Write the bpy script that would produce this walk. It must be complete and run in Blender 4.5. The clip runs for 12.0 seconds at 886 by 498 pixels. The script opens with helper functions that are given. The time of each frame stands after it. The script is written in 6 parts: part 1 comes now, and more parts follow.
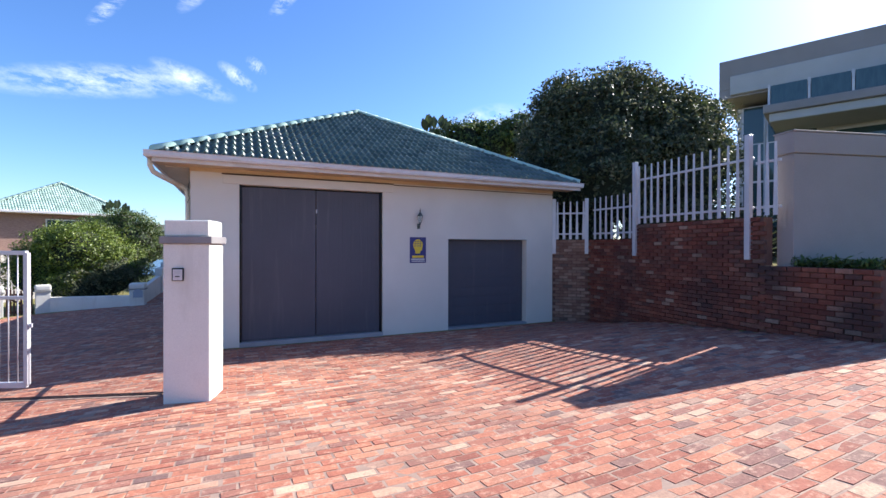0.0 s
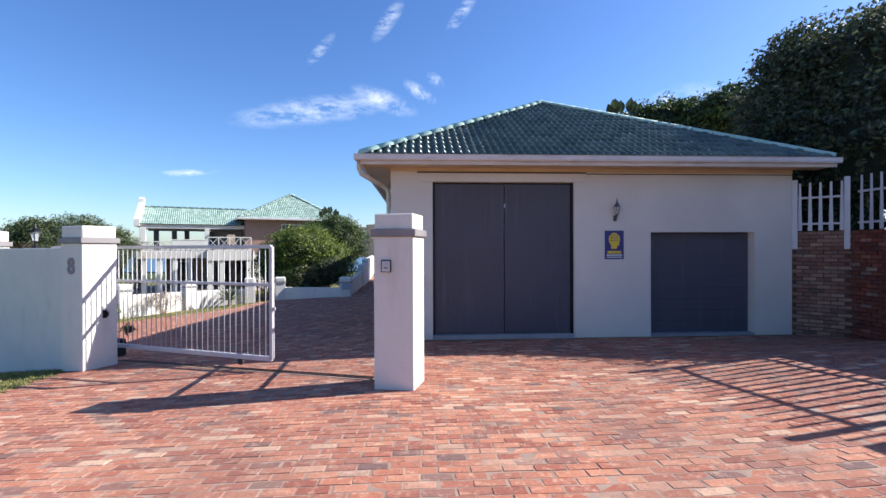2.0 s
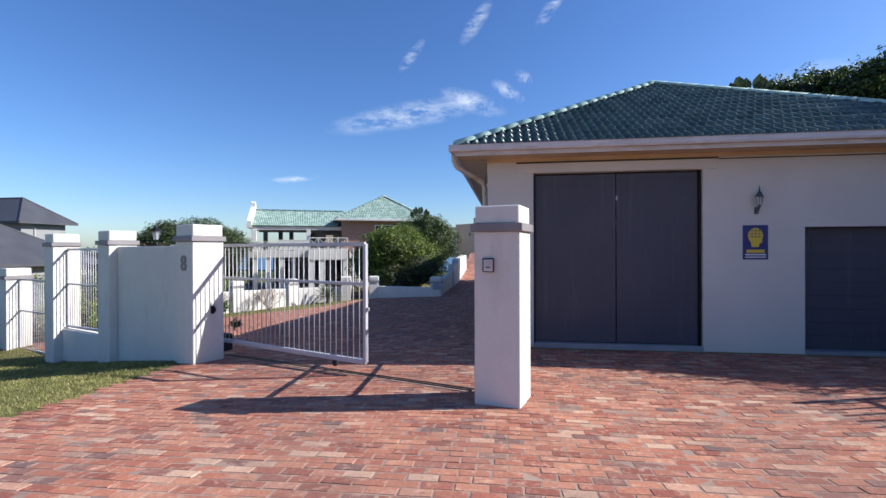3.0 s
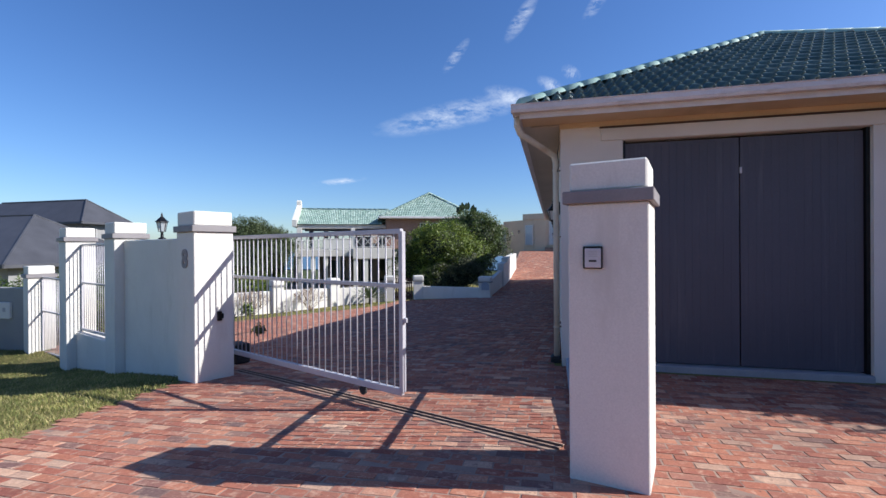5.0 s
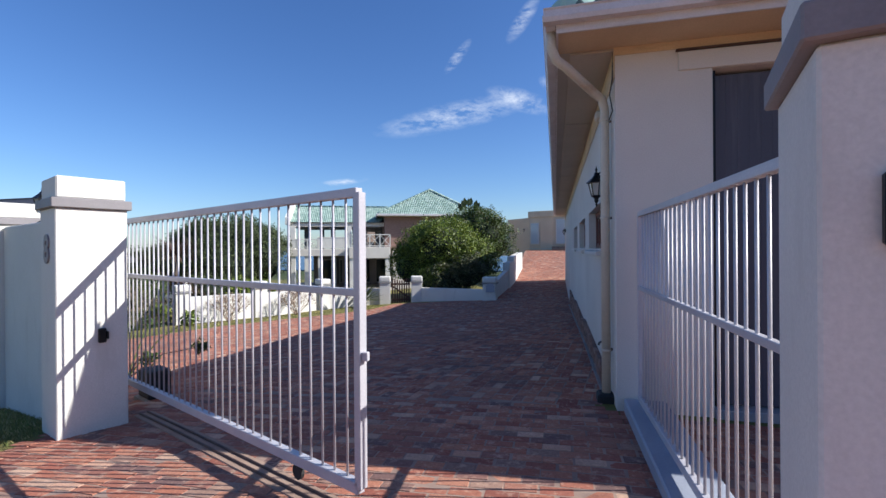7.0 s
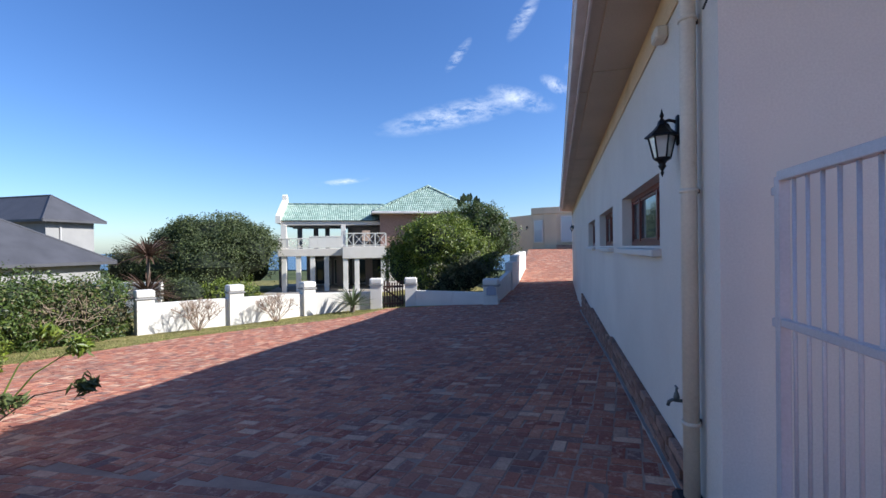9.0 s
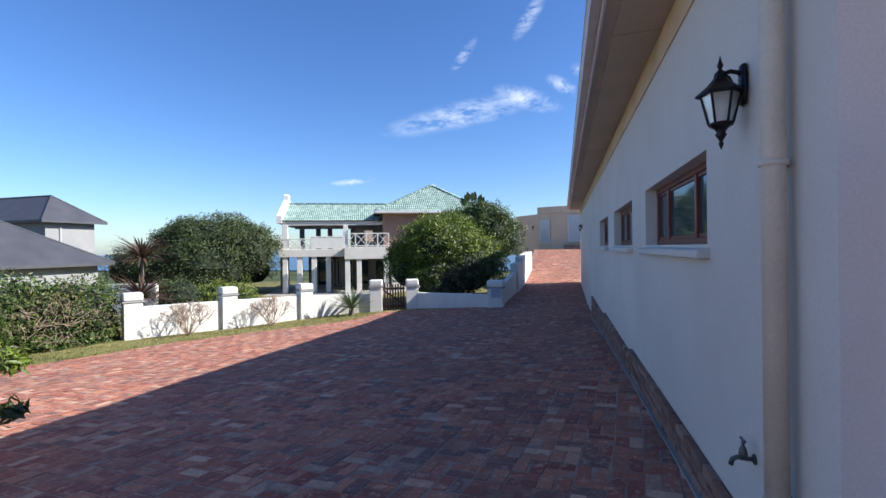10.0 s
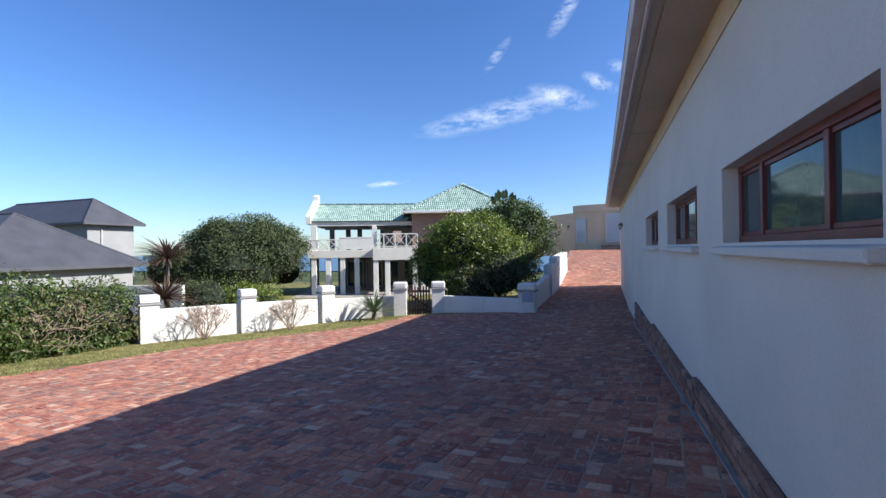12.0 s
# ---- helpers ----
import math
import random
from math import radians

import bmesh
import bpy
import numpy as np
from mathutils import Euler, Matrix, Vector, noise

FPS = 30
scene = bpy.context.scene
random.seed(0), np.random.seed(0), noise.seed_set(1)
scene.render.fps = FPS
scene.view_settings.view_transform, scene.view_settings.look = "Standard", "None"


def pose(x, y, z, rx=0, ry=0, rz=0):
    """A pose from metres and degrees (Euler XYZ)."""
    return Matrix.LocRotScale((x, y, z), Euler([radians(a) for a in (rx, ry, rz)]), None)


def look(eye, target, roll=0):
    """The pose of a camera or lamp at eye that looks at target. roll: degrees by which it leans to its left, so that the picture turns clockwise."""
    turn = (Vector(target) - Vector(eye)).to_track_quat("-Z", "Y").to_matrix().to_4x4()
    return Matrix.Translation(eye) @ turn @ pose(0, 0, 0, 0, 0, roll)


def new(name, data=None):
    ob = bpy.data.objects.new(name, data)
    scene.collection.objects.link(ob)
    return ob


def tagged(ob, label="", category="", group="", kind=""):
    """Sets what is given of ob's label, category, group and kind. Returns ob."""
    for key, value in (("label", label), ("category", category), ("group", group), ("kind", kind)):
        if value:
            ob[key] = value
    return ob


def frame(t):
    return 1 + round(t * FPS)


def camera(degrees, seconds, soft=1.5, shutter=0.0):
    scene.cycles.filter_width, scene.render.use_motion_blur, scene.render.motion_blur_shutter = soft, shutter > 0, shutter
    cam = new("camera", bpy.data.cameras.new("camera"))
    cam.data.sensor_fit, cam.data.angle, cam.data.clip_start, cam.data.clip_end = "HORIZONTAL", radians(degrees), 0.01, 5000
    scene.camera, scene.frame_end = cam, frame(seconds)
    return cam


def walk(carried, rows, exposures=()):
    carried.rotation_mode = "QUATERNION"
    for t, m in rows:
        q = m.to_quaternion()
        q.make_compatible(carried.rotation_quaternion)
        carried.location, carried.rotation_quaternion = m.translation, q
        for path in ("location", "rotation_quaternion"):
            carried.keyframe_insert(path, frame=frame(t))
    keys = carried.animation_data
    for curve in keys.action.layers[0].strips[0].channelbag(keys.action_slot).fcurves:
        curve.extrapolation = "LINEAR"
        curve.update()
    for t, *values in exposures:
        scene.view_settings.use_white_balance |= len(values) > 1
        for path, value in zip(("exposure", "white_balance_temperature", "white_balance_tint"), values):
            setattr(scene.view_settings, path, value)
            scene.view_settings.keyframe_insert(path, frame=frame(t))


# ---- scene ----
cam = camera(89.1, 12.0)
PATH = [
    (0, (0.137, -0.197, 1.907), (0.974, 1.62, 1.9), 0.1),
    (0.5, (0.086, -0.116, 1.87), (0.827, 1.742, 1.865), -0.0),
    (1, (0.045, -0.016, 1.849), (0.609, 1.903, 1.844), -0.1),
    (1.5, (-0.004, 0.124, 1.827), (0.339, 2.094, 1.823), -0.1),
    (2, (-0.077, 0.357, 1.813), (0.031, 2.355, 1.805), -0.2),
    (2.5, (-0.172, 0.653, 1.797), (-0.279, 2.65, 1.789), -0.2),
    (3, (-0.276, 1.008, 1.773), (-0.556, 2.988, 1.768), -0.2),
    (3.5, (-0.382, 1.358, 1.752), (-0.775, 3.319, 1.747), -0.3),
    (5.5, (-0.858, 3.203, 1.624), (-1.336, 5.145, 1.618), -0.4),
    (6, (-1.004, 3.715, 1.591), (-1.48, 5.658, 1.584), -0.4),
    (6.5, (-1.111, 4.229, 1.558), (-1.587, 6.171, 1.552), -0.5),
    (7, (-1.166, 4.736, 1.515), (-1.65, 6.676, 1.513), -0.4),
    (9, (-1.409, 6.669, 1.505), (-1.9, 8.607, 1.499), -0.7),
    (9.5, (-1.434, 7.079, 1.5), (-1.933, 9.015, 1.495), -0.8),
    (10, (-1.47, 7.475, 1.499), (-1.986, 9.407, 1.495), -0.8),
    (10.5, (-1.477, 7.836, 1.495), (-2.018, 9.762, 1.491), -0.8),
    (11, (-1.488, 8.16, 1.483), (-2.06, 10.076, 1.482), -0.8),
    (11.5, (-1.513, 8.428, 1.485), (-2.125, 10.332, 1.484), -0.9),
    (12, (-1.525, 8.622, 1.484), (-2.184, 10.51, 1.486), -0.9),
]
walk(cam, [(t, look(eye, target, roll)) for t, eye, target, roll in PATH],
     exposures=[(0, 1.42, 5900, 10), (1.5, 1.25, 5950, 10), (3.5, 0.68, 5750, 10), (6.5, 0.65, 5800, 10), (9.5, 0.98, 5800, 10), (12, 0.98, 5800, 10)])

# ---- light ----
SUN_EL, SUN_AZ = 33.5, 80.5          # degrees above the horizon; clockwise from +y
world = bpy.data.worlds.new("world")
scene.world = world
world.use_nodes = True
wn, wl = world.node_tree.nodes, world.node_tree.links
wn.clear()
w_out = wn.new("ShaderNodeOutputWorld")
w_bg = wn.new("ShaderNodeBackground")
w_sky = wn.new("ShaderNodeTexSky")
w_sky.sky_type = "NISHITA"
w_sky.sun_disc = False
w_sky.sun_elevation = radians(SUN_EL)
w_sky.sun_rotation = radians(SUN_AZ)
w_sky.altitude, w_sky.air_density, w_sky.dust_density, w_sky.ozone_density = 40, 1.0, 0.6, 4.6
w_bg.inputs["Strength"].default_value = 0.09
w_hs = wn.new("ShaderNodeHueSaturation")
w_hs.inputs["Saturation"].default_value = 1.12
w_hs.inputs["Hue"].default_value = 0.508
wl.new(w_sky.outputs[0], w_hs.inputs["Color"])
wl.new(w_hs.outputs[0], w_bg.inputs[0])
wl.new(w_bg.outputs[0], w_out.inputs[0])
sun_data = bpy.data.lights.new("sun", "SUN")
sun_data.energy, sun_data.angle, sun_data.color = 5.0, radians(0.3), (1.0, 0.92, 0.8)
sun = new("sun", sun_data)
_se, _sa = radians(SUN_EL), radians(SUN_AZ)
sun.matrix_basis = look((60, 10, 40), (60 - math.sin(_sa) * math.cos(_se), 10 - math.cos(_sa) * math.cos(_se), 40 - math.sin(_se)))


# ---- helpers of this scene ----
def thing(name, x=0, y=0, z=0, label="", category="", group="", kind="", rz=0.0):
    ob = new(name)
    ob.empty_display_size = 0.2
    ob.matrix_basis = pose(x, y, z, 0, 0, rz)
    return tagged(ob, label, category, group, kind)


def chain(ob):
    m = Matrix.Identity(4)
    while ob is not None:
        m = ob.matrix_basis @ m
        ob = ob.parent
    return m


def mesh_of(name, bm, material, smooth=False):
    me = bpy.data.meshes.new(name)
    bm.to_mesh(me)
    bm.free()
    for m in (material if isinstance(material, (list, tuple)) else [material]):
        me.materials.append(m)
    if smooth:
        for p in me.polygons:
            p.use_smooth = True
    return me


def part(name, bm, material, parent=None, label="", local=False, smooth=False):
    """One mesh object under a thing or part. The bmesh is in world metres, or in the thing's own if local."""
    if parent is not None and not local:
        bm.transform(chain(parent).inverted())
    ob = new(name, mesh_of(name, bm, material, smooth))
    ob.parent = parent
    if label:
        ob["label"] = label
    return ob


def piece(name, me, parent, m):
    """A further object on an existing mesh, at the pose m in its parent."""
    ob = new(name, me)
    ob.parent = parent
    ob.matrix_basis = m
    return ob


def box(bm, x0, x1, y0, y1, z0, z1, bev=0.0, seg=1, m=None):
    r = bmesh.ops.create_cube(bm, size=1.0)
    vs = r["verts"]
    for v in vs:
        v.co = Vector((x0 + (v.co.x + 0.5) * (x1 - x0), y0 + (v.co.y + 0.5) * (y1 - y0), z0 + (v.co.z + 0.5) * (z1 - z0)))
    es = list({e for v in vs for e in v.link_edges})
    if bev > 0:
        r2 = bmesh.ops.bevel(bm, geom=es, offset=bev, segments=seg, affect="EDGES", profile=0.6)
        vs = list({v for f in r2["faces"] for v in f.verts} | {v for v in vs if v.is_valid})
    if m is not None:
        bmesh.ops.transform(bm, matrix=m, verts=[v for v in vs if v.is_valid])
    return bm


def B(*a, **k):
    return box(bmesh.new(), *a, **k)


def prism(bm, ring, z0, z1, bev=0.0):
    """An upright solid on a ring of (x, y), counterclockwise."""
    lo = [bm.verts.new((x, y, z0)) for x, y in ring]
    hi = [bm.verts.new((x, y, z1)) for x, y in ring]
    n = len(ring)
    fs = [bm.faces.new(hi), bm.faces.new(lo[::-1])]
    for i in range(n):
        fs.append(bm.faces.new((lo[i], lo[(i + 1) % n], hi[(i + 1) % n], hi[i])))
    if bev:
        bmesh.ops.bevel(bm, geom=list({e for f in fs for e in f.edges}), offset=bev, segments=1, affect="EDGES")
    return bm


def tube(bm, pts, r, n=8, r_end=None, caps=True):
    """A round bar through points; its radius runs from r to r_end."""
    pts = [Vector(p) for p in pts]
    rings, m = [], len(pts)
    side = None
    for i, p in enumerate(pts):
        d = (pts[min(i + 1, m - 1)] - pts[max(i - 1, 0)]).normalized()
        if side is None:
            side = d.orthogonal().normalized()
        side = (side - d * side.dot(d)).normalized()
        up = d.cross(side)
        rad = r if r_end is None else r + (r_end - r) * i / max(m - 1, 1)
        rings.append([bm.verts.new(p + rad * (math.cos(a) * side + math.sin(a) * up)) for a in (2 * math.pi * k / n for k in range(n))])
    for a, b in zip(rings, rings[1:]):
        for k in range(n):
            bm.faces.new((a[k], a[(k + 1) % n], b[(k + 1) % n], b[k]))
    if caps:
        bm.faces.new(rings[0][::-1])
        bm.faces.new(rings[-1])
    return bm


def lathe(bm, profile, n=8, x=0.0, y=0.0, turn=0.0):
    """A turned solid about an upright axis from (radius, z) pairs."""
    rings = []
    for r, z in profile:
        rings.append([bm.verts.new((x + max(r, 0.0005) * math.cos(turn + 2 * math.pi * k / n), y + max(r, 0.0005) * math.sin(turn + 2 * math.pi * k / n), z)) for k in range(n)])
    for a, b in zip(rings, rings[1:]):
        for k in range(n):
            bm.faces.new((a[k], a[(k + 1) % n], b[(k + 1) % n], b[k]))
    bm.faces.new(rings[0][::-1])
    bm.faces.new(rings[-1])
    return bm


def raw(name, verts, faces, material, parent=None, label="", smooth=False):
    me = bpy.data.meshes.new(name)
    me.from_pydata(verts, [], faces)
    for m in (material if isinstance(material, (list, tuple)) else [material]):
        me.materials.append(m)
    if smooth:
        me.polygons.foreach_set("use_smooth", [True] * len(me.polygons))
    me.update()
    ob = new(name, me)
    ob.parent = parent
    if parent is not None:
        me.transform(chain(parent).inverted())
    if label:
        ob["label"] = label
    return ob


# ---- the lie of the land ----
def sstep(a, b, x):
    t = np.clip((x - a) / (b - a), 0, 1)
    return t * t * (3 - 2 * t)


def wall_x(y):
    """Where the brick retaining wall stands."""
    return np.interp(y, [2.63, 4.45, 7.18, 8.63], [7.93, 8.02, 8.29, 8.29])


def land(x, y):
    x, y = np.asarray(x, float), np.asarray(y, float)
    base = np.interp(y, [-60, -12, -4, -0.2, 2, 3.2, 5.73, 7.5, 9.2, 13.4, 21.8, 25.5, 31, 36.2, 42.7, 47],
                     [3.0, 1.5, 0.88, 0.58, 0.41, 0.31, 0.10, 0.03, 0.0, -0.14, -0.6, -0.66, -0.42, 0.3, 1.28, 1.33])
    k = np.interp(y, [5, 8, 12, 60], [0.02, 0.03, 0.06, 0.058])
    lat = -k * np.clip(-0.6 - x, 0, 15)
    garden = -0.66 + lat - 0.028 * (y - 25.6)
    drive = sstep(-0.3, 0.3, x - np.interp(y, [25.6, 30, 60], [-4.8, -3.95, -3.85]))
    z = np.where(y > 25.6, (base + lat * (1 - sstep(25.6, 32, y))) * drive + garden * (1 - drive), base + lat)
    z = z + 0.31 * sstep(1.0, 8.1, x) * (1 - sstep(5.8, 9.2, y))
    z = z - 0.075 * np.clip(-5.5 - x, 0, 5) * sstep(4.0, 8.0, y) * (1 - sstep(9.3, 11.2, y))
    up = sstep(0.3, 0.7, x - wall_x(y)) * sstep(0.6, 2.7, y)
    z = z * (1 - up) + 1.6 * up
    far = sstep(58, 240, np.hypot(x * 0.8, y))
    return z * (1 - far) - 20.5 * far


def gz(x, y):
    return float(land(x, y))


# ---- materials ----
def nodes_of(name):
    m = bpy.data.materials.new(name)
    m.use_nodes = True
    return m, m.node_tree.nodes, m.node_tree.links, m.node_tree.nodes["Principled BSDF"]


def noise_at(n, l, scale, detail=4.0, stretch=None, rough=0.55):
    g = n.new("ShaderNodeNewGeometry")
    tex = n.new("ShaderNodeTexNoise")
    tex.inputs["Scale"].default_value = scale
    tex.inputs["Detail"].default_value = detail
    tex.inputs["Roughness"].default_value = rough
    if stretch:
        mp = n.new("ShaderNodeMapping")
        mp.inputs["Scale"].default_value = stretch
        l.new(g.outputs["Position"], mp.inputs["Vector"])
        l.new(mp.outputs[0], tex.inputs["Vector"])
    else:
        l.new(g.outputs["Position"], tex.inputs["Vector"])
    return tex.outputs["Fac"]


def ramp(n, l, fac, stops):
    r = n.new("ShaderNodeValToRGB")
    e = r.color_ramp.elements
    while len(e) < len(stops):
        e.new(0.5)
    for el, (p, c) in zip(e, stops):
        el.position, el.color = p, (*c, 1)
    l.new(fac, r.inputs[0])
    return r.outputs[0]


def blend(n, l, fac, a, b, mode="MIX"):
    x = n.new("ShaderNodeMix")
    x.data_type, x.blend_type = "RGBA", mode
    for sock, v in ((x.inputs[0], fac), (x.inputs[6], a), (x.inputs[7], b)):
        if isinstance(v, (int, float)):
            sock.default_value = v
        elif isinstance(v, tuple):
            sock.default_value = (*v, 1)
        else:
            l.new(v, sock)
    return x.outputs[2]


def bumped(n, l, p, height, strength, dist=0.01):
    b = n.new("ShaderNodeBump")
    b.inputs["Strength"].default_value = strength
    b.inputs["Distance"].default_value = dist
    l.new(height, b.inputs["Height"])
    l.new(b.outputs[0], p.inputs["Normal"])


def surface(name, light, dark, scale=2.0, fine=60.0, rough=0.7, bump=0.2, metal=0.0, stain=None, stretch=None, dist=0.004, spec=0.5):
    """A plain surface: broad variation between two colours, fine grain, relief, and stains of their own shape."""
    m, n, l, p = nodes_of(name)
    c = ramp(n, l, noise_at(n, l, scale, 5, stretch), [(0.32, dark), (0.68, light)])
    f = noise_at(n, l, fine, 3)
    c = blend(n, l, 0.25, c, ramp(n, l, f, [(0.3, (0.55, 0.55, 0.55)), (0.7, (1, 1, 1))]), "MULTIPLY")
    if stain:
        s = ramp(n, l, noise_at(n, l, stain[1], 6, stain[2] if len(stain) > 2 else None, 0.65), [(0.56, (0, 0, 0)), (0.74, (1, 1, 1))])
        c = blend(n, l, s, c, stain[0])
    l.new(c, p.inputs["Base Color"])
    p.inputs["Roughness"].default_value = rough
    p.inputs["Metallic"].default_value = metal
    p.inputs["Specular IOR Level"].default_value = spec
    if bump:
        bumped(n, l, p, f, bump, dist)
    return m


def varied(name, stops, fine=45.0, rough=0.85, bump=0.5, broad=None, dist=0.004, gloss=0.5):
    """Pieces that differ one by one (brick, paver, tile): a colour for each, with grain and stains."""
    m, n, l, p = nodes_of(name)
    g, o, a = n.new("ShaderNodeNewGeometry"), n.new("ShaderNodeObjectInfo"), n.new("ShaderNodeMath")
    fr = n.new("ShaderNodeMath")
    fr.operation = "FRACT"
    l.new(g.outputs["Random Per Island"], a.inputs[0])
    l.new(o.outputs["Random"], a.inputs[1])
    l.new(a.outputs[0], fr.inputs[0])
    c = ramp(n, l, fr.outputs[0], stops)
    f = noise_at(n, l, fine, 5)
    c = blend(n, l, 0.6, c, ramp(n, l, f, [(0.3, (0.5, 0.48, 0.46)), (0.7, (1.15, 1.12, 1.1))]), "MULTIPLY")
    f2 = noise_at(n, l, 9.0, 4)
    c = blend(n, l, 0.5, c, ramp(n, l, f2, [(0.35, (0.62, 0.6, 0.6)), (0.65, (1.12, 1.1, 1.08))]), "MULTIPLY")
    if broad:
        s = ramp(n, l, noise_at(n, l, broad[1], 5), [(0.45, (0, 0, 0)), (0.7, (1, 1, 1))])
        mm = n.new("ShaderNodeMath")
        mm.operation = "MULTIPLY"
        mm.inputs[1].default_value = broad[2]
        l.new(s, mm.inputs[0])
        c = blend(n, l, mm.outputs[0], c, broad[0])
    l.new(c, p.inputs["Base Color"])
    p.inputs["Roughness"].default_value = rough
    p.inputs["Specular IOR Level"].default_value = gloss
    if bump:
        bumped(n, l, p, f, bump, dist)
    return m


def paver_material():
    """Worn clay pavers: a colour for each, pale scuffed patches and dirt that cross the joints."""
    m, n, l, p = nodes_of("red_clay_paver")
    g, o, a, fr = n.new("ShaderNodeNewGeometry"), n.new("ShaderNodeObjectInfo"), n.new("ShaderNodeMath"), n.new("ShaderNodeMath")
    fr.operation = "FRACT"
    l.new(g.outputs["Random Per Island"], a.inputs[0])
    l.new(o.outputs["Random"], a.inputs[1])
    l.new(a.outputs[0], fr.inputs[0])
    c = ramp(n, l, fr.outputs[0], [(0.0, (0.27, 0.095, 0.068)), (0.2, (0.37, 0.135, 0.09)), (0.45, (0.45, 0.185, 0.115)), (0.6, (0.52, 0.24, 0.15)), (0.7, (0.37, 0.16, 0.115)), (0.77, (0.18, 0.115, 0.105)), (0.85, (0.43, 0.16, 0.1)), (0.93, (0.64, 0.42, 0.29)), (1.0, (0.24, 0.14, 0.115))])
    f = noise_at(n, l, 55, 5)
    c = blend(n, l, 0.55, c, ramp(n, l, f, [(0.3, (0.55, 0.52, 0.5)), (0.7, (1.15, 1.12, 1.1))]), "MULTIPLY")
    worn = ramp(n, l, noise_at(n, l, 13, 6, rough=0.7), [(0.52, (0, 0, 0)), (0.7, (0.72, 0.72, 0.72))])
    c = blend(n, l, worn, c, (0.66, 0.44, 0.31))
    pits = ramp(n, l, noise_at(n, l, 21, 5, rough=0.7), [(0.58, (0, 0, 0)), (0.72, (0.75, 0.75, 0.75))])
    c = blend(n, l, pits, c, (0.13, 0.065, 0.055))
    dirt = ramp(n, l, noise_at(n, l, 0.8, 6, rough=0.65), [(0.45, (0, 0, 0)), (0.7, (0.6, 0.6, 0.6))])
    c = blend(n, l, dirt, c, (0.2, 0.115, 0.092))
    l.new(c, p.inputs["Base Color"])
    p.inputs["Roughness"].default_value = 0.85
    p.inputs["Specular IOR Level"].default_value = 0.15
    bumped(n, l, p, noise_at(n, l, 30, 6, rough=0.7), 0.8, 0.006)
    return m


def leafy(name, stops, rough=0.5, through_leaf=0.25):
    m, n, l, p = nodes_of(name)
    g = n.new("ShaderNodeNewGeometry")
    c = ramp(n, l, g.outputs["Random Per Island"], stops)
    c = blend(n, l, 0.55, c, ramp(n, l, noise_at(n, l, 0.9, 3), [(0.3, (0.55, 0.6, 0.5)), (0.7, (1.2, 1.2, 1.1))]), "MULTIPLY")
    # clump-scale noise paints bright tops and dark gaps into the leaf colour
    c = blend(n, l, 0.6, c, ramp(n, l, noise_at(n, l, 3.4, 4), [(0.34, (0.4, 0.42, 0.36)), (0.66, (1.35, 1.35, 1.2))]), "MULTIPLY")
    l.new(c, p.inputs["Base Color"])
    p.inputs["Roughness"].default_value = rough
    t = n.new("ShaderNodeBsdfTranslucent")
    l.new(c, t.inputs[0])
    x = n.new("ShaderNodeMixShader")
    x.inputs[0].default_value = through_leaf
    l.new(p.outputs[0], x.inputs[1])
    l.new(t.outputs[0], x.inputs[2])
    l.new(x.outputs[0], n["Material Output"].inputs[0])
    return m


def glassy(name, tint, rough=0.03, trans=0.0, metal=0.0):
    m, n, l, p = nodes_of(name)
    p.inputs["Base Color"].default_value = (*tint, 1)
    p.inputs["Roughness"].default_value = rough
    p.inputs["Transmission Weight"].default_value = trans
    p.inputs["Metallic"].default_value = metal
    p.inputs["IOR"].default_value = 1.5
    return m


M_PLASTER = surface("cream_plaster", (0.71, 0.66, 0.59), (0.63, 0.58, 0.515), 0.7, 90, 0.75, 0.25, stain=((0.63, 0.58, 0.51), 0.9, (1.2, 1.2, 0.5)))
M_WHITE = surface("white_painted_plaster", (0.74, 0.71, 0.645), (0.67, 0.64, 0.58), 1.1, 80, 0.75, 0.3, stain=((0.58, 0.55, 0.49), 1.8, (2, 2, 0.5)))
M_BAND = surface("grey_mauve_paint", (0.26, 0.24, 0.24), (0.21, 0.19, 0.195), 3, 90, 0.6, 0.2)
M_EAVE = surface("cream_eave_board", (0.66, 0.5, 0.31), (0.55, 0.4, 0.24), 1.6, 60, 0.7, 0.15, stain=((0.42, 0.31, 0.18), 2.2, (0.5, 0.5, 3)))
M_SOFFIT = surface("beige_soffit_board", (0.5, 0.44, 0.36), (0.42, 0.37, 0.3), 1.0, 60, 0.7, 0.1)
M_GUTTER = surface("white_gutter_paint", (0.72, 0.68, 0.68), (0.6, 0.56, 0.55), 2.5, 70, 0.45, 0.1, stain=((0.42, 0.36, 0.32), 3.0, (0.6, 0.6, 3)))
M_PIPE = surface("cream_downpipe_paint", (0.66, 0.6, 0.49), (0.56, 0.5, 0.4), 2.0, 70, 0.5, 0.1, stain=((0.4, 0.3, 0.2), 3.0))
M_DOOR = surface("grey_painted_garage_door", (0.08, 0.075, 0.096), (0.066, 0.062, 0.08), 0.8, 70, 0.55, 0.1, stain=((0.098, 0.092, 0.108), 2.0, (6, 6, 0.35)))
M_THRESH = surface("grey_concrete_threshold", (0.34, 0.33, 0.34), (0.26, 0.25, 0.26), 2, 60, 0.85, 0.4)
M_WOOD = surface("red_brown_window_timber", (0.2, 0.05, 0.034), (0.12, 0.03, 0.022), 5, 90, 0.4, 0.15, stretch=(8, 1, 1))
M_BLACK = surface("black_lamp_metal", (0.02, 0.02, 0.022), (0.012, 0.012, 0.013), 6, 120, 0.4, 0.1, 0.6)
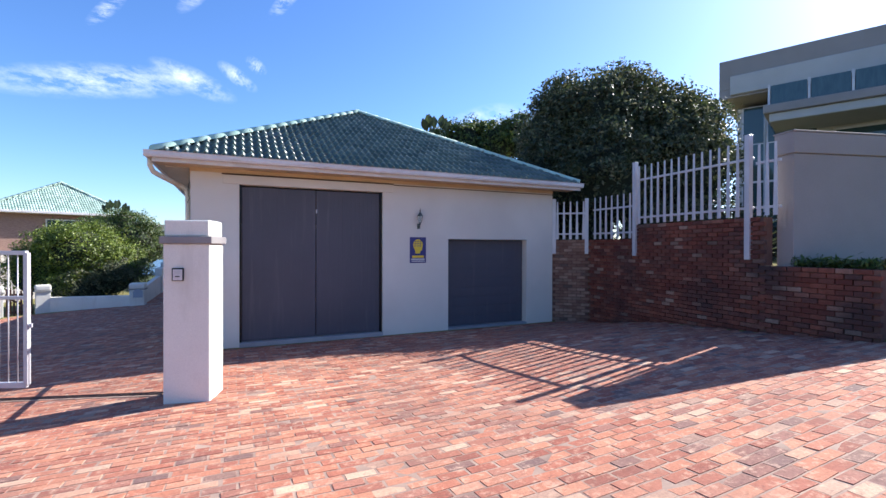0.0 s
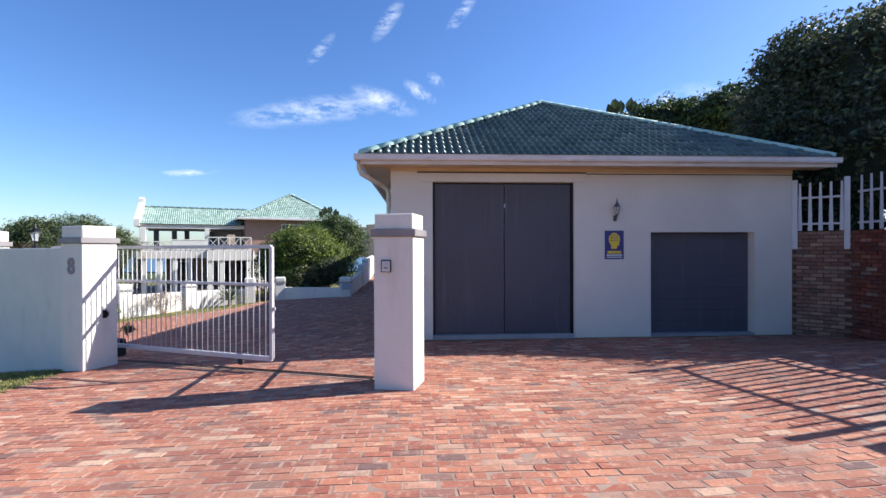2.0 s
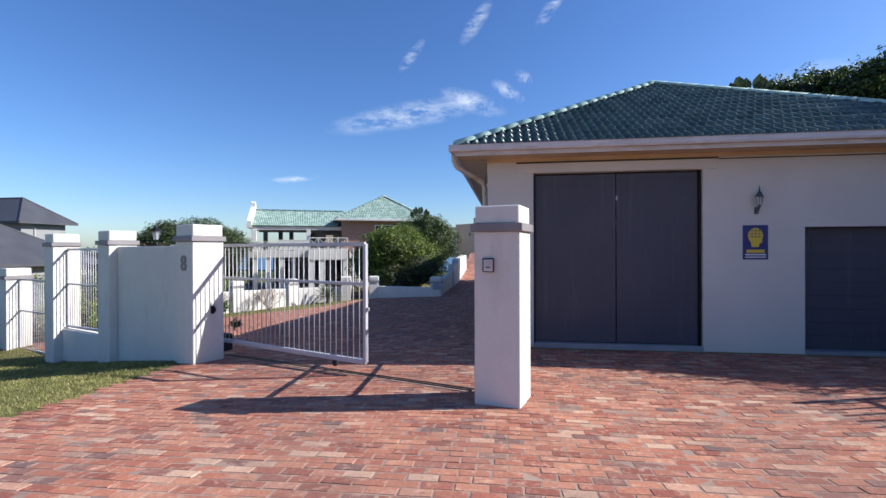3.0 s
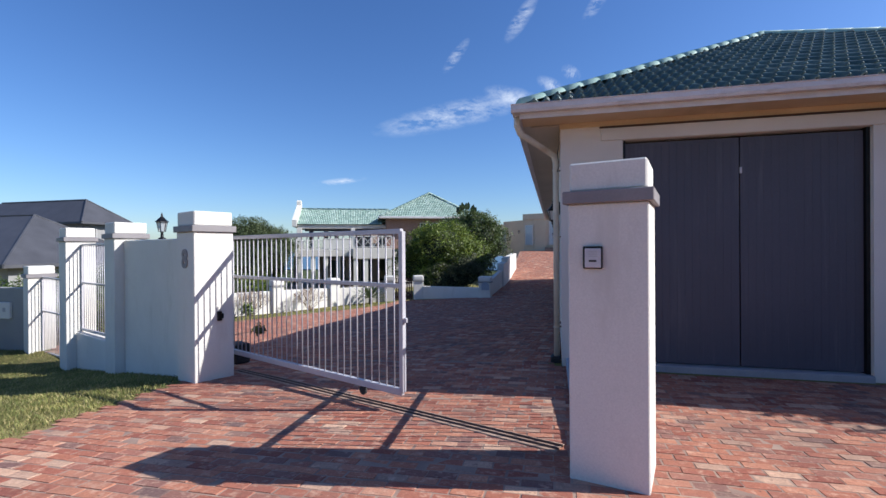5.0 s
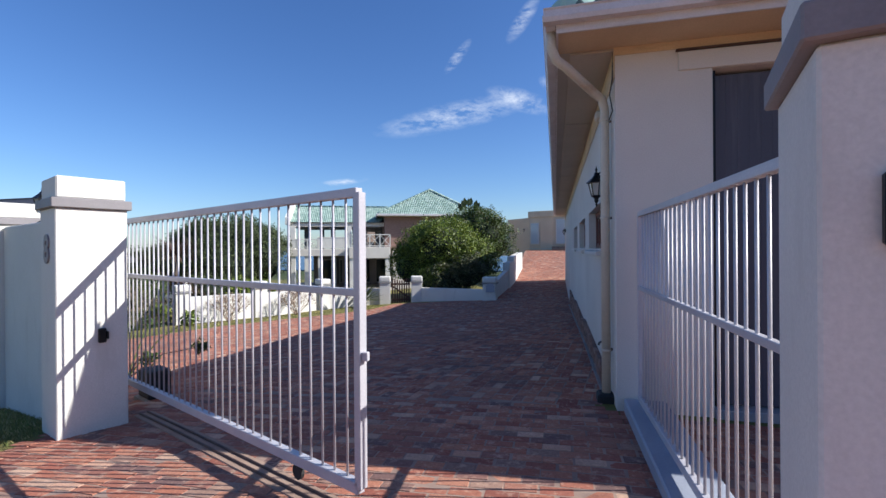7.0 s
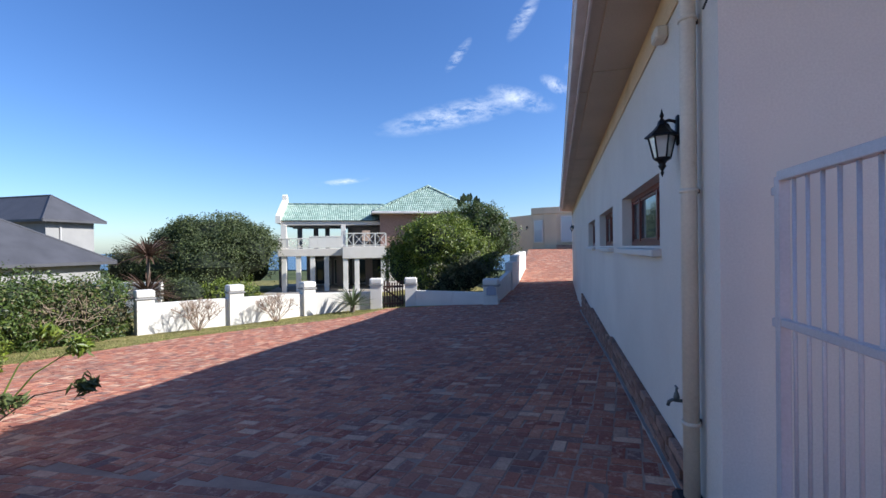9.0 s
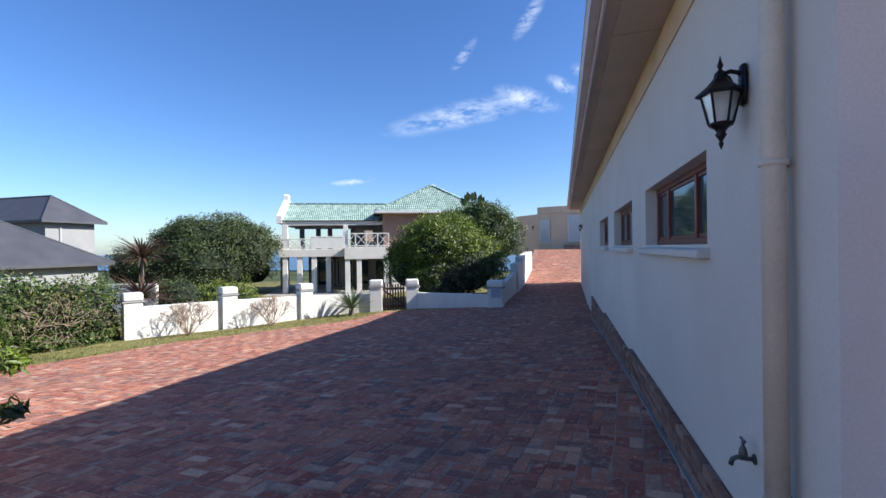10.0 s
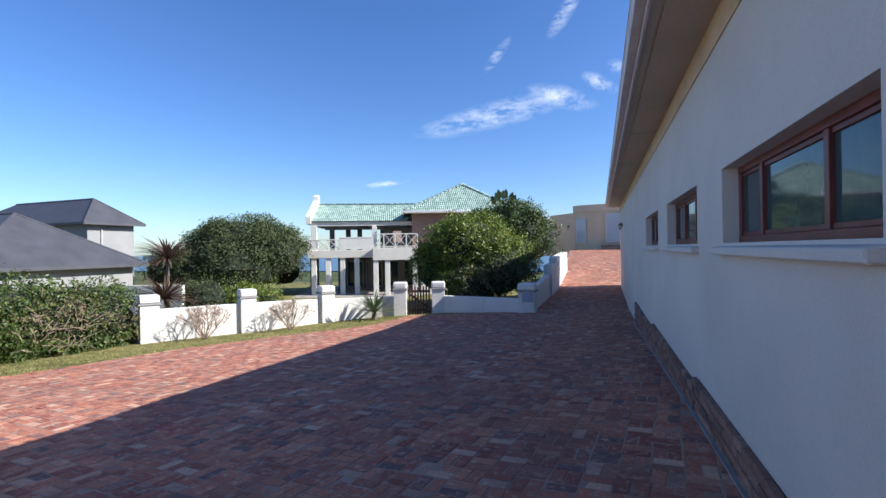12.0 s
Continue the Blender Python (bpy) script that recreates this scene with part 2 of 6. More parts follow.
M_FROST = glassy("frosted_lamp_glass", (0.75, 0.76, 0.72), 0.35, 0.6)
M_GLASS = glassy("dark_window_glass", (0.035, 0.06, 0.065), 0.04)
M_OBSCURE = surface("window_glass", (0.06, 0.1, 0.105), (0.035, 0.065, 0.075), 2.5, 70, 0.05, 0.02, stretch=(1, 3, 0.6), dist=0.001)
M_STEEL = surface("pale_grey_gate_paint", (0.56, 0.54, 0.56), (0.48, 0.46, 0.49), 3, 90, 0.4, 0.08, 0.1)
M_KERB = surface("pale_blue_grey_painted_kerb", (0.36, 0.39, 0.45), (0.3, 0.32, 0.38), 2, 70, 0.6, 0.2)
M_CONC = surface("weathered_concrete", (0.4, 0.36, 0.31), (0.28, 0.25, 0.22), 2.5, 50, 0.9, 0.5, stain=((0.16, 0.14, 0.12), 1.6))
M_RUST_AND_GAP = surface("rusty_steel_and_shadow_gap", (0.14, 0.08, 0.06), (0.07, 0.045, 0.04), 8, 60, 0.6, 0.4, 0.5)
M_SAND = surface("jointing_sand", (0.4, 0.28, 0.21), (0.22, 0.14, 0.11), 3, 80, 0.95, 0.6)
M_ROOF = varied("green_glazed_roof_tile", [(0.0, (0.062, 0.1, 0.086)), (0.4, (0.085, 0.132, 0.114)), (0.75, (0.108, 0.158, 0.138)), (1.0, (0.15, 0.2, 0.178))], 30, 0.3, 0.2, gloss=0.6)
M_ROOF_PALE = varied("pale_green_roof_tile", [(0.0, (0.25, 0.37, 0.31)), (0.5, (0.34, 0.48, 0.41)), (1.0, (0.44, 0.57, 0.5))], 20, 0.6, 0.15)
M_RIDGE = surface("pale_green_ridge_mortar", (0.44, 0.6, 0.52), (0.32, 0.48, 0.41), 3, 50, 0.6, 0.3)
M_PAVER = paver_material()
M_PINK = surface("pinkish_brick_far_off", (0.36, 0.23, 0.18), (0.26, 0.15, 0.12), 6, 40, 0.9, 0.3, stretch=(1, 1, 4))
M_BRICK = varied("red_face_brick", [(0.0, (0.15, 0.046, 0.034)), (0.3, (0.2, 0.064, 0.045)), (0.6, (0.26, 0.09, 0.06)), (0.8, (0.14, 0.06, 0.05)), (0.92, (0.31, 0.14, 0.1)), (0.97, (0.38, 0.25, 0.19)), (1.0, (0.1, 0.05, 0.045))], 45, 0.9, 0.9, ((0.045, 0.032, 0.032), 0.9, 0.9), gloss=0.2)
M_TRACK = surface("sandy_concrete_strip", (0.42, 0.29, 0.21), (0.28, 0.18, 0.13), 3, 50, 0.95, 0.5)
M_BROWN_BRICK = varied("brown_face_brick", [(0.0, (0.2, 0.1, 0.07)), (0.5, (0.3, 0.17, 0.12)), (0.8, (0.38, 0.24, 0.18)), (1.0, (0.14, 0.09, 0.07))], 45, 0.9, 0.6)
M_WALL_MORTAR = surface("dark_brick_mortar", (0.17, 0.085, 0.062), (0.1, 0.052, 0.042), 3, 60, 0.95, 0.5)
M_CREAM = surface("warm_cream_plaster", (0.72, 0.61, 0.44), (0.64, 0.54, 0.38), 0.8, 70, 0.75, 0.2)
M_MORTAR = surface("grey_mortar", (0.2, 0.17, 0.15), (0.12, 0.1, 0.09), 3, 60, 0.95, 0.4)
M_GREY_WALL = surface("taupe_plaster", (0.3, 0.27, 0.26), (0.26, 0.235, 0.225), 0.8, 80, 0.8, 0.3)
M_GREY_PALE = surface("pale_grey_plaster", (0.46, 0.45, 0.44), (0.4, 0.39, 0.38), 0.7, 60, 0.8, 0.2)
M_MID_GREY = surface("mid_grey_plaster", (0.3, 0.295, 0.285), (0.25, 0.245, 0.24), 0.7, 60, 0.8, 0.2)
# pale base colour stands in for bright sky reflected by the panes
M_PALE_GLASS = glassy("pale_sky_mirroring_glass", (0.42, 0.5, 0.54), 0.05)
M_SLATE = surface("charcoal_sheet_roof", (0.075, 0.075, 0.085), (0.055, 0.055, 0.062), 1.0, 50, 0.55, 0.15)
M_BARK = surface("grey_brown_bark", (0.2, 0.16, 0.12), (0.09, 0.07, 0.055), 5, 30, 0.95, 0.8, stretch=(4, 4, 0.8), dist=0.02)
M_TWIG = surface("pale_dry_twig", (0.36, 0.27, 0.2), (0.24, 0.17, 0.13), 8, 60, 0.9, 0.3)
M_LEAF_DARK = leafy("dark_glossy_leaf", [(0.0, (0.032, 0.046, 0.019)), (0.5, (0.06, 0.078, 0.033)), (0.82, (0.12, 0.125, 0.062)), (1.0, (0.22, 0.2, 0.12))], 0.5, 0.32)
M_LEAF_MID = leafy("mid_green_leaf", [(0.0, (0.036, 0.06, 0.014)), (0.5, (0.068, 0.11, 0.022)), (0.8, (0.11, 0.155, 0.032)), (0.95, (0.16, 0.18, 0.045)), (1.0, (0.17, 0.14, 0.06))], 0.45, 0.25)
M_LEAF_BRIGHT = leafy("bright_green_leaf", [(0.0, (0.065, 0.095, 0.014)), (0.5, (0.15, 0.205, 0.024)), (0.85, (0.23, 0.285, 0.04)), (1.0, (0.32, 0.34, 0.07))], 0.45, 0.3)
M_LEAF_OLIVE = leafy("olive_tree_leaf", [(0.0, (0.032, 0.05, 0.017)), (0.5, (0.065, 0.09, 0.028)), (1.0, (0.115, 0.135, 0.045))], 0.6, 0.2)
M_LEAF_DRY = leafy("dry_brown_leaf", [(0.0, (0.07, 0.05, 0.03)), (0.4, (0.15, 0.115, 0.07)), (0.7, (0.24, 0.19, 0.12)), (0.9, (0.1, 0.12, 0.035)), (1.0, (0.15, 0.17, 0.05))], 0.7, 0.2)
M_LEAF_RED = leafy("bronze_strap_leaf", [(0.0, (0.075, 0.04, 0.035)), (0.5, (0.14, 0.085, 0.065)), (0.8, (0.24, 0.17, 0.12)), (1.0, (0.2, 0.2, 0.09))], 0.5, 0.2)
M_LEAF_GREY = leafy("grey_green_strap_leaf", [(0.0, (0.09, 0.12, 0.07)), (0.6, (0.15, 0.18, 0.09)), (1.0, (0.24, 0.23, 0.12))], 0.5, 0.2)
# near-black colour that paints in the shade deep inside foliage
M_SHADE_CORE = surface("shaded_foliage_core", (0.02, 0.028, 0.012), (0.012, 0.018, 0.008), 3, 30, 0.95, 0.5)
M_GATE_WOOD = surface("dark_stained_gate_timber", (0.06, 0.025, 0.018), (0.035, 0.016, 0.012), 4, 60, 0.6, 0.3)
M_SIGN_BLUE = surface("blue_sign_enamel", (0.022, 0.02, 0.17), (0.018, 0.016, 0.14), 3, 60, 0.35, 0.02)
M_SIGN_YELLOW = surface("yellow_sign_print", (0.78, 0.55, 0.03), (0.72, 0.5, 0.03), 3, 60, 0.4, 0.02)
M_SIGN_WHITE = surface("white_sign_print", (0.72, 0.7, 0.66), (0.66, 0.64, 0.6), 3, 60, 0.4, 0.02)
M_BRASS = surface("weathered_tap_metal", (0.16, 0.17, 0.17), (0.08, 0.09, 0.09), 12, 80, 0.45, 0.3, 0.7)
M_RUBBER = surface("black_rubber", (0.025, 0.025, 0.027), (0.015, 0.015, 0.016), 5, 60, 0.7, 0.2)


def ground_material():
    """Lawn and dry grass on the site, scrub further off."""
    m, n, l, p = nodes_of("lawn_and_scrub")
    a = ramp(n, l, noise_at(n, l, 1.2, 6), [(0.3, (0.12, 0.125, 0.04)), (0.5, (0.21, 0.19, 0.07)), (0.7, (0.32, 0.26, 0.12))])
    f = noise_at(n, l, 70, 4)
    a = blend(n, l, 0.6, a, ramp(n, l, f, [(0.3, (0.45, 0.45, 0.4)), (0.7, (1.2, 1.2, 1.1))]), "MULTIPLY")
    far = ramp(n, l, noise_at(n, l, 0.05, 8), [(0.35, (0.035, 0.055, 0.022)), (0.65, (0.1, 0.11, 0.05))])
    g = n.new("ShaderNodeNewGeometry")
    s = n.new("ShaderNodeSeparateXYZ")
    l.new(g.outputs["Position"], s.inputs[0])
    r = n.new("ShaderNodeMapRange")
    r.inputs[1].default_value, r.inputs[2].default_value = 45, 70
    l.new(s.outputs[1], r.inputs[0])
    l.new(blend(n, l, r.outputs[0], a, far), p.inputs["Base Color"])
    p.inputs["Roughness"].default_value = 0.95
    p.inputs["Specular IOR Level"].default_value = 0.1
    bumped(n, l, p, f, 0.8, 0.03)
    return m


M_GROUND = ground_material()
M_SEA = surface("deep_blue_sea", (0.02, 0.06, 0.13), (0.015, 0.045, 0.1), 0.02, 0.4, 0.25, 0.3, dist=0.3)

# ---- ground, sea ----
def axis(lo, hi, a, b, fine, coarse):
    out = list(np.arange(a, b + 1e-6, fine))
    step, v = fine, b
    while v < hi:
        step = min(step * 1.25, coarse)
        v += step
        out.append(v)
    step, v = fine, a
    while v > lo:
        step = min(step * 1.25, coarse)
        v -= step
        out.insert(0, v)
    return np.array(out)


def in_paving(x, y, grow=0.0):
    """The paved forecourt and drive."""
    x, y = np.asarray(x, float), np.asarray(y, float)
    left = np.interp(y, [-12, 4.9, 7.0, 8.2, 9.2, 12.6, 14.3, 17.8, 20.5, 23.1, 25.2, 25.7, 29.8, 60],
                     [-6.4, -5.3, -5.55, -5.75, -13.8, -13.0, -12.7, -12.1, -10.6, -8.9, -8.6, -4.45, -3.75, -3.6])
    right = np.where(y < 9.15, np.interp(y, [-12, 2.9, 4.9, 7.9, 9.3], [7.7, 7.88, 7.98, 8.2, 8.2]), np.where(y < 32, -0.66, 3.2))
    ok = (x > left - grow) & (x < right + grow) & (y > -12) & (y < 43.5)
    ok &= (x > -5.7 - grow) | (y > 8.15 - 0.395 * (x + 5.46) - grow)
    return ok


gx = axis(-3500, 3500, -22, 14, 0.4, 300)
gy = axis(-900, 4200, -12, 46, 0.4, 300)
GX, GY = np.meshgrid(gx, gy)
GZ = land(GX, GY) - 0.05 * in_paving(GX, GY, -0.25) - 0.006
gv = np.stack([GX, GY, GZ], -1).reshape(-1, 3)
nx, ny = len(gx), len(gy)
ii = (np.arange(ny - 1)[:, None] * nx + np.arange(nx - 1)[None]).reshape(-1)
gf = np.stack([ii, ii + 1, ii + nx + 1, ii + nx], -1)
ground = raw("ground", gv.tolist(), gf.tolist(), M_GROUND, smooth=True)
tagged(ground, "dry lawn and scrubland sloping down towards the sea", "ground", kind="structure")
sea = part("sea", B(-4000, 4000, 420, 4300, -21, -19.5), M_SEA)
tagged(sea, "calm blue sea below the horizon", "sea", kind="structure")

# ---- garage ----
GX0, GX1, GY0, GY1, GTOP = -0.615, 7.58, 9.2, 31.6, 3.40
EX0, EX1, EY0, EZ = -1.16, 8.1, 8.7, 3.50        # eaves
RX, RY, RZ = 3.47, 13.3, 5.95                    # where the hips meet
garage = thing("garage", 3.4, GY0, 0, "cream plastered double garage with a green tiled hip roof", "garage")
BD = (0.20, 3.03, 3.10)                           # large door: x0, x1, top
SD = (4.60, 6.78, 2.10)
for nm, a in (("front_wall", (GX0, BD[0], GY0, GY0 + 0.25, -0.4, GTOP)), ("front_wall", (BD[0], BD[1], GY0, GY0 + 0.25, BD[2], GTOP)),
              ("front_wall", (BD[1], SD[0], GY0, GY0 + 0.25, -0.4, GTOP)), ("front_wall", (SD[0], SD[1], GY0, GY0 + 0.25, SD[2], GTOP)),
              ("front_wall", (SD[1], GX1, GY0, GY0 + 0.25, -0.4, GTOP))):
    part(nm, B(*a), M_PLASTER, garage)
WINS = ((10.56, 12.68), (13.65, 15.75), (16.83, 18.9))
WZ0, WZ1 = 1.50, 2.08
ys = [GY0 + 0.25] + [v for w in WINS for v in w] + [GY1]
for a, b in zip(ys[0::2], ys[1::2]):
    part("side_wall", B(GX0, GX0 + 0.25, a, b, -1.0, GTOP), M_PLASTER, garage)
for a, b in WINS:
    part("side_wall", B(GX0, GX0 + 0.25, a, b, -1.0, WZ0), M_PLASTER, garage)
    part("side_wall", B(GX0, GX0 + 0.25, a, b, WZ1, GTOP), M_PLASTER, garage)
part("back_wall", B(GX0 + 0.25, GX1, GY1 - 0.25, GY1, -1.0, GTOP), M_PLASTER, garage)
part("far_wall", B(GX1 - 0.25, GX1, GY0 + 0.25, GY1 - 0.25, -1.0, GTOP), M_PLASTER, garage)
part("garage_floor", B(GX0 + 0.26, GX1 - 0.26, GY0 + 0.26, GY1 - 0.26, -0.2, 0.0), M_THRESH, garage)


# ---- tiled roofs ----
def tile_mesh(w=0.3, d=0.37, n=12, h=0.07, t=0.034):
    """One pressed tile with two rolls, lying in its own plane: x across, y up the slope."""
    bm = bmesh.new()
    top0, top1, low = [], [], []
    for i in range(n + 1):
        u = i / n
        z = h * (0.5 - 0.5 * math.cos(4 * math.pi * u)) ** 1.5
        top0.append(bm.verts.new(((u - 0.5) * w, 0, z + t)))
        top1.append(bm.verts.new(((u - 0.5) * w, d, z * 0.92)))
        low.append(bm.verts.new(((u - 0.5) * w, 0, z - 0.004)))
    for i in range(n):
        bm.faces.new((top0[i], top0[i + 1], top1[i + 1], top1[i]))
        bm.faces.new((low[i], low[i + 1], top0[i + 1], top0[i]))
    return bm


def tile_slope(parent, origin, across, up, width, length, keep, material, w=0.3, d=0.33, pieces=True, hip=None, name="roof_tile"):
    """Courses of tiles from the eave up. keep(u, v): the least and greatest u at the height v, for the hips; tiles there are cut."""
    origin, across, up = Vector(origin), Vector(across).normalized(), Vector(up).normalized()
    nrm = across.cross(up)
    m3 = Matrix((across, up, nrm)).transposed().to_4x4()
    src = tile_mesh(w, d + 0.04, h=0.035, t=0.024) if material is M_ROOF_PALE else tile_mesh(w, d + 0.04)
    base = [v.co.copy() for v in src.verts]
    src.verts.index_update()
    fcs = [[v.index for v in f.verts] for f in src.faces]
    me = mesh_of(name, src, material, True) if pieces else None
    if not pieces:
        src.free()
    inv = chain(parent).inverted()
    jv, jf = [], []
    for r in range(int(length / d) + 1):
        v0 = r * d
        lo, hi = keep(v0 + d * 0.5)
        c0 = math.floor(lo / w) - 1
        for c in range(c0, math.ceil(hi / w) + 2):
            u = (c + 0.5) * w
            if u + w / 2 < lo or u - w / 2 > hi or v0 >= length:
                continue
            whole = u - w / 2 >= lo - 0.1 and u + w / 2 <= hi + 0.1 and v0 + d < length
            if pieces and whole:
                piece(name, me, parent, inv @ Matrix.Translation(origin + across * u + up * v0) @ m3)
            else:
                k = len(jv)
                for co in base:
                    vv = min(v0 + co.y, length)
                    l2, h2 = keep(vv)
                    uu = min(max(u + co.x, l2), h2)
                    jv.append(tuple(origin + across * uu + up * vv + nrm * co.z))
                jf += [[k + i for i in f] for f in fcs]
    if jf:
        ob = raw("cut_roof_tiles" if pieces else "roof_tiles", jv, jf, material, parent, smooth=True)
        ob["kind"] = "stuff"


def ridge_caps(parent, a, b, material, r=0.11, step=0.38):
    a, b = Vector(a), Vector(b)
    d = (b - a)
    n = max(1, int(d.length / step))
    side = d.cross(Vector((0, 0, 1))).normalized()
    up = side.cross(d).normalized()
    for i in range(n):
        bm = bmesh.new()
        p, q = a + d * (i / n), a + d * ((i + 1.12) / n)
        rings = []
        for pt, rr in ((p, r * 1.03), (q, r * 0.97)):
            rings.append([bm.verts.new(pt + side * math.cos(t) * rr + up * (math.sin(t) * rr * 0.75 + 0.0)) for t in (math.pi * k / 6 for k in range(7))])
        for k in range(6):
            bm.faces.new((rings[0][k], rings[0][k + 1], rings[1][k + 1], rings[1][k]))
        bm.faces.new(rings[0][::-1])
        part("ridge_tile", bm, material, parent, smooth=True)


def hip_roof(parent, x0, x1, y0, y1, ez, rx0, ry0, rx1, ry1, rz, material, ridge, thick=0.05):
    """The boarding under a hip roof, as one solid, and its hip and ridge caps."""
    c = [(x0, y0, ez), (x1, y0, ez), (x1, y1, ez), (x0, y1, ez)]
    t = [(rx0, ry0, rz), (rx1, ry1, rz)]
    bm = bmesh.new()
    v = [bm.verts.new((*p[:2], p[2] - 0.03)) for p in c] + [bm.verts.new((*p[:2], p[2] - 0.03)) for p in t]
    if abs(rx0 - rx1) < abs(ry0 - ry1):
        for f in ((0, 1, 4), (1, 2, 5, 4), (2, 3, 5), (3, 0, 4, 5), (3, 2, 1, 0)):
            bm.faces.new([v[i] for i in f])
    else:
        for f in ((0, 1, 5, 4), (1, 2, 5), (2, 3, 4, 5), (3, 0, 4), (3, 2, 1, 0)):
            bm.faces.new([v[i] for i in f])
    return part("roof_deck", bm, material, parent)


hip_roof(garage, EX0 + 0.02, EX1 - 0.02, EY0 + 0.02, 32.2, EZ, RX, RY, RX, 28.0, RZ, M_MORTAR, M_RIDGE)
_half = (EX1 - EX0) / 2
_len = math.hypot(RY - EY0, RZ - EZ)
front_roof = part("roof_front", B(EX0 + 0.3, EX1 - 0.3, EY0 + 0.3, EY0 + 0.34, EZ - 0.02, EZ + 0.005), M_MORTAR, garage)
side_roof = part("roof_side", B(EX0 + 0.3, EX0 + 0.34, EY0 + 0.5, 31.0, EZ - 0.02, EZ + 0.005), M_MORTAR, garage)
tile_slope(front_roof, (RX, EY0, EZ), (1, 0, 0), (0, RY - EY0, RZ - EZ), 2 * _half, _len,
           lambda v: (-(RX - EX0) * max(0, 1 - v / _len), (EX1 - RX) * max(0, 1 - v / _len)), M_ROOF)
_len2 = math.hypot(RX - EX0, RZ - EZ)
tile_slope(side_roof, (EX0, 31.9, EZ), (0, -1, 0), (RX - EX0, 0, RZ - EZ), 22, _len2,
           lambda v: (0.0, (31.9 - EY0) - (RY - EY0) * min(1, v / _len2)), M_ROOF, pieces=False)
ridge_caps(front_roof, (EX0 + 0.04, EY0 + 0.04, EZ + 0.05), (RX, RY, RZ + 0.05), M_RIDGE)
ridge_caps(front_roof, (EX1 - 0.04, EY0 + 0.04, EZ + 0.05), (RX, RY, RZ + 0.05), M_RIDGE)
ridge_caps(front_roof, (RX, RY, RZ + 0.05), (RX, 28.0, RZ + 0.05), M_RIDGE)


# ---- garage: doors, eaves, gutters ----
def large_door():
    x0, x1, top = BD
    d = thing("garage_door", (x0 + x1) / 2, GY0 + 0.12, 0, "tall grey double-leaf timber garage door, closed", "garage door", kind="structure")
    for a, b in ((x0, (x0 + x1) / 2 + 0.02), ((x0 + x1) / 2 + 0.024, x1)):
        leaf = part("door_leaf", B(a + (0.045 if a == x0 else 0.006), b - (0.006 if a == x0 else 0.045), GY0 + 0.11, GY0 + 0.145, 0.09, top - 0.03), M_DOOR, d)
        n = 15
        w = (b - a - 0.051) / n
        a0 = a + (0.045 if a == x0 else 0.006)
        for i in range(n):
            part("board", B(a0 + i * w + 0.0007, a0 + (i + 1) * w - 0.0007, GY0 + 0.105, GY0 + 0.112, 0.092, top - 0.032), M_DOOR, leaf)
    for a, b in ((x0, x0 + 0.04), (x1 - 0.04, x1)):
        part("door_jamb", B(a, b, GY0 + 0.06, GY0 + 0.16, 0.03, top - 0.002), M_BLACK, d)
    part("bolt", B((x0 + x1) / 2 + 0.015, (x0 + x1) / 2 + 0.045, GY0 + 0.085, GY0 + 0.105, 2.6, 2.68, 0.004), M_STEEL, d)
    part("threshold", B(x0, x1, GY0 - 0.03, GY0 + 0.25, -0.2, 0.075, 0.008), M_THRESH, d)


def small_door():
    x0, x1, top = SD
    d = thing("garage_door", (x0 + x1) / 2, GY0 + 0.2, 0, "low grey tip-up garage door, closed", "garage door", kind="structure")
    leaf = part("door_leaf", B(x0 + 0.012, x1 - 0.012, GY0 + 0.19, GY0 + 0.215, 0.05, top - 0.012), M_DOOR, d)
    n = 9
    h = (top - 0.07) / n
    for i in range(n):
        part("panel", B(x0 + 0.014, x1 - 0.014, GY0 + 0.178, GY0 + 0.192, 0.052 + i * h + 0.003, 0.052 + (i + 1) * h - 0.003), M_DOOR, leaf)
    part("threshold", B(x0, x1, GY0 - 0.02, GY0 + 0.25, -0.2, 0.045, 0.008), M_THRESH, d)


large_door()
small_door()
part("lintel", B(BD[0] - 0.28, BD[1] + 0.22, GY0 - 0.022, GY0 - 0.001, BD[2] + 0.004, BD[2] + 0.17, 0.004), M_PLASTER, garage)
# dark strips: the shadow line over door and wall, put in as colour
part("lintel_shadow_edge", B(BD[0] - 0.3, BD[1] + 0.24, GY0 - 0.032, GY0 - 0.002, BD[2] + 0.173, BD[2] + 0.195, 0.003), M_RUST_AND_GAP, garage)
part("lintel_shadow_edge", B(BD[1] + 0.25, GX1, GY0 - 0.024, GY0 - 0.002, BD[2] + 0.158, BD[2] + 0.172, 0.003), M_RUST_AND_GAP, garage)
part("wall_plate", B(GX0 - 0.012, GX1, GY0 - 0.014, GY0 - 0.001, BD[2] + 0.2, GTOP - 0.03), M_EAVE, garage)
part("soffit", B(EX0 + 0.03, EX1 - 0.03, EY0 + 0.03, GY0, GTOP - 0.03, GTOP - 0.008), M_EAVE, garage)
for i in range(7):
    a = GY0 + i * 3.2
    part("soffit_board", B(EX0 + 0.03, GX0, a + 0.006, min(a + 3.19, 31.9), GTOP - 0.03, GTOP - 0.008), M_SOFFIT, garage)
for i in range(9):
    part("soffit_board", B(EX0 + 0.14, GX0, GY0 + i * 2.5 + 0.007, min(GY0 + i * 2.5 + 2.493, GY1), GTOP - 0.052 - 0.004 * (i % 2), GTOP - 0.031, 0.003), M_SOFFIT, garage)
part("cornice", B(GX0 - 0.014, GX0 - 0.001, GY0, GY1, 3.1, GTOP - 0.052, 0.004), M_EAVE, garage)
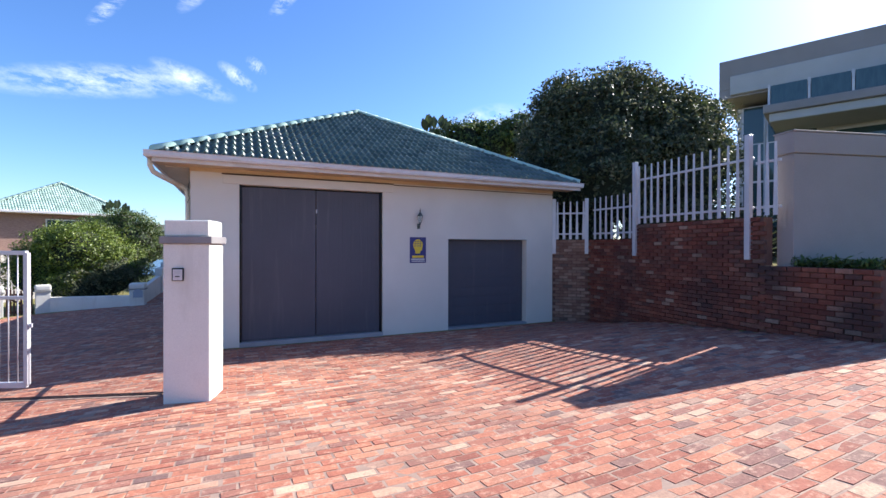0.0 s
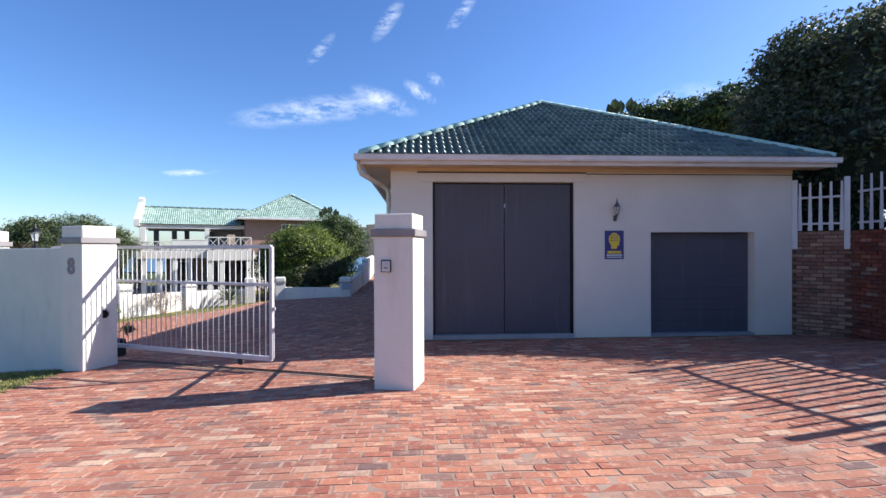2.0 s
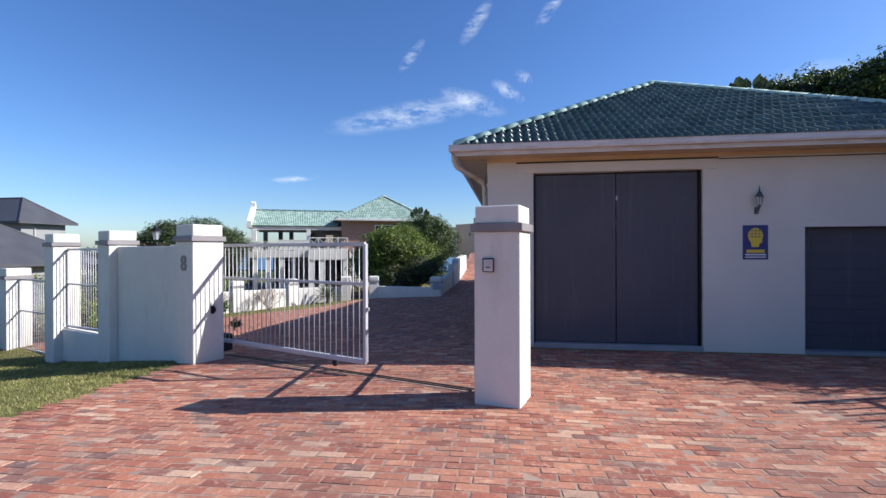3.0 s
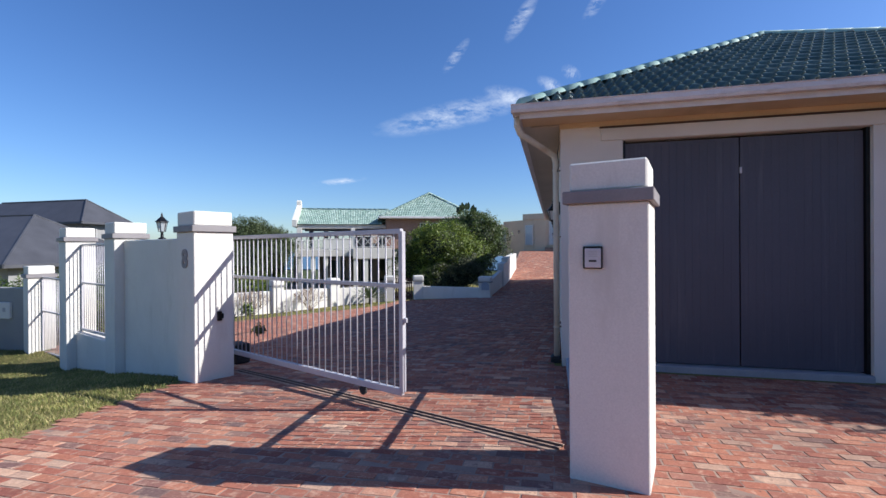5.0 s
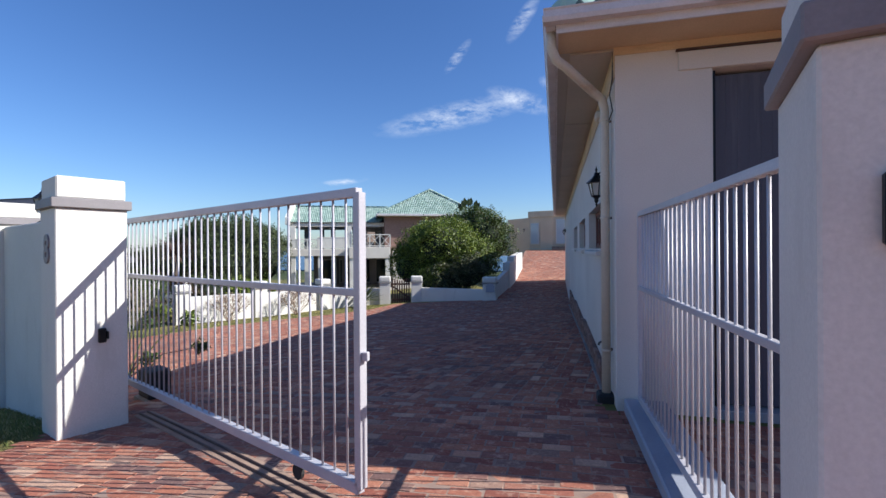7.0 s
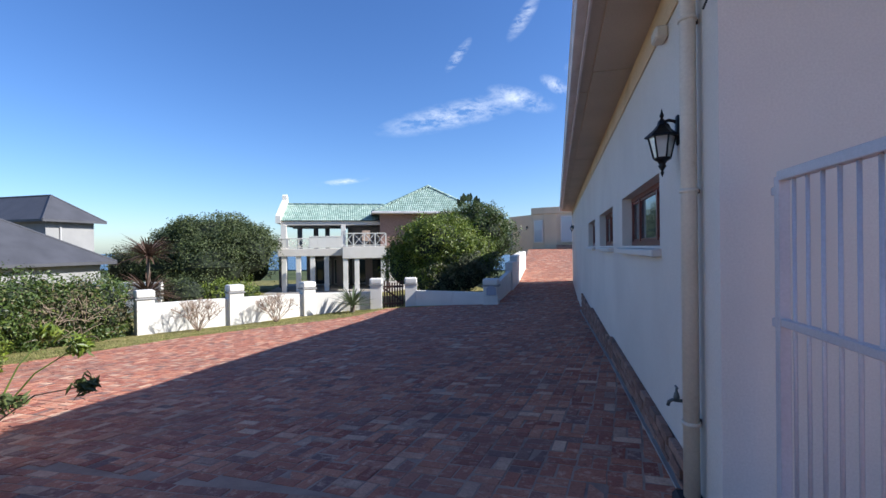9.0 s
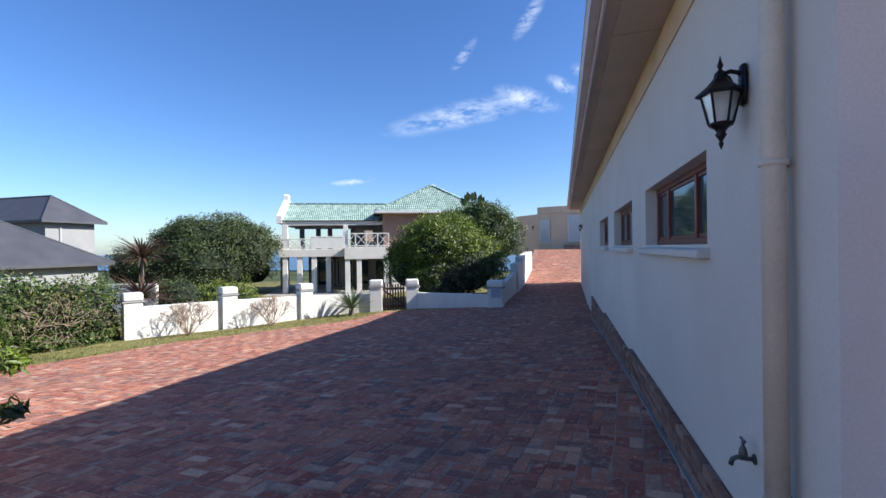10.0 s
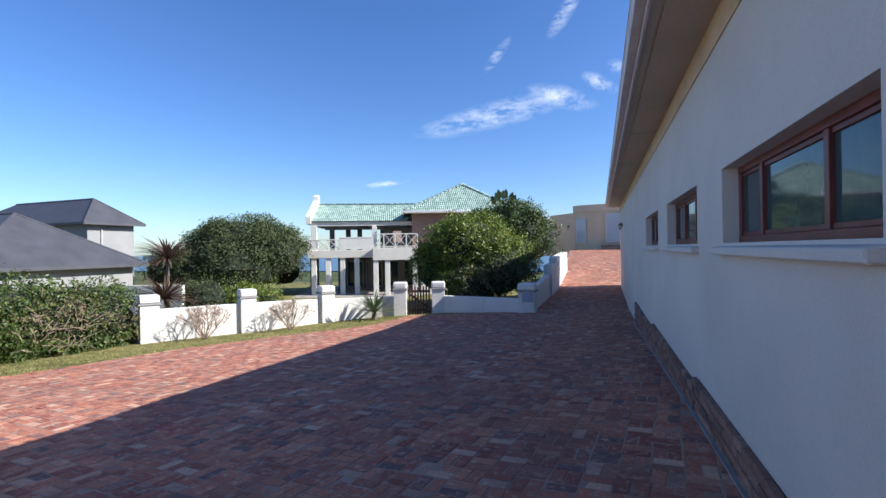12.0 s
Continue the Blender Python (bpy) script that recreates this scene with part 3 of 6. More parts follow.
part("fascia", B(EX0 + 0.02, EX1 - 0.02, EY0 + 0.012, EY0 + 0.032, GTOP - 0.05, EZ + 0.02), M_GUTTER, garage)
part("fascia", B(EX0 + 0.012, EX0 + 0.032, EY0 + 0.032, 32.0, GTOP - 0.05, EZ + 0.02), M_GUTTER, garage)


def gutter(bm, a, b, out):
    """A half-square gutter along a line; out: which way it faces."""
    a, b, out = Vector(a), Vector(b), Vector(out)
    prof = [(0.0, 0.10), (0.0, 0.0), (0.085, -0.005), (0.1, 0.03), (0.1, 0.085), (0.112, 0.095), (0.112, 0.1), (0.094, 0.1), (0.09, 0.04), (0.075, 0.012), (0.012, 0.012), (0.012, 0.1)]
    r0 = [bm.verts.new(a + out * u + Vector((0, 0, w))) for u, w in prof]
    r1 = [bm.verts.new(b + out * u + Vector((0, 0, w))) for u, w in prof]
    n = len(prof)
    for i in range(n):
        bm.faces.new((r0[i], r0[(i + 1) % n], r1[(i + 1) % n], r1[i]))
    bm.faces.new(r0[::-1])
    bm.faces.new(r1)
    bmesh.ops.recalc_face_normals(bm, faces=bm.faces)
    return bm


part("gutter", gutter(bmesh.new(), (EX0 - 0.09, EY0 + 0.01, 3.42), (EX1, EY0 + 0.01, 3.42), (0, -1, 0)), M_GUTTER, garage)
part("gutter", gutter(bmesh.new(), (EX0 + 0.01, EY0 + 0.02, 3.42), (EX0 + 0.01, 32.0, 3.42), (-1, 0, 0)), M_GUTTER, garage)
PX, PY = GX0 - 0.065, 9.49
part("downpipe", tube(bmesh.new(), [(EX0 - 0.03, 8.86, 3.43), (EX0 - 0.03, 8.86, 3.3), (EX0 + 0.01, 8.9, 3.2), (EX0 + 0.1, 8.97, 3.15), (PX - 0.1, 9.4, 3.03), (PX - 0.03, 9.46, 2.99), (PX, PY, 2.9), (PX, PY, 2.6), (PX, PY, 0.06)], 0.043, 14), M_PIPE, garage, smooth=True)
for z in (2.78, 1.81, 0.49):
    part("pipe_clip", lathe(bmesh.new(), [(0.045, z - 0.012), (0.051, z - 0.01), (0.051, z + 0.01), (0.045, z + 0.012)], 14, PX, PY), M_PIPE, garage, smooth=True)
    part("clip_lug", B(PX, GX0, PY + 0.035, PY + 0.05, z - 0.012, z + 0.012), M_RUST_AND_GAP, garage)
part("pipe_shoe", B(PX - 0.09, PX + 0.07, PY - 0.1, PY + 0.09, -0.08, 0.07, 0.02), M_RUBBER, garage)
part("cable", tube(bmesh.new(), [(GX0 - 0.012, 9.24, 3.36), (GX0 - 0.02, 9.245, 3.1), (GX0 - 0.045, 9.24, 2.95), (GX0 - 0.02, 9.23, 2.8), (GX0 - 0.05, 9.26, 2.72)], 0.006, 5), M_RUBBER, garage)
part("alarm_box", B(GX0 - 0.09, GX0, 10.2, 10.36, 3.0, 3.09, 0.015), M_PIPE, garage)


def side_window(a, b, leaves):
    w = thing("window", GX0 + 0.14, (a + b) / 2, WZ0, "wide low window with a red-brown timber frame", "window", "garage side windows", "structure")
    fr = part("window_frame", B(GX0 + 0.11, GX0 + 0.17, a, b, WZ0, WZ0 + 0.05, 0.004), M_WOOD, w)
    part("head", B(GX0 + 0.11, GX0 + 0.17, a, b, WZ1 - 0.05, WZ1, 0.004), M_WOOD, w)
    n = len(leaves)
    xs = [a + (b - a) * t for t in leaves]
    for i, y in enumerate(xs):
        y0 = y if i == 0 else y - 0.025 if i < n - 1 else y - 0.05
        part("mullion", B(GX0 + 0.112, GX0 + 0.168, y0, y0 + 0.05, WZ0 + 0.05, WZ1 - 0.05, 0.003), M_WOOD, w)
    for y0, y1 in zip(xs, xs[1:]):
        part("pane", B(GX0 + 0.138, GX0 + 0.144, y0 + 0.026, y1 - 0.026, WZ0 + 0.05, WZ1 - 0.05), M_OBSCURE, w)
        part("casement", B(GX0 + 0.125, GX0 + 0.15, y0 + 0.027, y1 - 0.027, WZ0 + 0.051, WZ0 + 0.08, 0.003), M_WOOD, w)
        part("casement", B(GX0 + 0.125, GX0 + 0.15, y0 + 0.027, y1 - 0.027, WZ1 - 0.08, WZ1 - 0.051, 0.003), M_WOOD, w)
    bm = B(GX0 - 0.075, GX0 + 0.11, a - 0.05, b + 0.06, WZ0 - 0.09, WZ0 - 0.002, 0.008)
    for v in bm.verts:
        if v.co.z > WZ0 - 0.04:
            v.co.z -= 0.03 * (GX0 + 0.11 - v.co.x) / 0.18
    part("window_sill", bm, M_PLASTER, w)


side_window(*WINS[0], (0, 0.325, 0.76, 1))
side_window(*WINS[1], (0, 0.34, 0.67, 1))
side_window(*WINS[2], (0, 0.34, 0.67, 1))
part("curtain_backing", B(GX0 + 0.3, GX0 + 0.32, 10.2, 19.4, 1.2, 2.3), M_GREY_PALE, garage)


# ---- gate posts and boundary wall ----
def gate_pillar(x, y, z0, h, w=0.48, rz=0.0, label="", cap=0.2):
    """A square plastered pillar with a grey band under its raised cap; (x, y) is its middle."""
    p = thing("gate_pillar", x, y, z0, label or "white plastered gate pillar with a grey band below the cap", "pillar", "gate pillars", rz=rz)
    a = w / 2
    part("shaft", B(-a, a, -a, a, -0.4, h - cap - 0.085, 0.008), M_WHITE, p, local=True)
    part("band", B(-a - 0.032, a + 0.032, -a - 0.032, a + 0.032, h - cap - 0.085, h - cap, 0.006), M_BAND, p, "mauve-grey painted band", local=True)
    bm = B(-a + 0.008, a - 0.008, -a + 0.008, a - 0.008, h - cap, h - 0.02, 0.012)
    top = [v for v in bm.verts if v.co.z > h - 0.06]
    for v in top:
        if abs(v.co.x) < a - 0.005 and abs(v.co.y) < a - 0.005:
            v.co.z += 0.012
    part("cap", bm, M_WHITE, p, local=True)
    return p


PILLAR, PTURN = (-0.317, 6.036), -15.0
gate_pillar(*PILLAR, 0.1, 2.13, w=0.5, rz=PTURN)
UA = -24.0
ux, uy = math.cos(radians(UA)), math.sin(radians(UA))
vx, vy = -uy, ux
P8 = (-5.455, 8.02)
gate_pillar(*P8, -0.1, 2.28, rz=UA, w=0.53)
P2, P3, P4 = (-8.04, 9.07), (-10.29, 9.94), (-12.72, 10.88)
gate_pillar(*P2, -0.5, 2.64, rz=UA, w=0.5)
gate_pillar(*P3, -0.72, 2.84, rz=UA, w=0.5)
gate_pillar(*P4, -0.9, 2.2, rz=UA, w=0.5)


def between(a, b, gap, s=0.0):
    """The stretch between two pillars, less a gap at each end, moved aside by s."""
    d = Vector((b[0] - a[0], b[1] - a[1])).normalized()
    n = Vector((-d.y, d.x))
    return (a[0] + d.x * gap + n.x * s, a[1] + d.y * gap + n.y * s), (b[0] - d.x * gap + n.x * s, b[1] - d.y * gap + n.y * s)


def wall_run(a, b, z0, z1, thick, material, label, cat="wall", name="boundary_wall"):
    w = thing(name, (a[0] + b[0]) / 2, (a[1] + b[1]) / 2, z0, label, cat)
    d = Vector((b[0] - a[0], b[1] - a[1], 0))
    rz = math.degrees(math.atan2(d.y, d.x))
    m = pose(a[0], a[1], 0, 0, 0, rz)
    part("wall_panel", B(0, d.length, -thick / 2, thick / 2, z0 - 0.4, z1, 0.012, m=m), material, w)
    return w


wall_run(*between(P8, P2, 0.26), -0.4, 1.82, 0.24, M_WHITE, "white plastered boundary wall beside the gate")
wall_run(*between(P2, P3, 0.24), -0.65, 0.0, 0.2, M_WHITE, "low plastered wall below a fence panel")


def bar_panel(name, a, b, z0a, z0b, z1, label, cat, gap=0.105, mid=(0.5,), frame_r=0.022, r=0.0075, group=""):
    """A welded panel of upright bars between two ends; a frame, middle rails and bars."""
    g = thing(name, a[0], a[1], z0a, label, cat, group)
    A, Bv = Vector((*a, z0a)), Vector((*b, z0b))
    At, Bt = Vector((*a, z1)), Vector((*b, z1))
    d = (Bt - At)
    rz = math.atan2(d.y, d.x)

    def rail(nm, p, q, hw, hz):
        bm = bmesh.new()
        vd = q - p
        box(bm, 0, vd.length, -hw, hw, -hz, hz, 0.004, m=Matrix.Translation(p) @ Matrix.Rotation(rz, 4, "Z") @ Matrix.Rotation(-math.asin(vd.z / vd.length), 4, "Y"))
        part(nm, bm, M_STEEL, g)
    rail("top_rail", At, Bt, frame_r, frame_r)
    rail("bottom_rail", A, Bv, frame_r, frame_r * 1.3)
    for f in mid:
        rail("middle_rail", A.lerp(At, f), Bv.lerp(Bt, f), frame_r * 0.8, frame_r * 0.8)
    for p, q in ((A, At), (Bv, Bt)):
        bm = bmesh.new()
        box(bm, -frame_r, frame_r, -frame_r, frame_r, 0, q.z - p.z, 0.003, m=Matrix.Translation(p) @ Matrix.Rotation(rz, 4, "Z"))
        part("upright", bm, M_STEEL, g)
    n = int(d.length / gap)
    for i in range(1, n):
        p, q = A.lerp(Bv, i / n), At.lerp(Bt, i / n)
        part("bar", tube(bmesh.new(), [p, q], r, 6), M_STEEL, g, smooth=True)
    return g


# the gate, slid half open
def on_gate(d, s=0.0):
    return (-5.22 + 0.909 * d + 0.416 * s, 8.42 - 0.416 * d + 0.909 * s)


gate = bar_panel("sliding_gate", on_gate(-1.9), on_gate(3.3), 0.1, 0.19, 1.83, "pale grey steel sliding gate, partly open", "gate", 0.115, (0.66,), 0.026)
wx, wy = on_gate(2.7)
part("wheel", tube(bmesh.new(), [(wx - 0.012 * 0.416, wy - 0.012 * 0.909, 0.1), (wx + 0.012 * 0.416, wy + 0.012 * 0.909, 0.1)], 0.05, 16), M_RUBBER, gate)
lx_, ly_ = on_gate(3.33)
part("latch", B(lx_ - 0.005, lx_ + 0.03, ly_ - 0.018, ly_ + 0.012, 0.9, 0.95, 0.004), M_STEEL, gate)
side_fence = bar_panel("bar_fence", (-0.4, 6.32), (-0.45, 8.95), 0.2, 0.2, 1.8, "pale grey steel bar fence between pillar and garage", "fence", 0.1, (0.6,), 0.022)
for zz in (1.15, 1.74):
    part("lug", B(-0.465, -0.435, 8.96, 9.02, zz - 0.02, zz + 0.02, 0.004), M_STEEL, side_fence)
tagged(part("kerb", B(-0.56, -0.2, 6.4, 9.17, -0.2, 0.12, 0.012), M_KERB), "pale blue-grey painted concrete kerb under the fence", "kerb")
bar_panel("bar_fence", *between(P2, P3, 0.27, 0.0), 0.07, 0.05, 1.77, "pale steel bar fence on a low wall", "fence", 0.1, (0.55,), 0.02, group="boundary fence")
bar_panel("bar_fence", *between(P3, P4, 0.27, 0.0), -0.68, -0.74, 1.02, "pale steel bar fence between pillars", "fence", 0.1, (0.55,), 0.02, group="boundary fence")


def track():
    t = thing("gate_track", *on_gate(2), 0, "steel gate rail set in a concrete strip across the drive", "gate track")
    v, f = [], []
    for d in np.arange(0.0, 5.15, 0.25):
        for s, dz in ((-0.09, 0.002), (-0.085, 0.009), (0.085, 0.009), (0.09, 0.002)):
            x, y = on_gate(d, s)
            v.append((x, y, float(land(x, y)) + dz))
    n = len(v) // 4
    for i in range(n - 1):
        for k in range(3):
            f.append((i * 4 + k, i * 4 + k + 1, i * 4 + 5 + k, i * 4 + 4 + k))
    raw("concrete_strip", v, f, M_TRACK, t)
    for s in (-0.035, 0.035):
        pts = []
        for d in np.arange(0.0, 5.15, 0.25):
            x, y = on_gate(d, s)
            pts.append((x, y, float(land(x, y)) + 0.012))
        part("rail", tube(bmesh.new(), pts, 0.012, 6), M_RUST_AND_GAP, t)


track()


# ---- wall lamps, sign, bell, tap ----
def lantern(name, at, rz, label, scale=1.0):
    """A black carriage lamp on a curved wall bracket; its own y axis points out of the wall."""
    o = thing(name, *at, label, "wall lamp", rz=rz)
    s = scale
    bm = bmesh.new()
    lathe(bm, [(0.0, -0.085), (0.028, -0.075), (0.036, -0.03), (0.036, 0.03), (0.028, 0.075), (0.0, 0.085)], 10)
    for v in bm.verts:
        v.co = Vector((v.co.x * s, (0.012 + v.co.y * 0.35) * s, v.co.z * s))
    part("wall_plate", bm, M_BLACK, o, local=True, smooth=True)
    arm = [(0, 0.01, 0.03), (0, 0.027, 0.05), (0, 0.055, 0.058), (0, 0.078, 0.05), (0, 0.09, 0.045)]
    part("bracket_arm", tube(bmesh.new(), [Vector(p) * s for p in arm], 0.009 * s, 8), M_BLACK, o, local=True, smooth=True)
    curl = [(0, 0.012, -0.04), (0, 0.026, -0.035), (0, 0.042, -0.005), (0, 0.06, 0.035), (0, 0.078, 0.045)]
    part("bracket_scroll", tube(bmesh.new(), [Vector(p) * s for p in curl], 0.006 * s, 8), M_BLACK, o, local=True, smooth=True)
    cy = 0.09 * s
    bm = lathe(bmesh.new(), [(0.0, 0.125), (0.006, 0.1), (0.012, 0.085), (0.006, 0.07), (0.02, 0.055), (0.024, 0.035), (0.045, 0.01), (0.088, -0.025), (0.09, -0.032), (0.076, -0.034)], 6, turn=0.3)
    bm.transform(Matrix.Translation((0, cy, 0)) @ Matrix.Scale(s, 4))
    part("roof", bm, M_BLACK, o, local=True)
    bm = lathe(bmesh.new(), [(0.066, -0.034), (0.04, -0.145)], 6, turn=0.3)
    bm.transform(Matrix.Translation((0, cy, 0)) @ Matrix.Scale(s, 4))
    part("glass", bm, M_FROST, o, "frosted glass", local=True)
    for k in range(6):
        a = 0.3 + k * math.pi / 3
        p = [(0.068 * math.cos(a), 0.068 * math.sin(a), -0.03), (0.042 * math.cos(a), 0.042 * math.sin(a), -0.147)]
        part("glazing_bar", tube(bmesh.new(), [Vector((q[0], q[1], q[2])) * s + Vector((0, cy, 0)) for q in p], 0.005 * s, 5), M_BLACK, o, local=True)
    bm = lathe(bmesh.new(), [(0.046, -0.144), (0.046, -0.152), (0.025, -0.165), (0.016, -0.18), (0.022, -0.19), (0.012, -0.205), (0.006, -0.215), (0.01, -0.225), (0.0, -0.25)], 8)
    bm.transform(Matrix.Translation((0, cy, 0)) @ Matrix.Scale(s, 4))
    part("finial", bm, M_BLACK, o, local=True, smooth=True)
    return o


lantern("wall_lamp", (GX0, 9.93, 2.26), 90, "black carriage lamp with frosted glass on the garage side wall", 1.22)
lantern("wall_lamp", (GX0, 29.0, 2.42), 90, "black carriage lamp at the far end of the garage", 1.1)


def front_lamp():
    """An old pewter torch lamp on the garage front."""
    x, y, z = 3.86, GY0, 2.5
    o = thing("wall_lamp", x, y, z, "weathered pewter wall lantern on the garage front", "wall lamp")
    part("wall_plate", B(x - 0.035, x + 0.035, y - 0.02, y, z - 0.18, z - 0.06, 0.008), M_BRASS, o)
    part("arm", tube(bmesh.new(), [(x, y - 0.01, z - 0.1), (x, y - 0.07, z - 0.14), (x, y - 0.1, z - 0.08), (x, y - 0.1, z - 0.04)], 0.009, 8), M_BRASS, o, smooth=True)
    part("glass", lathe(bmesh.new(), [(0.03, z - 0.04), (0.055, z + 0.1)], 6, x, y - 0.1), M_FROST, o, "cloudy glass")
    part("cap", lathe(bmesh.new(), [(0.068, z + 0.1), (0.06, z + 0.12), (0.03, z + 0.17), (0.012, z + 0.2), (0.016, z + 0.215), (0.0, z + 0.29)], 6, x, y - 0.1), M_BRASS, o)
    part("cup", lathe(bmesh.new(), [(0.0, z - 0.1), (0.014, z - 0.09), (0.012, z - 0.07), (0.034, z - 0.04)], 8, x, y - 0.1), M_BRASS, o, smooth=True)
    for k in range(6):
        a = k * math.pi / 3
        part("glazing_bar", tube(bmesh.new(), [(x + 0.031 * math.cos(a), y - 0.1 + 0.031 * math.sin(a), z - 0.04), (x + 0.057 * math.cos(a), y - 0.1 + 0.057 * math.sin(a), z + 0.1)], 0.004, 5), M_BRASS, o)


front_lamp()


def alarm_sign():
    x0, x1, z0, z1, y = 3.65, 4.04, 1.56, 2.135, GY0
    o = thing("security_sign", (x0 + x1) / 2, y, z0, "blue enamel sign with a yellow head emblem on the garage wall", "sign")
    part("board", B(x0, x1, y - 0.008, y - 0.001, z0, z1, 0.002), M_SIGN_BLUE, o)
    cx, cz, yy = (x0 + x1) / 2, z0 + 0.4, y - 0.0105
    bm = bmesh.new()
    ring = [(cx + 0.115 * math.cos(t), cz + 0.13 * math.sin(t)) for t in (radians(a) for a in range(-30, 211, 12))]
    ring += [(cx - 0.07, cz - 0.12), (cx - 0.06, cz - 0.19), (cx + 0.05, cz - 0.19), (cx + 0.06, cz - 0.13), (cx + 0.1, cz - 0.12)]
    lo = [bm.verts.new((u, yy + 0.002, w)) for u, w in ring]
    hi = [bm.verts.new((u, yy, w)) for u, w in ring]
    bm.faces.new(hi)
    for i in range(len(ring)):
        j = (i + 1) % len(ring)
        bm.faces.new((lo[i], lo[j], hi[j], hi[i]))
    bmesh.ops.recalc_face_normals(bm, faces=bm.faces)
    part("emblem", bm, M_SIGN_YELLOW, o, "yellow head shape")
    for i in (-1, 0, 1):
        part("emblem_line", B(cx - 0.1, cx + 0.1, yy - 0.001, yy - 0.0001, cz + 0.05 * i - 0.004 + 0.03, cz + 0.05 * i + 0.004 + 0.03), M_SIGN_BLUE, o)
        part("emblem_line", B(cx + 0.055 * i - 0.004, cx + 0.055 * i + 0.004, yy - 0.002, yy - 0.0011, cz - 0.04, cz + 0.12), M_SIGN_BLUE, o)
    part("name_bar", B(cx - 0.14, cx + 0.14, yy, yy + 0.002, z0 + 0.115, z0 + 0.165, 0.0005), M_SIGN_YELLOW, o)
    part("text_bar", B(cx - 0.16, cx + 0.16, yy, yy + 0.002, z0 + 0.07, z0 + 0.095, 0.0005), M_SIGN_WHITE, o)
    part("text_bar", B(cx - 0.16, cx + 0.16, yy, yy + 0.002, z0 + 0.03, z0 + 0.05, 0.0005), M_SIGN_WHITE, o)


alarm_sign()


def intercom():
    o = thing("intercom", *PILLAR, 1.515, "small silver intercom in a black surround on the gate pillar", "intercom", rz=PTURN)
    x0, x1, z1, y = -0.15, -0.026, 0.148, -0.25
    part("surround", B(x0, x1, y - 0.028, y, 0, z1, 0.006), M_BLACK, o, local=True)
    part("faceplate", B(x0 + 0.014, x1 - 0.008, y - 0.034, y - 0.026, 0.008, z1 - 0.014, 0.003), M_STEEL, o, "silver plate", local=True)
    part("name_slot", B(x0 + 0.04, x1 - 0.035, y - 0.0365, y - 0.0335, 0.045, 0.058, 0.001), M_RUBBER, o, local=True)
    for i in range(4):
        part("speaker_slot", B(x0 + 0.035, x1 - 0.03, y - 0.036, y - 0.0335, 0.08 + i * 0.011, 0.083 + i * 0.011), M_GREY_PALE, o, local=True)


intercom()


def tap():
    y, z = 9.88, 0.49
    o = thing("garden_tap", GX0, y, z, "weathered metal garden tap on the garage wall", "tap")
    part("body", tube(bmesh.new(), [(GX0, y, z), (GX0 - 0.04, y, z), (GX0 - 0.075, y, z + 0.004), (GX0 - 0.095, y, z - 0.008), (GX0 - 0.102, y, z - 0.035)], 0.011, 10), M_BRASS, o, smooth=True)
    part("bonnet", lathe(bmesh.new(), [(0.014, z), (0.02, z + 0.02), (0.016, z + 0.045), (0.008, z + 0.06), (0.007, z + 0.085)], 10, GX0 - 0.05, y), M_BRASS, o, smooth=True)
    part("handle", B(GX0 - 0.057, GX0 - 0.043, y - 0.03, y + 0.03, z + 0.082, z + 0.094, 0.004), M_BRASS, o)
    part("flange", lathe(bmesh.new(), [(0.024, -0.004), (0.024, 0.006), (0.014, 0.012)], 12), M_BRASS, o, local=True).matrix_basis = Matrix.Rotation(radians(-90), 4, "Y")


tap()


def house_number():
    # the raised figure 8 on the pillar's face towards the street
    cx, cy = P8[0] - vx * 0.27 - ux * 0.0, P8[1] - vy * 0.27 - uy * 0.0
    curve = bpy.data.curves.new("house_number", "FONT")
    curve.body, curve.size, curve.extrude, curve.align_x, curve.offset = "8", 0.34, 0.008, "CENTER", 0.012
    tmp = new("tmp", curve)
    me = bpy.data.meshes.new_from_object(tmp.evaluated_get(bpy.context.evaluated_depsgraph_get()))
    bpy.data.objects.remove(tmp)
    me.materials.clear()
    me.materials.append(M_BAND)
    ob = new("house_number", me)
    ob.matrix_basis = pose(cx, cy, 1.42, 90, 0, UA)
    tagged(ob, "grey raised figure 8 on the white gate pillar", "house number")


house_number()
lk = thing("gate_lock", *P8, 0.8, "black gate lock catch on the white pillar", "lock")
kx, ky = P8[0] + ux * 0.265 + vx * 0.06, P8[1] + uy * 0.265 + vy * 0.06
part("catch", B(-0.012, 0.03, -0.03, 0.03, 0.0, 0.13, 0.008, m=pose(kx, ky, 0.68, 0, 0, UA)), M_BLACK, lk)
part("keep", B(0.0, 0.04, 0.03, 0.045, 0.03, 0.1, 0.004, m=pose(kx, ky, 0.68, 0, 0, UA)), M_BLACK, lk)

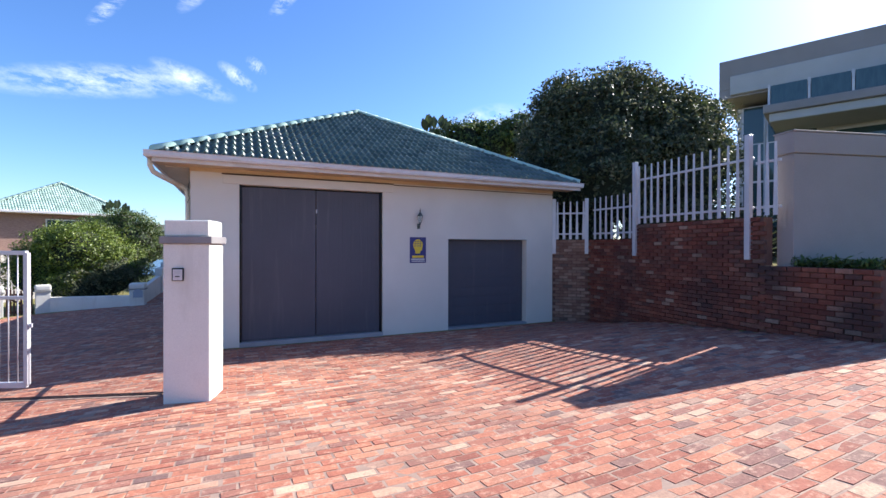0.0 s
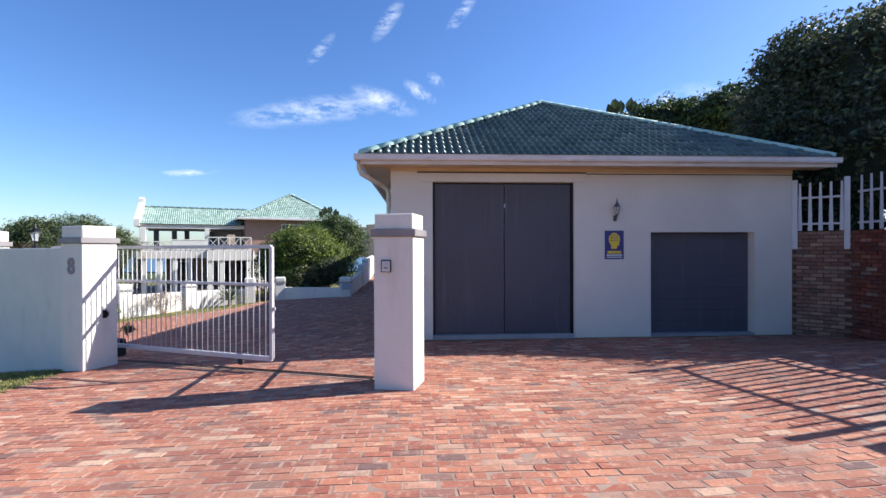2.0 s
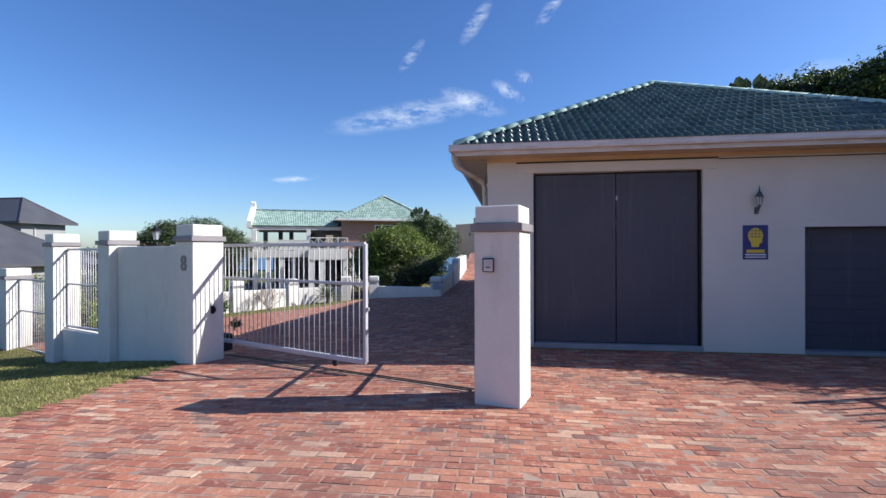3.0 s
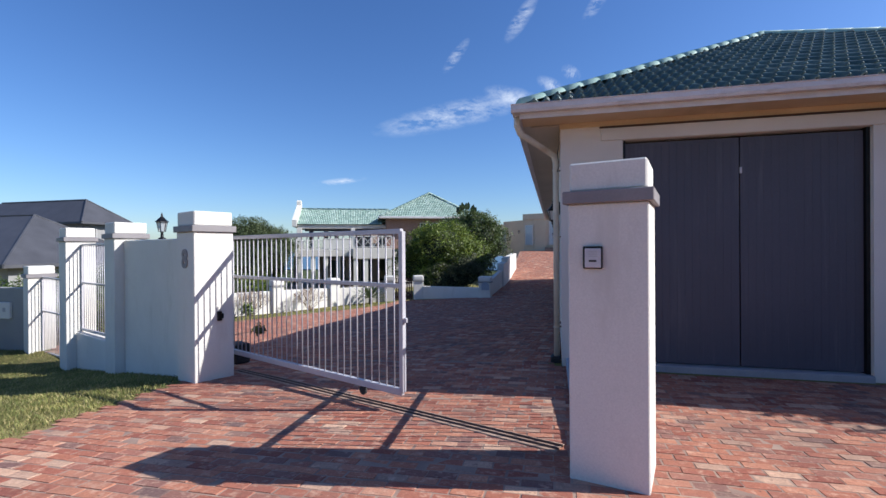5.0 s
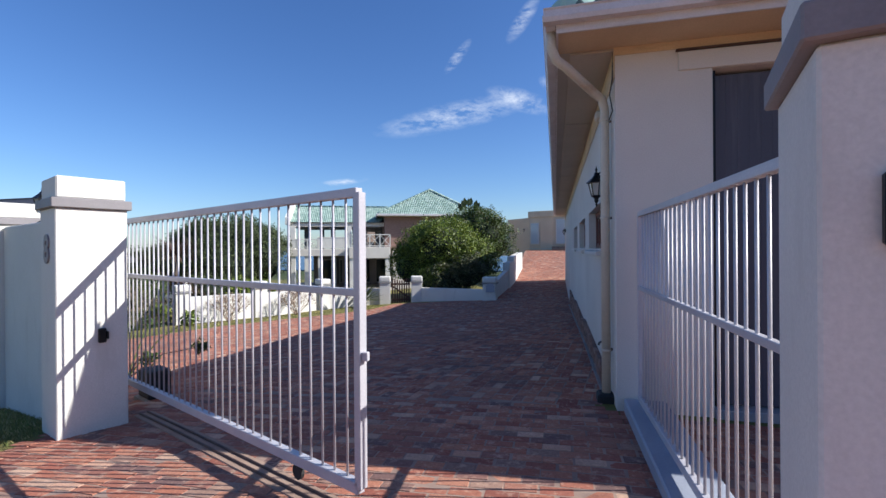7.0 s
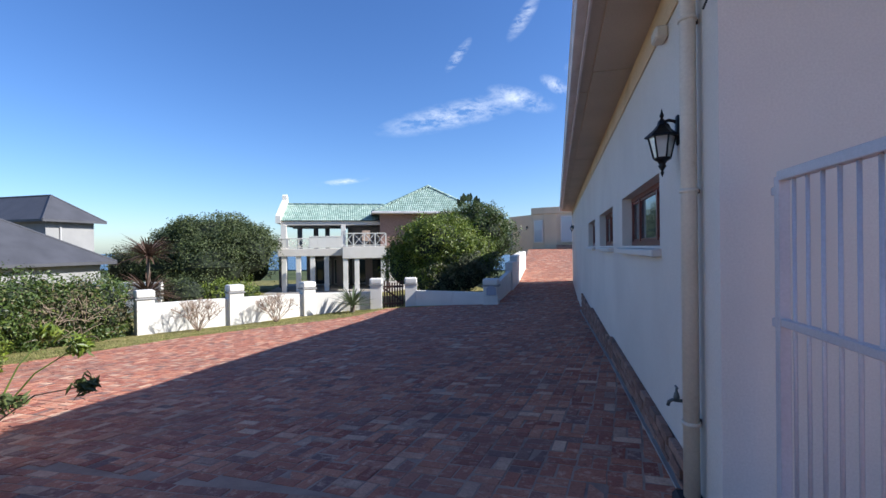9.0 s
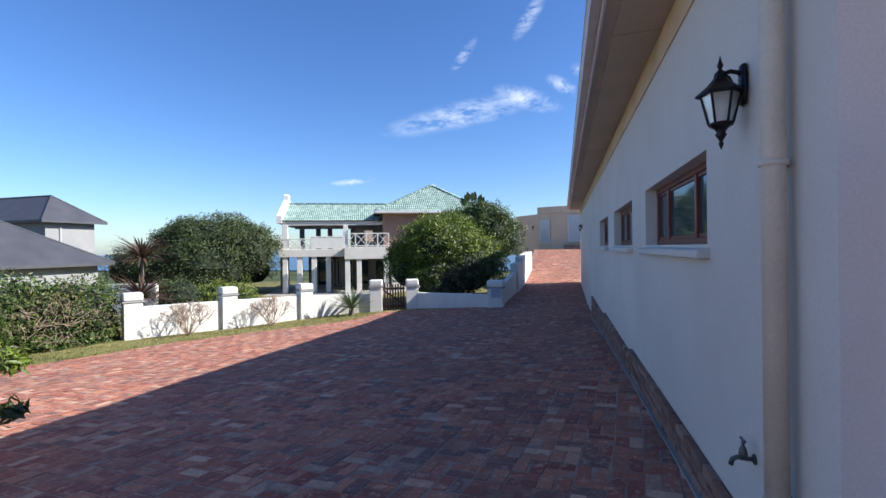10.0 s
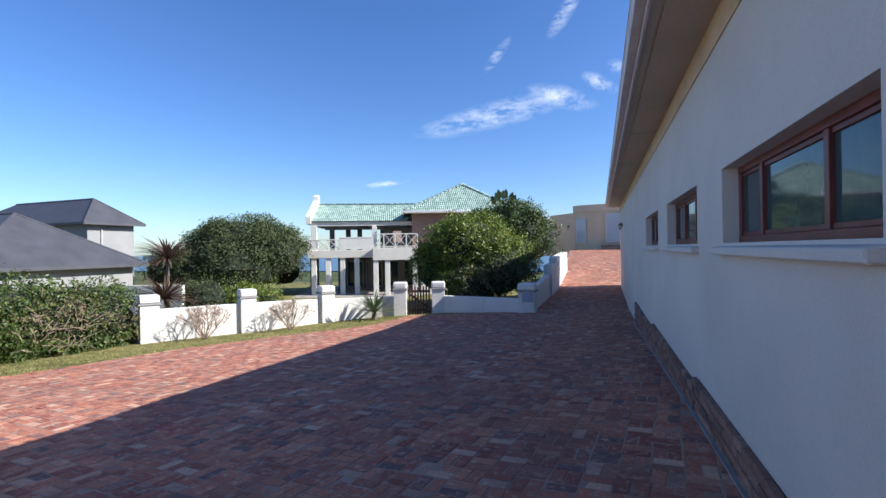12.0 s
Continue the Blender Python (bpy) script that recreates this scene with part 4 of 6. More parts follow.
# post lamp on the boundary wall
def post_lamp(x, y, z):
    o = thing("post_lamp", x, y, z, "small black lantern on top of the boundary wall", "lamp")
    part("stem", lathe(bmesh.new(), [(0.06, z), (0.055, z + 0.02), (0.025, z + 0.035), (0.018, z + 0.11), (0.03, z + 0.125)], 10, x, y), M_BLACK, o, smooth=True)
    part("glass", lathe(bmesh.new(), [(0.045, z + 0.125), (0.075, z + 0.275)], 6, x, y), M_FROST, o, "frosted glass")
    for k in range(6):
        a = k * math.pi / 3
        part("glazing_bar", tube(bmesh.new(), [(x + 0.047 * math.cos(a), y + 0.047 * math.sin(a), z + 0.122), (x + 0.078 * math.cos(a), y + 0.078 * math.sin(a), z + 0.28)], 0.005, 5), M_BLACK, o)
    part("cap", lathe(bmesh.new(), [(0.1, z + 0.275), (0.095, z + 0.285), (0.05, z + 0.325), (0.02, z + 0.36), (0.012, z + 0.38), (0.016, z + 0.39), (0.0, z + 0.43)], 6, x, y), M_BLACK, o)


post_lamp(-6.71, 8.53, 1.82)

# ---- brick retaining wall, palisade fence ----
def brick_mesh(l=0.205, h=0.067, d=0.04, material=None):
    return mesh_of("brick", B(-l / 2, l / 2, -d, d * 0.2, -h / 2, h / 2, 0.004), material)


def brick_wall(name, line, bottom, top, label, material, toward, limit=300, near=None, course=0.077, bl=0.214):
    """A wall along a line of (x, y), faced with single bricks; toward: the side that is faced (+1 or -1)."""
    w = thing(name, *line[0], float(bottom(*line[0])), label, "wall")
    pts = [Vector((*p, 0)) for p in line]
    cum = [0.0]
    for a, b in zip(pts, pts[1:]):
        cum.append(cum[-1] + (b - a).length)
    tot = cum[-1]

    def at(s):
        for i in range(len(pts) - 1):
            if s <= cum[i + 1] or i == len(pts) - 2:
                d = (pts[i + 1] - pts[i]).normalized()
                return pts[i] + d * (s - cum[i]), d
    thick = 0.22
    for i in range(len(pts) - 1):
        a, b = pts[i], pts[i + 1]
        d = (b - a).normalized()
        rz = math.degrees(math.atan2(d.y, d.x))
        steps = [(s0, s1, z) for s0, s1, z in top if s1 > cum[i] and s0 < cum[i + 1]]
        for s0, s1, z in steps:
            s0, s1 = max(s0, cum[i]), min(s1, cum[i + 1])
            zb = min(float(bottom(*(a + d * (q - cum[i])).xy)) for q in (s0, s1)) - 0.4
            part("core", B(s0 - cum[i], s1 - cum[i], 0.0 if toward < 0 else -thick, thick if toward < 0 else 0.0, zb, z - 0.008, m=pose(a.x, a.y, 0, 0, 0, rz)), M_WALL_MORTAR, w)
    me = brick_mesh(material=material)
    rng = random.Random(3)
    mats = []
    zmin = min(float(bottom(*p)) for p in line) - 0.1
    rows = int((max(t[2] for t in top) - zmin) / course) + 1
    for r in range(rows):
        n = int(tot / bl) + 1
        for c in range(n):
            s = (c + 0.5 * (r % 2) + 0.5) * bl
            if s > tot - 0.05:
                continue
            p, d = at(s)
            zt = [z for s0, s1, z in top if s0 <= s < s1]
            if not zt:
                continue
            z = zt[0] - course / 2 - r * course
            if z < float(bottom(p.x, p.y)) - 0.06:
                continue
            nrm = Vector((d.y, -d.x, 0)) * (1 if toward < 0 else -1)
            q = p + nrm * (0.008 + rng.uniform(-0.005, 0.006))
            ang = math.atan2(d.y, d.x) + (0 if toward < 0 else math.pi)
            mats.append((near(q.x, q.y, z) if near else 0, Matrix.Translation((q.x, q.y, z)) @ Matrix.Rotation(ang + rng.gauss(0, 0.01), 4, "Z") @ Matrix.Rotation(rng.gauss(0, 0.012), 4, "Y") @ Matrix.Diagonal((rng.uniform(0.95, 1.03), 1, rng.uniform(0.92, 1.05), 1))))
    mats.sort(key=lambda t: t[0])
    inv = chain(w).inverted()
    for _, m in mats[:limit]:
        piece("brick", me, w, inv @ m)
    if len(mats) > limit:
        co = [v.co.copy() for v in me.vertices]
        fc = [list(p.vertices) for p in me.polygons]
        V, F = [], []
        for _, m in mats[limit:]:
            k = len(V)
            V += [tuple(m @ c) for c in co]
            F += [[k + i for i in f] for f in fc]
        ob = raw("bricks", V, F, material, w)
        ob["kind"] = "stuff"
    return w


RW = [(8.29, 8.63), (8.29, 7.18), (8.02, 4.45), (7.93, 2.8)]
_s = [0.0, 1.45, 1.45 + 2.743, 1.45 + 2.743 + 1.652]
brick_wall("retaining_wall", RW, land, [(0, 1.41, 2.11), (1.41, 4.33, 2.42), (4.33, _s[3] + 0.01, 1.62)], "weathered red brick retaining wall with soot stains", M_BRICK, -1,
           near=lambda x, y, z: math.hypot(x, y) - 0.5 * z)
brick_wall("brick_wall", [(GX1 + 0.02, 9.28), (8.28, 8.66)], land, [(0, 1.1, 2.11)], "brown brick wall between garage and retaining wall", M_BROWN_BRICK, -1, 180)


def palisade(line, z0, z1, posts, label, group="palisade fence panels", low=None):
    """A palisade panel of flat upright pales on two rails."""
    a, b = Vector((*line[0], 0)), Vector((*line[1], 0))
    d = (b - a)
    rz = math.degrees(math.atan2(d.y, d.x))
    o = thing("palisade_fence", a.x, a.y, z0, label, "fence", group, rz=rz)
    L = d.length
    n = int(L / 0.188)
    for z in (z0 + 0.14, z1 - 0.3):
        part("rail", B(0, L, 0.012, 0.05, z - 0.02, z + 0.02, 0.003, m=pose(a.x, a.y, 0, 0, 0, rz)), M_STEEL, o)
    for i in range(n + 1):
        x = (i + 0.5) * L / (n + 1)
        bm = bmesh.new()
        box(bm, x - 0.036, x + 0.036, -0.006, 0.006, z0, z1, 0.002)
        for v in bm.verts:
            if v.co.z > z1 - 0.02:
                v.co.x = x + (v.co.x - x) * 0.5
        bm.transform(pose(a.x, a.y, 0, 0, 0, rz))
        part("pale", bm, M_STEEL, o)
    for s, p0, p1 in posts:
        part("post", B(s - 0.045, s + 0.045, -0.07, 0.02, p0, p1, 0.004, m=pose(a.x, a.y, 0, 0, 0, rz)), M_STEEL, o)
    return o


palisade(((7.66, 9.22), (8.26, 8.68)), 2.12, 3.09, [(0.0, 1.75, 3.16), (0.8, 1.75, 3.16)], "pale grey steel palisade fence on the brown brick wall")
palisade(((8.27, 8.5), (8.27, 7.22)), 2.12, 3.15, [], "pale grey steel palisade fence on the brick wall")
palisade(((8.26, 7.13), (8.01, 4.49)), 2.44, 3.71, [(0.0, 1.73, 3.81), (2.6, 1.71, 3.81)], "tall pale grey steel palisade fence with thick posts")
palisade(((8.01, 4.45), (7.99, 4.06)), 2.44, 3.62, [], "short end panel of pale grey steel palisade fence")

# neighbour's taupe wall above the low brick wall, running off to the east
TWX, TWY, TWR = 8.16, 3.95, -15.0
tw = thing("plaster_wall", TWX, TWY, 1.3, "tall taupe plastered wall of the neighbouring house", "wall", rz=TWR)
part("wall_panel", B(0.03, 7.0, 0.03, 0.33, -0.9, 2.12, 0.01), M_GREY_WALL, tw, local=True)
bm_ = B(0.0, 7.0, 0.0, 0.36, 2.12, 2.46, 0.012)
part("parapet", bm_, M_GREY_WALL, tw, local=True)
part("coping", B(-0.012, 7.0, -0.012, 0.372, 2.46, 2.485, 0.006), M_GREY_WALL, tw, local=True)

# exposed brick plinth of the garage side wall
brick_wall("brick_plinth", [(GX0 - 0.004, 9.7), (GX0 - 0.004, 21.85)], land, [(0, 4.0, 0.16), (4.0, 8.0, 0.08), (8.0, 12.2, -0.02)], "brown brick plinth below the plaster of the garage", M_BROWN_BRICK, 1, 300)


def drain_strip():
    """A narrow concrete channel at the foot of the garage wall."""
    t = thing("drain_channel", -0.7, 12.0, gz(-0.7, 12.0), "narrow stained concrete drain channel along the garage wall", "drain", kind="structure")
    v, f = [], []
    for y in np.arange(9.75, 22.3, 0.25):
        for dx, dz in ((-0.09, 0.001), (-0.085, 0.007), (-0.055, 0.004), (-0.03, 0.009), (0.0, 0.009)):
            v.append((GX0 + dx, y, gz(GX0 - 0.08, y) + dz))
    for i in range(len(v) // 5 - 1):
        for k in range(4):
            f.append((i * 5 + k, i * 5 + k + 1, i * 5 + 6 + k, i * 5 + 5 + k))
    raw("channel", v, f, M_CONC, t)


drain_strip()

# ---- plants ----
def leaf_quads(rng, centres, normals, size, V, F, long=1.6):
    for c, nrm in zip(centres, normals):
        s = size * rng.uniform(0.6, 1.3)
        a = Vector((rng.gauss(0, 1), rng.gauss(0, 1), rng.gauss(0, 1)))
        d = (nrm * 0.8 + a * 0.6).normalized()
        t = d.orthogonal().normalized()
        t.rotate(Matrix.Rotation(rng.uniform(0, 6.28), 3, d))
        b = d.cross(t)
        k = len(V)
        V.extend([tuple(c - t * s * long * 0.5), tuple(c + b * s * 0.36 - t * s * 0.05 + d * s * 0.06), tuple(c + t * s * long * 0.5 - d * s * 0.1), tuple(c - b * s * 0.36 - t * s * 0.05 + d * s * 0.06)])
        F.append((k, k + 1, k + 2))
        F.append((k, k + 2, k + 3))


def crown(parent, blobs, count, size, material, seed, core=None, name="crown", squash=0.12, low=-9.0):
    """Many small leaves on the outsides of lobes, with gaps and an uneven outline; near-black lumps within stand in for
    the shade.
    """
    rng = random.Random(seed)
    V, F = [], []
    mains, blobs = blobs, list(blobs)
    for bx, by, bz, r, fz in mains:
        for _ in range(int(9 * r) if r > 1.0 else 0):
            d = Vector((rng.gauss(0, 1), rng.gauss(0, 1), abs(rng.gauss(0.2, 0.8)))).normalized() * r * rng.uniform(0.68, 0.88)
            blobs.append((bx + d.x, by + d.y, bz + d.z * fz, r * rng.uniform(0.17, 0.3), 0.85))
    area = sum(b[3] * b[3] for b in blobs)
    for bx, by, bz, r, fz in blobs:
        m = int(count * r * r / area)
        C, N = [], []
        off = Vector((rng.uniform(0, 50), rng.uniform(0, 50), rng.uniform(0, 50)))
        for _ in range(m):
            d = Vector((rng.gauss(0, 1), rng.gauss(0, 1), rng.gauss(0, 1))).normalized()
            if d.z < -0.55:
                d.z *= -0.6
                d.normalize()
            bump = 1.0 + 0.3 * noise.noise(d * 2.3 + off) + (0.42 * noise.noise(d * (3.0 * r) + off) + 0.2 * noise.noise(d * (7.0 * r) + off)) / max(r, 1.0)
            rr = r * bump * (1 - squash * abs(rng.gauss(0, 1)))
            p = Vector((bx + d.x * rr, by + d.y * rr, bz + d.z * rr * fz))
            if p.z < low:
                continue
            C.append(p)
            N.append(d)
        leaf_quads(rng, C, N, size, V, F)
    ob = raw(name, V, F, material, parent)
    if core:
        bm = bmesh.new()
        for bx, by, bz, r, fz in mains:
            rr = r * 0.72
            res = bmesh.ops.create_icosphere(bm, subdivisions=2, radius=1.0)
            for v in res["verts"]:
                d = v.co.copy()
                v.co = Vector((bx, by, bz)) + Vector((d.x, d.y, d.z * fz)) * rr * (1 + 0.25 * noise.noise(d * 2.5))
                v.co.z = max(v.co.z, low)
        part("shade_core", bm, core, parent)
    return ob


def limbs(parent, base, tops, r, seed, material=None):
    rng = random.Random(seed)
    b = Vector(base)
    fork = b + Vector((0, 0, (sum(t[2] for t in tops) / len(tops) - b.z) * 0.3))
    part("trunk", tube(bmesh.new(), [b - Vector((0, 0, 0.3)), b + (fork - b) * 0.4 + Vector((0.04, 0.02, 0)), fork], r, 9, r * 0.75), material or M_BARK, parent, smooth=True)
    for t in tops:
        t = Vector(t)
        mid = fork.lerp(t, 0.5) + Vector((rng.uniform(-0.2, 0.2), rng.uniform(-0.2, 0.2), 0.2))
        part("limb", tube(bmesh.new(), [fork, mid, t], r * 0.55, 7, r * 0.12), material or M_BARK, parent, smooth=True)


# the lower garden and all beyond it are laid out on a plan of their own; this sets that plan in the world
FAR_PLACE = Matrix.Translation((-1.48, 7.7, 1.495)) @ Matrix.Scale(1.075, 4) @ Matrix.Translation((1.43, -7.45, -1.45))


# large dark tree behind the palisade
t1 = thing("tree", 11.0, 11.9, gz(11.0, 11.9), "large dense tree with dark glossy leaves behind the fence", "tree")
TB = [(11.25, 11.49, 5.3, 2.59, 1.0), (10.15, 11.8, 5.2, 1.67, 0.95), (12.84, 10.26, 5.3, 2.0, 0.95), (11.85, 11.0, 6.5, 1.57, 0.8), (9.45, 11.6, 3.96, 1.62, 0.9), (13.37, 9.91, 4.23, 1.73, 1.0), (10.37, 10.08, 3.9, 1.84, 1.0), (12.13, 9.38, 4.4, 1.84, 1.0), (10.85, 11.4, 6.3, 1.35, 0.8)]
limbs(t1, (11.0, 11.9, gz(11.0, 11.9)), [(b[0], b[1], b[2]) for b in TB[:7]], 0.28, 1)
crown(t1, TB, 92400, 0.083, M_LEAF_DARK, 11, M_SHADE_CORE)

# added shrubs that darken the gap where shade lies below the tree
us = thing("shrub", 11.0, 9.6, gz(11.0, 9.6), "dark shrubs behind the fence, added for the shade below the tree", "shrub")
crown(us, [(9.9, 10.4, 2.3, 1.0, 1.0), (10.6, 8.8, 2.3, 1.0, 1.0), (11.8, 8.0, 2.3, 1.1, 1.0), (10.3, 11.8, 2.4, 1.1, 1.0), (12.8, 9.5, 2.6, 1.4, 1.0), (12.0, 6.8, 2.0, 0.8, 1.0), (9.2, 11.6, 2.3, 1.0, 1.0)], 19800, 0.070, M_LEAF_DARK, 13, M_SHADE_CORE, low=1.5)
t1b = thing("tree", 10.6, 19.6, gz(10.6, 19.6), "smaller tree with upright shoots seen over the garage roof", "tree")
TB = [(9.2, 19.9, 6.6, 1.15, 0.9), (10.4, 19.4, 7.1, 1.2, 0.9), (11.7, 18.8, 6.9, 1.3, 0.9), (12.9, 18.4, 7.2, 1.4, 0.9), (10.6, 19.6, 5.4, 2.0, 0.9)]
limbs(t1b, (10.6, 19.6, gz(10.6, 19.6)), [(b[0], b[1], b[2]) for b in TB], 0.2, 2)
crown(t1b, TB, 26400, 0.096, M_LEAF_MID, 12, M_SHADE_CORE)


def strap_leaves(parent, at, n, length, width, material, seed, up=0.5, droop=0.6, name="leaf"):
    """Long pointed leaves from one heart, each a folded strap."""
    rng = random.Random(seed)
    at = Vector(at)
    for i in range(n):
        a = i * 2.399 + rng.uniform(-0.2, 0.2)
        el = up + (rng.random() - 0.5) * 1.1
        L = length * rng.uniform(0.75, 1.1)
        bm = bmesh.new()
        d = Vector((math.cos(a), math.sin(a), 0))
        side = Vector((-math.sin(a), math.cos(a), 0))
        prev = None
        p = at.copy()
        e = el
        k = 6
        for j in range(k + 1):
            f = j / k
            w = width * (0.55 + 0.9 * f) * (1 - f) ** 0.7 + 0.002
            row = [bm.verts.new(p - side * w), bm.verts.new(p - Vector((0, 0, w * 0.35))), bm.verts.new(p + side * w)]
            if prev:
                for q in (0, 1):
                    bm.faces.new((prev[q], prev[q + 1], row[q + 1], row[q]))
            prev = row
            p = p + (d * math.cos(e) + Vector((0, 0, math.sin(e)))) * (L / k)
            e -= droop / k
        part(name, bm, material, parent)


def cordyline(x, y, z, stem, n, length, material, label, seed, name="cabbage_palm", width=0.05):
    o = thing(name, x, y, z, label, "plant")
    part("stem", tube(bmesh.new(), [(x, y, z - 0.1), (x + 0.05, y, z + stem * 0.5), (x, y, z + stem)], 0.07, 8, 0.05), M_BARK, o, smooth=True)
    strap_leaves(o, (x, y, z + stem), n, length, width, material, seed, 0.55, 0.7)
    return o


def bare_shrub(x, y, h, seed, label="leafless pale twiggy shrub against the garden wall"):
    o = thing("bare_shrub", x, y, gz(x, y), label, "shrub", "bare shrubs along the garden wall")
    rng = random.Random(seed)
    z = gz(x, y)
    bm = bmesh.new()

    def grow(p, d, L, r, depth):
        q = p + d * L
        tube(bm, [p, p.lerp(q, 0.5) + Vector((rng.gauss(0, 0.02), rng.gauss(0, 0.02), 0)), q], r, 4, r * 0.7, caps=False)
        if depth:
            for _ in range(3):
                e = (d + Vector((rng.gauss(0, 0.5), rng.gauss(0, 0.5), rng.gauss(0.15, 0.3)))).normalized()
                grow(q, e, L * 0.66, r * 0.68, depth - 1)
    for i in range(13):
        a = i * 2.4
        k = 0.35 + 0.5 * (i % 3) / 2
        grow(Vector((x, y, z)), Vector((math.cos(a) * k, math.sin(a) * k, 0.85)).normalized(), h * 0.42, 0.017, 3)
    part("branchwork", bm, M_TWIG, o)["kind"] = "stuff"


# ---- garden wall and wicket gate ----
GW = [(-14.01, 17.93), (-12.54, 20.23), (-11.0, 22.49)]
GP1, GP2, GE = (-8.69, 23.98), (-7.34, 24.49), (-3.85, 23.85)


def garden_pillar(x, y, top, w, rz):
    z = gz(x, y)
    p = thing("garden_pillar", x, y, z, "white plastered garden wall pillar with a rounded cap", "pillar", "garden wall pillars", rz=rz)
    a, h = w / 2, top - z
    part("shaft", B(-a + 0.02, a - 0.02, -a + 0.02, a - 0.02, -0.3, h - 0.27, 0.01), M_WHITE, p, local=True)
    part("band", B(-a - 0.02, a + 0.02, -a - 0.02, a + 0.02, h - 0.27, h - 0.22, 0.006), M_MID_GREY, p, "grey painted band", local=True)
    part("cap", B(-a, a, -a, a, h - 0.22, h + 0.02, 0.07, 3), M_WHITE, p, local=True)


def garden_wall(a, b, za, zb, thick=0.2):
    d = Vector((b[0] - a[0], b[1] - a[1], 0))
    rz = math.degrees(math.atan2(d.y, d.x))
    w = thing("garden_wall", (a[0] + b[0]) / 2, (a[1] + b[1]) / 2, gz((a[0] + b[0]) / 2, (a[1] + b[1]) / 2), "low white plastered garden wall", "wall", "garden walls")
    bm = B(0, d.length, -thick / 2, thick / 2, -2.2, 1.0, 0.012)
    for v in bm.verts:
        if v.co.z > 0.5:
            v.co.z += -1.0 + za + (zb - za) * v.co.x / d.length
    bm.transform(pose(a[0], a[1], 0, 0, 0, rz))
    part("wall_panel", bm, M_WHITE, w)


for (x, y), top, rz in ((GW[0], 0.22, 58), (GW[1], 0.21, 57), (GW[2], 0.16, 55), (GP1, 0.2, 20), (GP2, 0.2, 20), (GE, 0.22, 0)):
    garden_pillar(x, y, top, 0.52 if (x, y) != GE else 0.6, rz)
garden_wall(GW[0], GW[1], -0.2, -0.23)
garden_wall(GW[1], GW[2], -0.23, -0.29)
garden_wall(GW[2], (-9.95, 23.4), -0.3, -0.33)
garden_wall((-9.95, 23.4), GP1, -0.33, -0.34)
garden_wall(GP2, GE, -0.31, -0.3)
garden_wall((-3.75, 24.1), (-3.5, 27.0), 0.0, 0.38)
garden_wall((-3.5, 27.05), (-3.42, 28.3), 0.74, 0.78, 0.34)
garden_wall((-3.42, 28.4), (-3.3, 33.0), 1.0, 1.2, 0.34)


def wicket():
    ax, ay, bx, by = GP1[0] + 0.28, GP1[1] + 0.08, GP2[0] - 0.28, GP2[1] - 0.1
    d = Vector((bx - ax, by - ay, 0))
    rz = math.degrees(math.atan2(d.y, d.x))
    z = gz((ax + bx) / 2, (ay + by) / 2) + 0.04
    o = thing("wicket_gate", ax, ay, z, "dark-stained timber picket garden gate, closed", "gate", rz=rz)
    L = d.length
    n = 8
    for i in range(n):
        x = (i + 0.5) * L / n
        h = 1.05 + 0.1 * abs(i - 3.5) / 3.5
        part("picket", B(x - 0.032, x + 0.032, -0.01, 0.01, 0, h, 0.006), M_GATE_WOOD, o, local=True)
    for zz in (0.14, 0.85):
        part("rail", B(0, L, 0.011, 0.045, zz, zz + 0.09, 0.004), M_GATE_WOOD, o, local=True)
    part("brace", B(0, math.hypot(L, 0.62), 0.012, 0.04, -0.035, 0.035, 0.004, m=pose(0, 0, 0.84) @ Matrix.Rotation(math.atan2(0.62, L), 4, "Y")), M_GATE_WOOD, o, local=True)


wicket()
plaque = thing("name_plaque", GE[0] + 0.04, GE[1] - 0.32, -0.3, "small grey-blue plaque with an arched top on the end pillar", "plaque")
_bm = bmesh.new()
_ring = [(0.18, 0.0), (0.18, 0.26), (0.12, 0.33), (0.0, 0.37), (-0.12, 0.33), (-0.18, 0.26), (-0.18, 0.0)]
_lo = [_bm.verts.new((GE[0] + 0.04 + u, GE[1] - 0.302, -0.38 + w)) for u, w in _ring]
_hi = [_bm.verts.new((GE[0] + 0.04 + u, GE[1] - 0.325, -0.38 + w)) for u, w in _ring]
_bm.faces.new(_hi)
for _i in range(len(_ring)):
    _bm.faces.new((_lo[_i], _lo[(_i + 1) % 7], _hi[(_i + 1) % 7], _hi[_i]))
bmesh.ops.recalc_face_normals(_bm, faces=_bm.faces)
part("plate", _bm, M_KERB, plaque)

bare_shrub(-12.55, 18.55, 1.15, 5)
bare_shrub(-11.2, 20.7, 1.1, 6)
ag = thing("agave", -9.25, 22.9, gz(-9.25, 22.9), "spiky grey-green agave at the foot of the garden wall", "plant")
part("stem", tube(bmesh.new(), [(-9.25, 22.9, gz(-9.25, 22.9) - 0.1), (-9.25, 22.9, gz(-9.25, 22.9) + 0.35)], 0.12, 8, 0.09), M_BARK, ag)
strap_leaves(ag, (-9.25, 22.9, gz(-9.25, 22.9) + 0.35), 64, 0.95, 0.05, M_LEAF_GREY, 4, 0.6, 0.3)

# hedge bushes by the house, behind the wall
hb = thing("bush", -6.6, 28.0, gz(-6.6, 28.0), "large rounded bright green bush behind the garden wall", "bush")
HB = [(-7.6, 28.0, 0.9, 1.9, 0.95), (-5.9, 27.4, 0.7, 1.8, 0.95), (-8.6, 27.8, 0.5, 1.3, 0.95), (-6.7, 27.0, 1.6, 1.7, 0.85), (-6.7, 26.8, -0.1, 1.5, 0.9)]
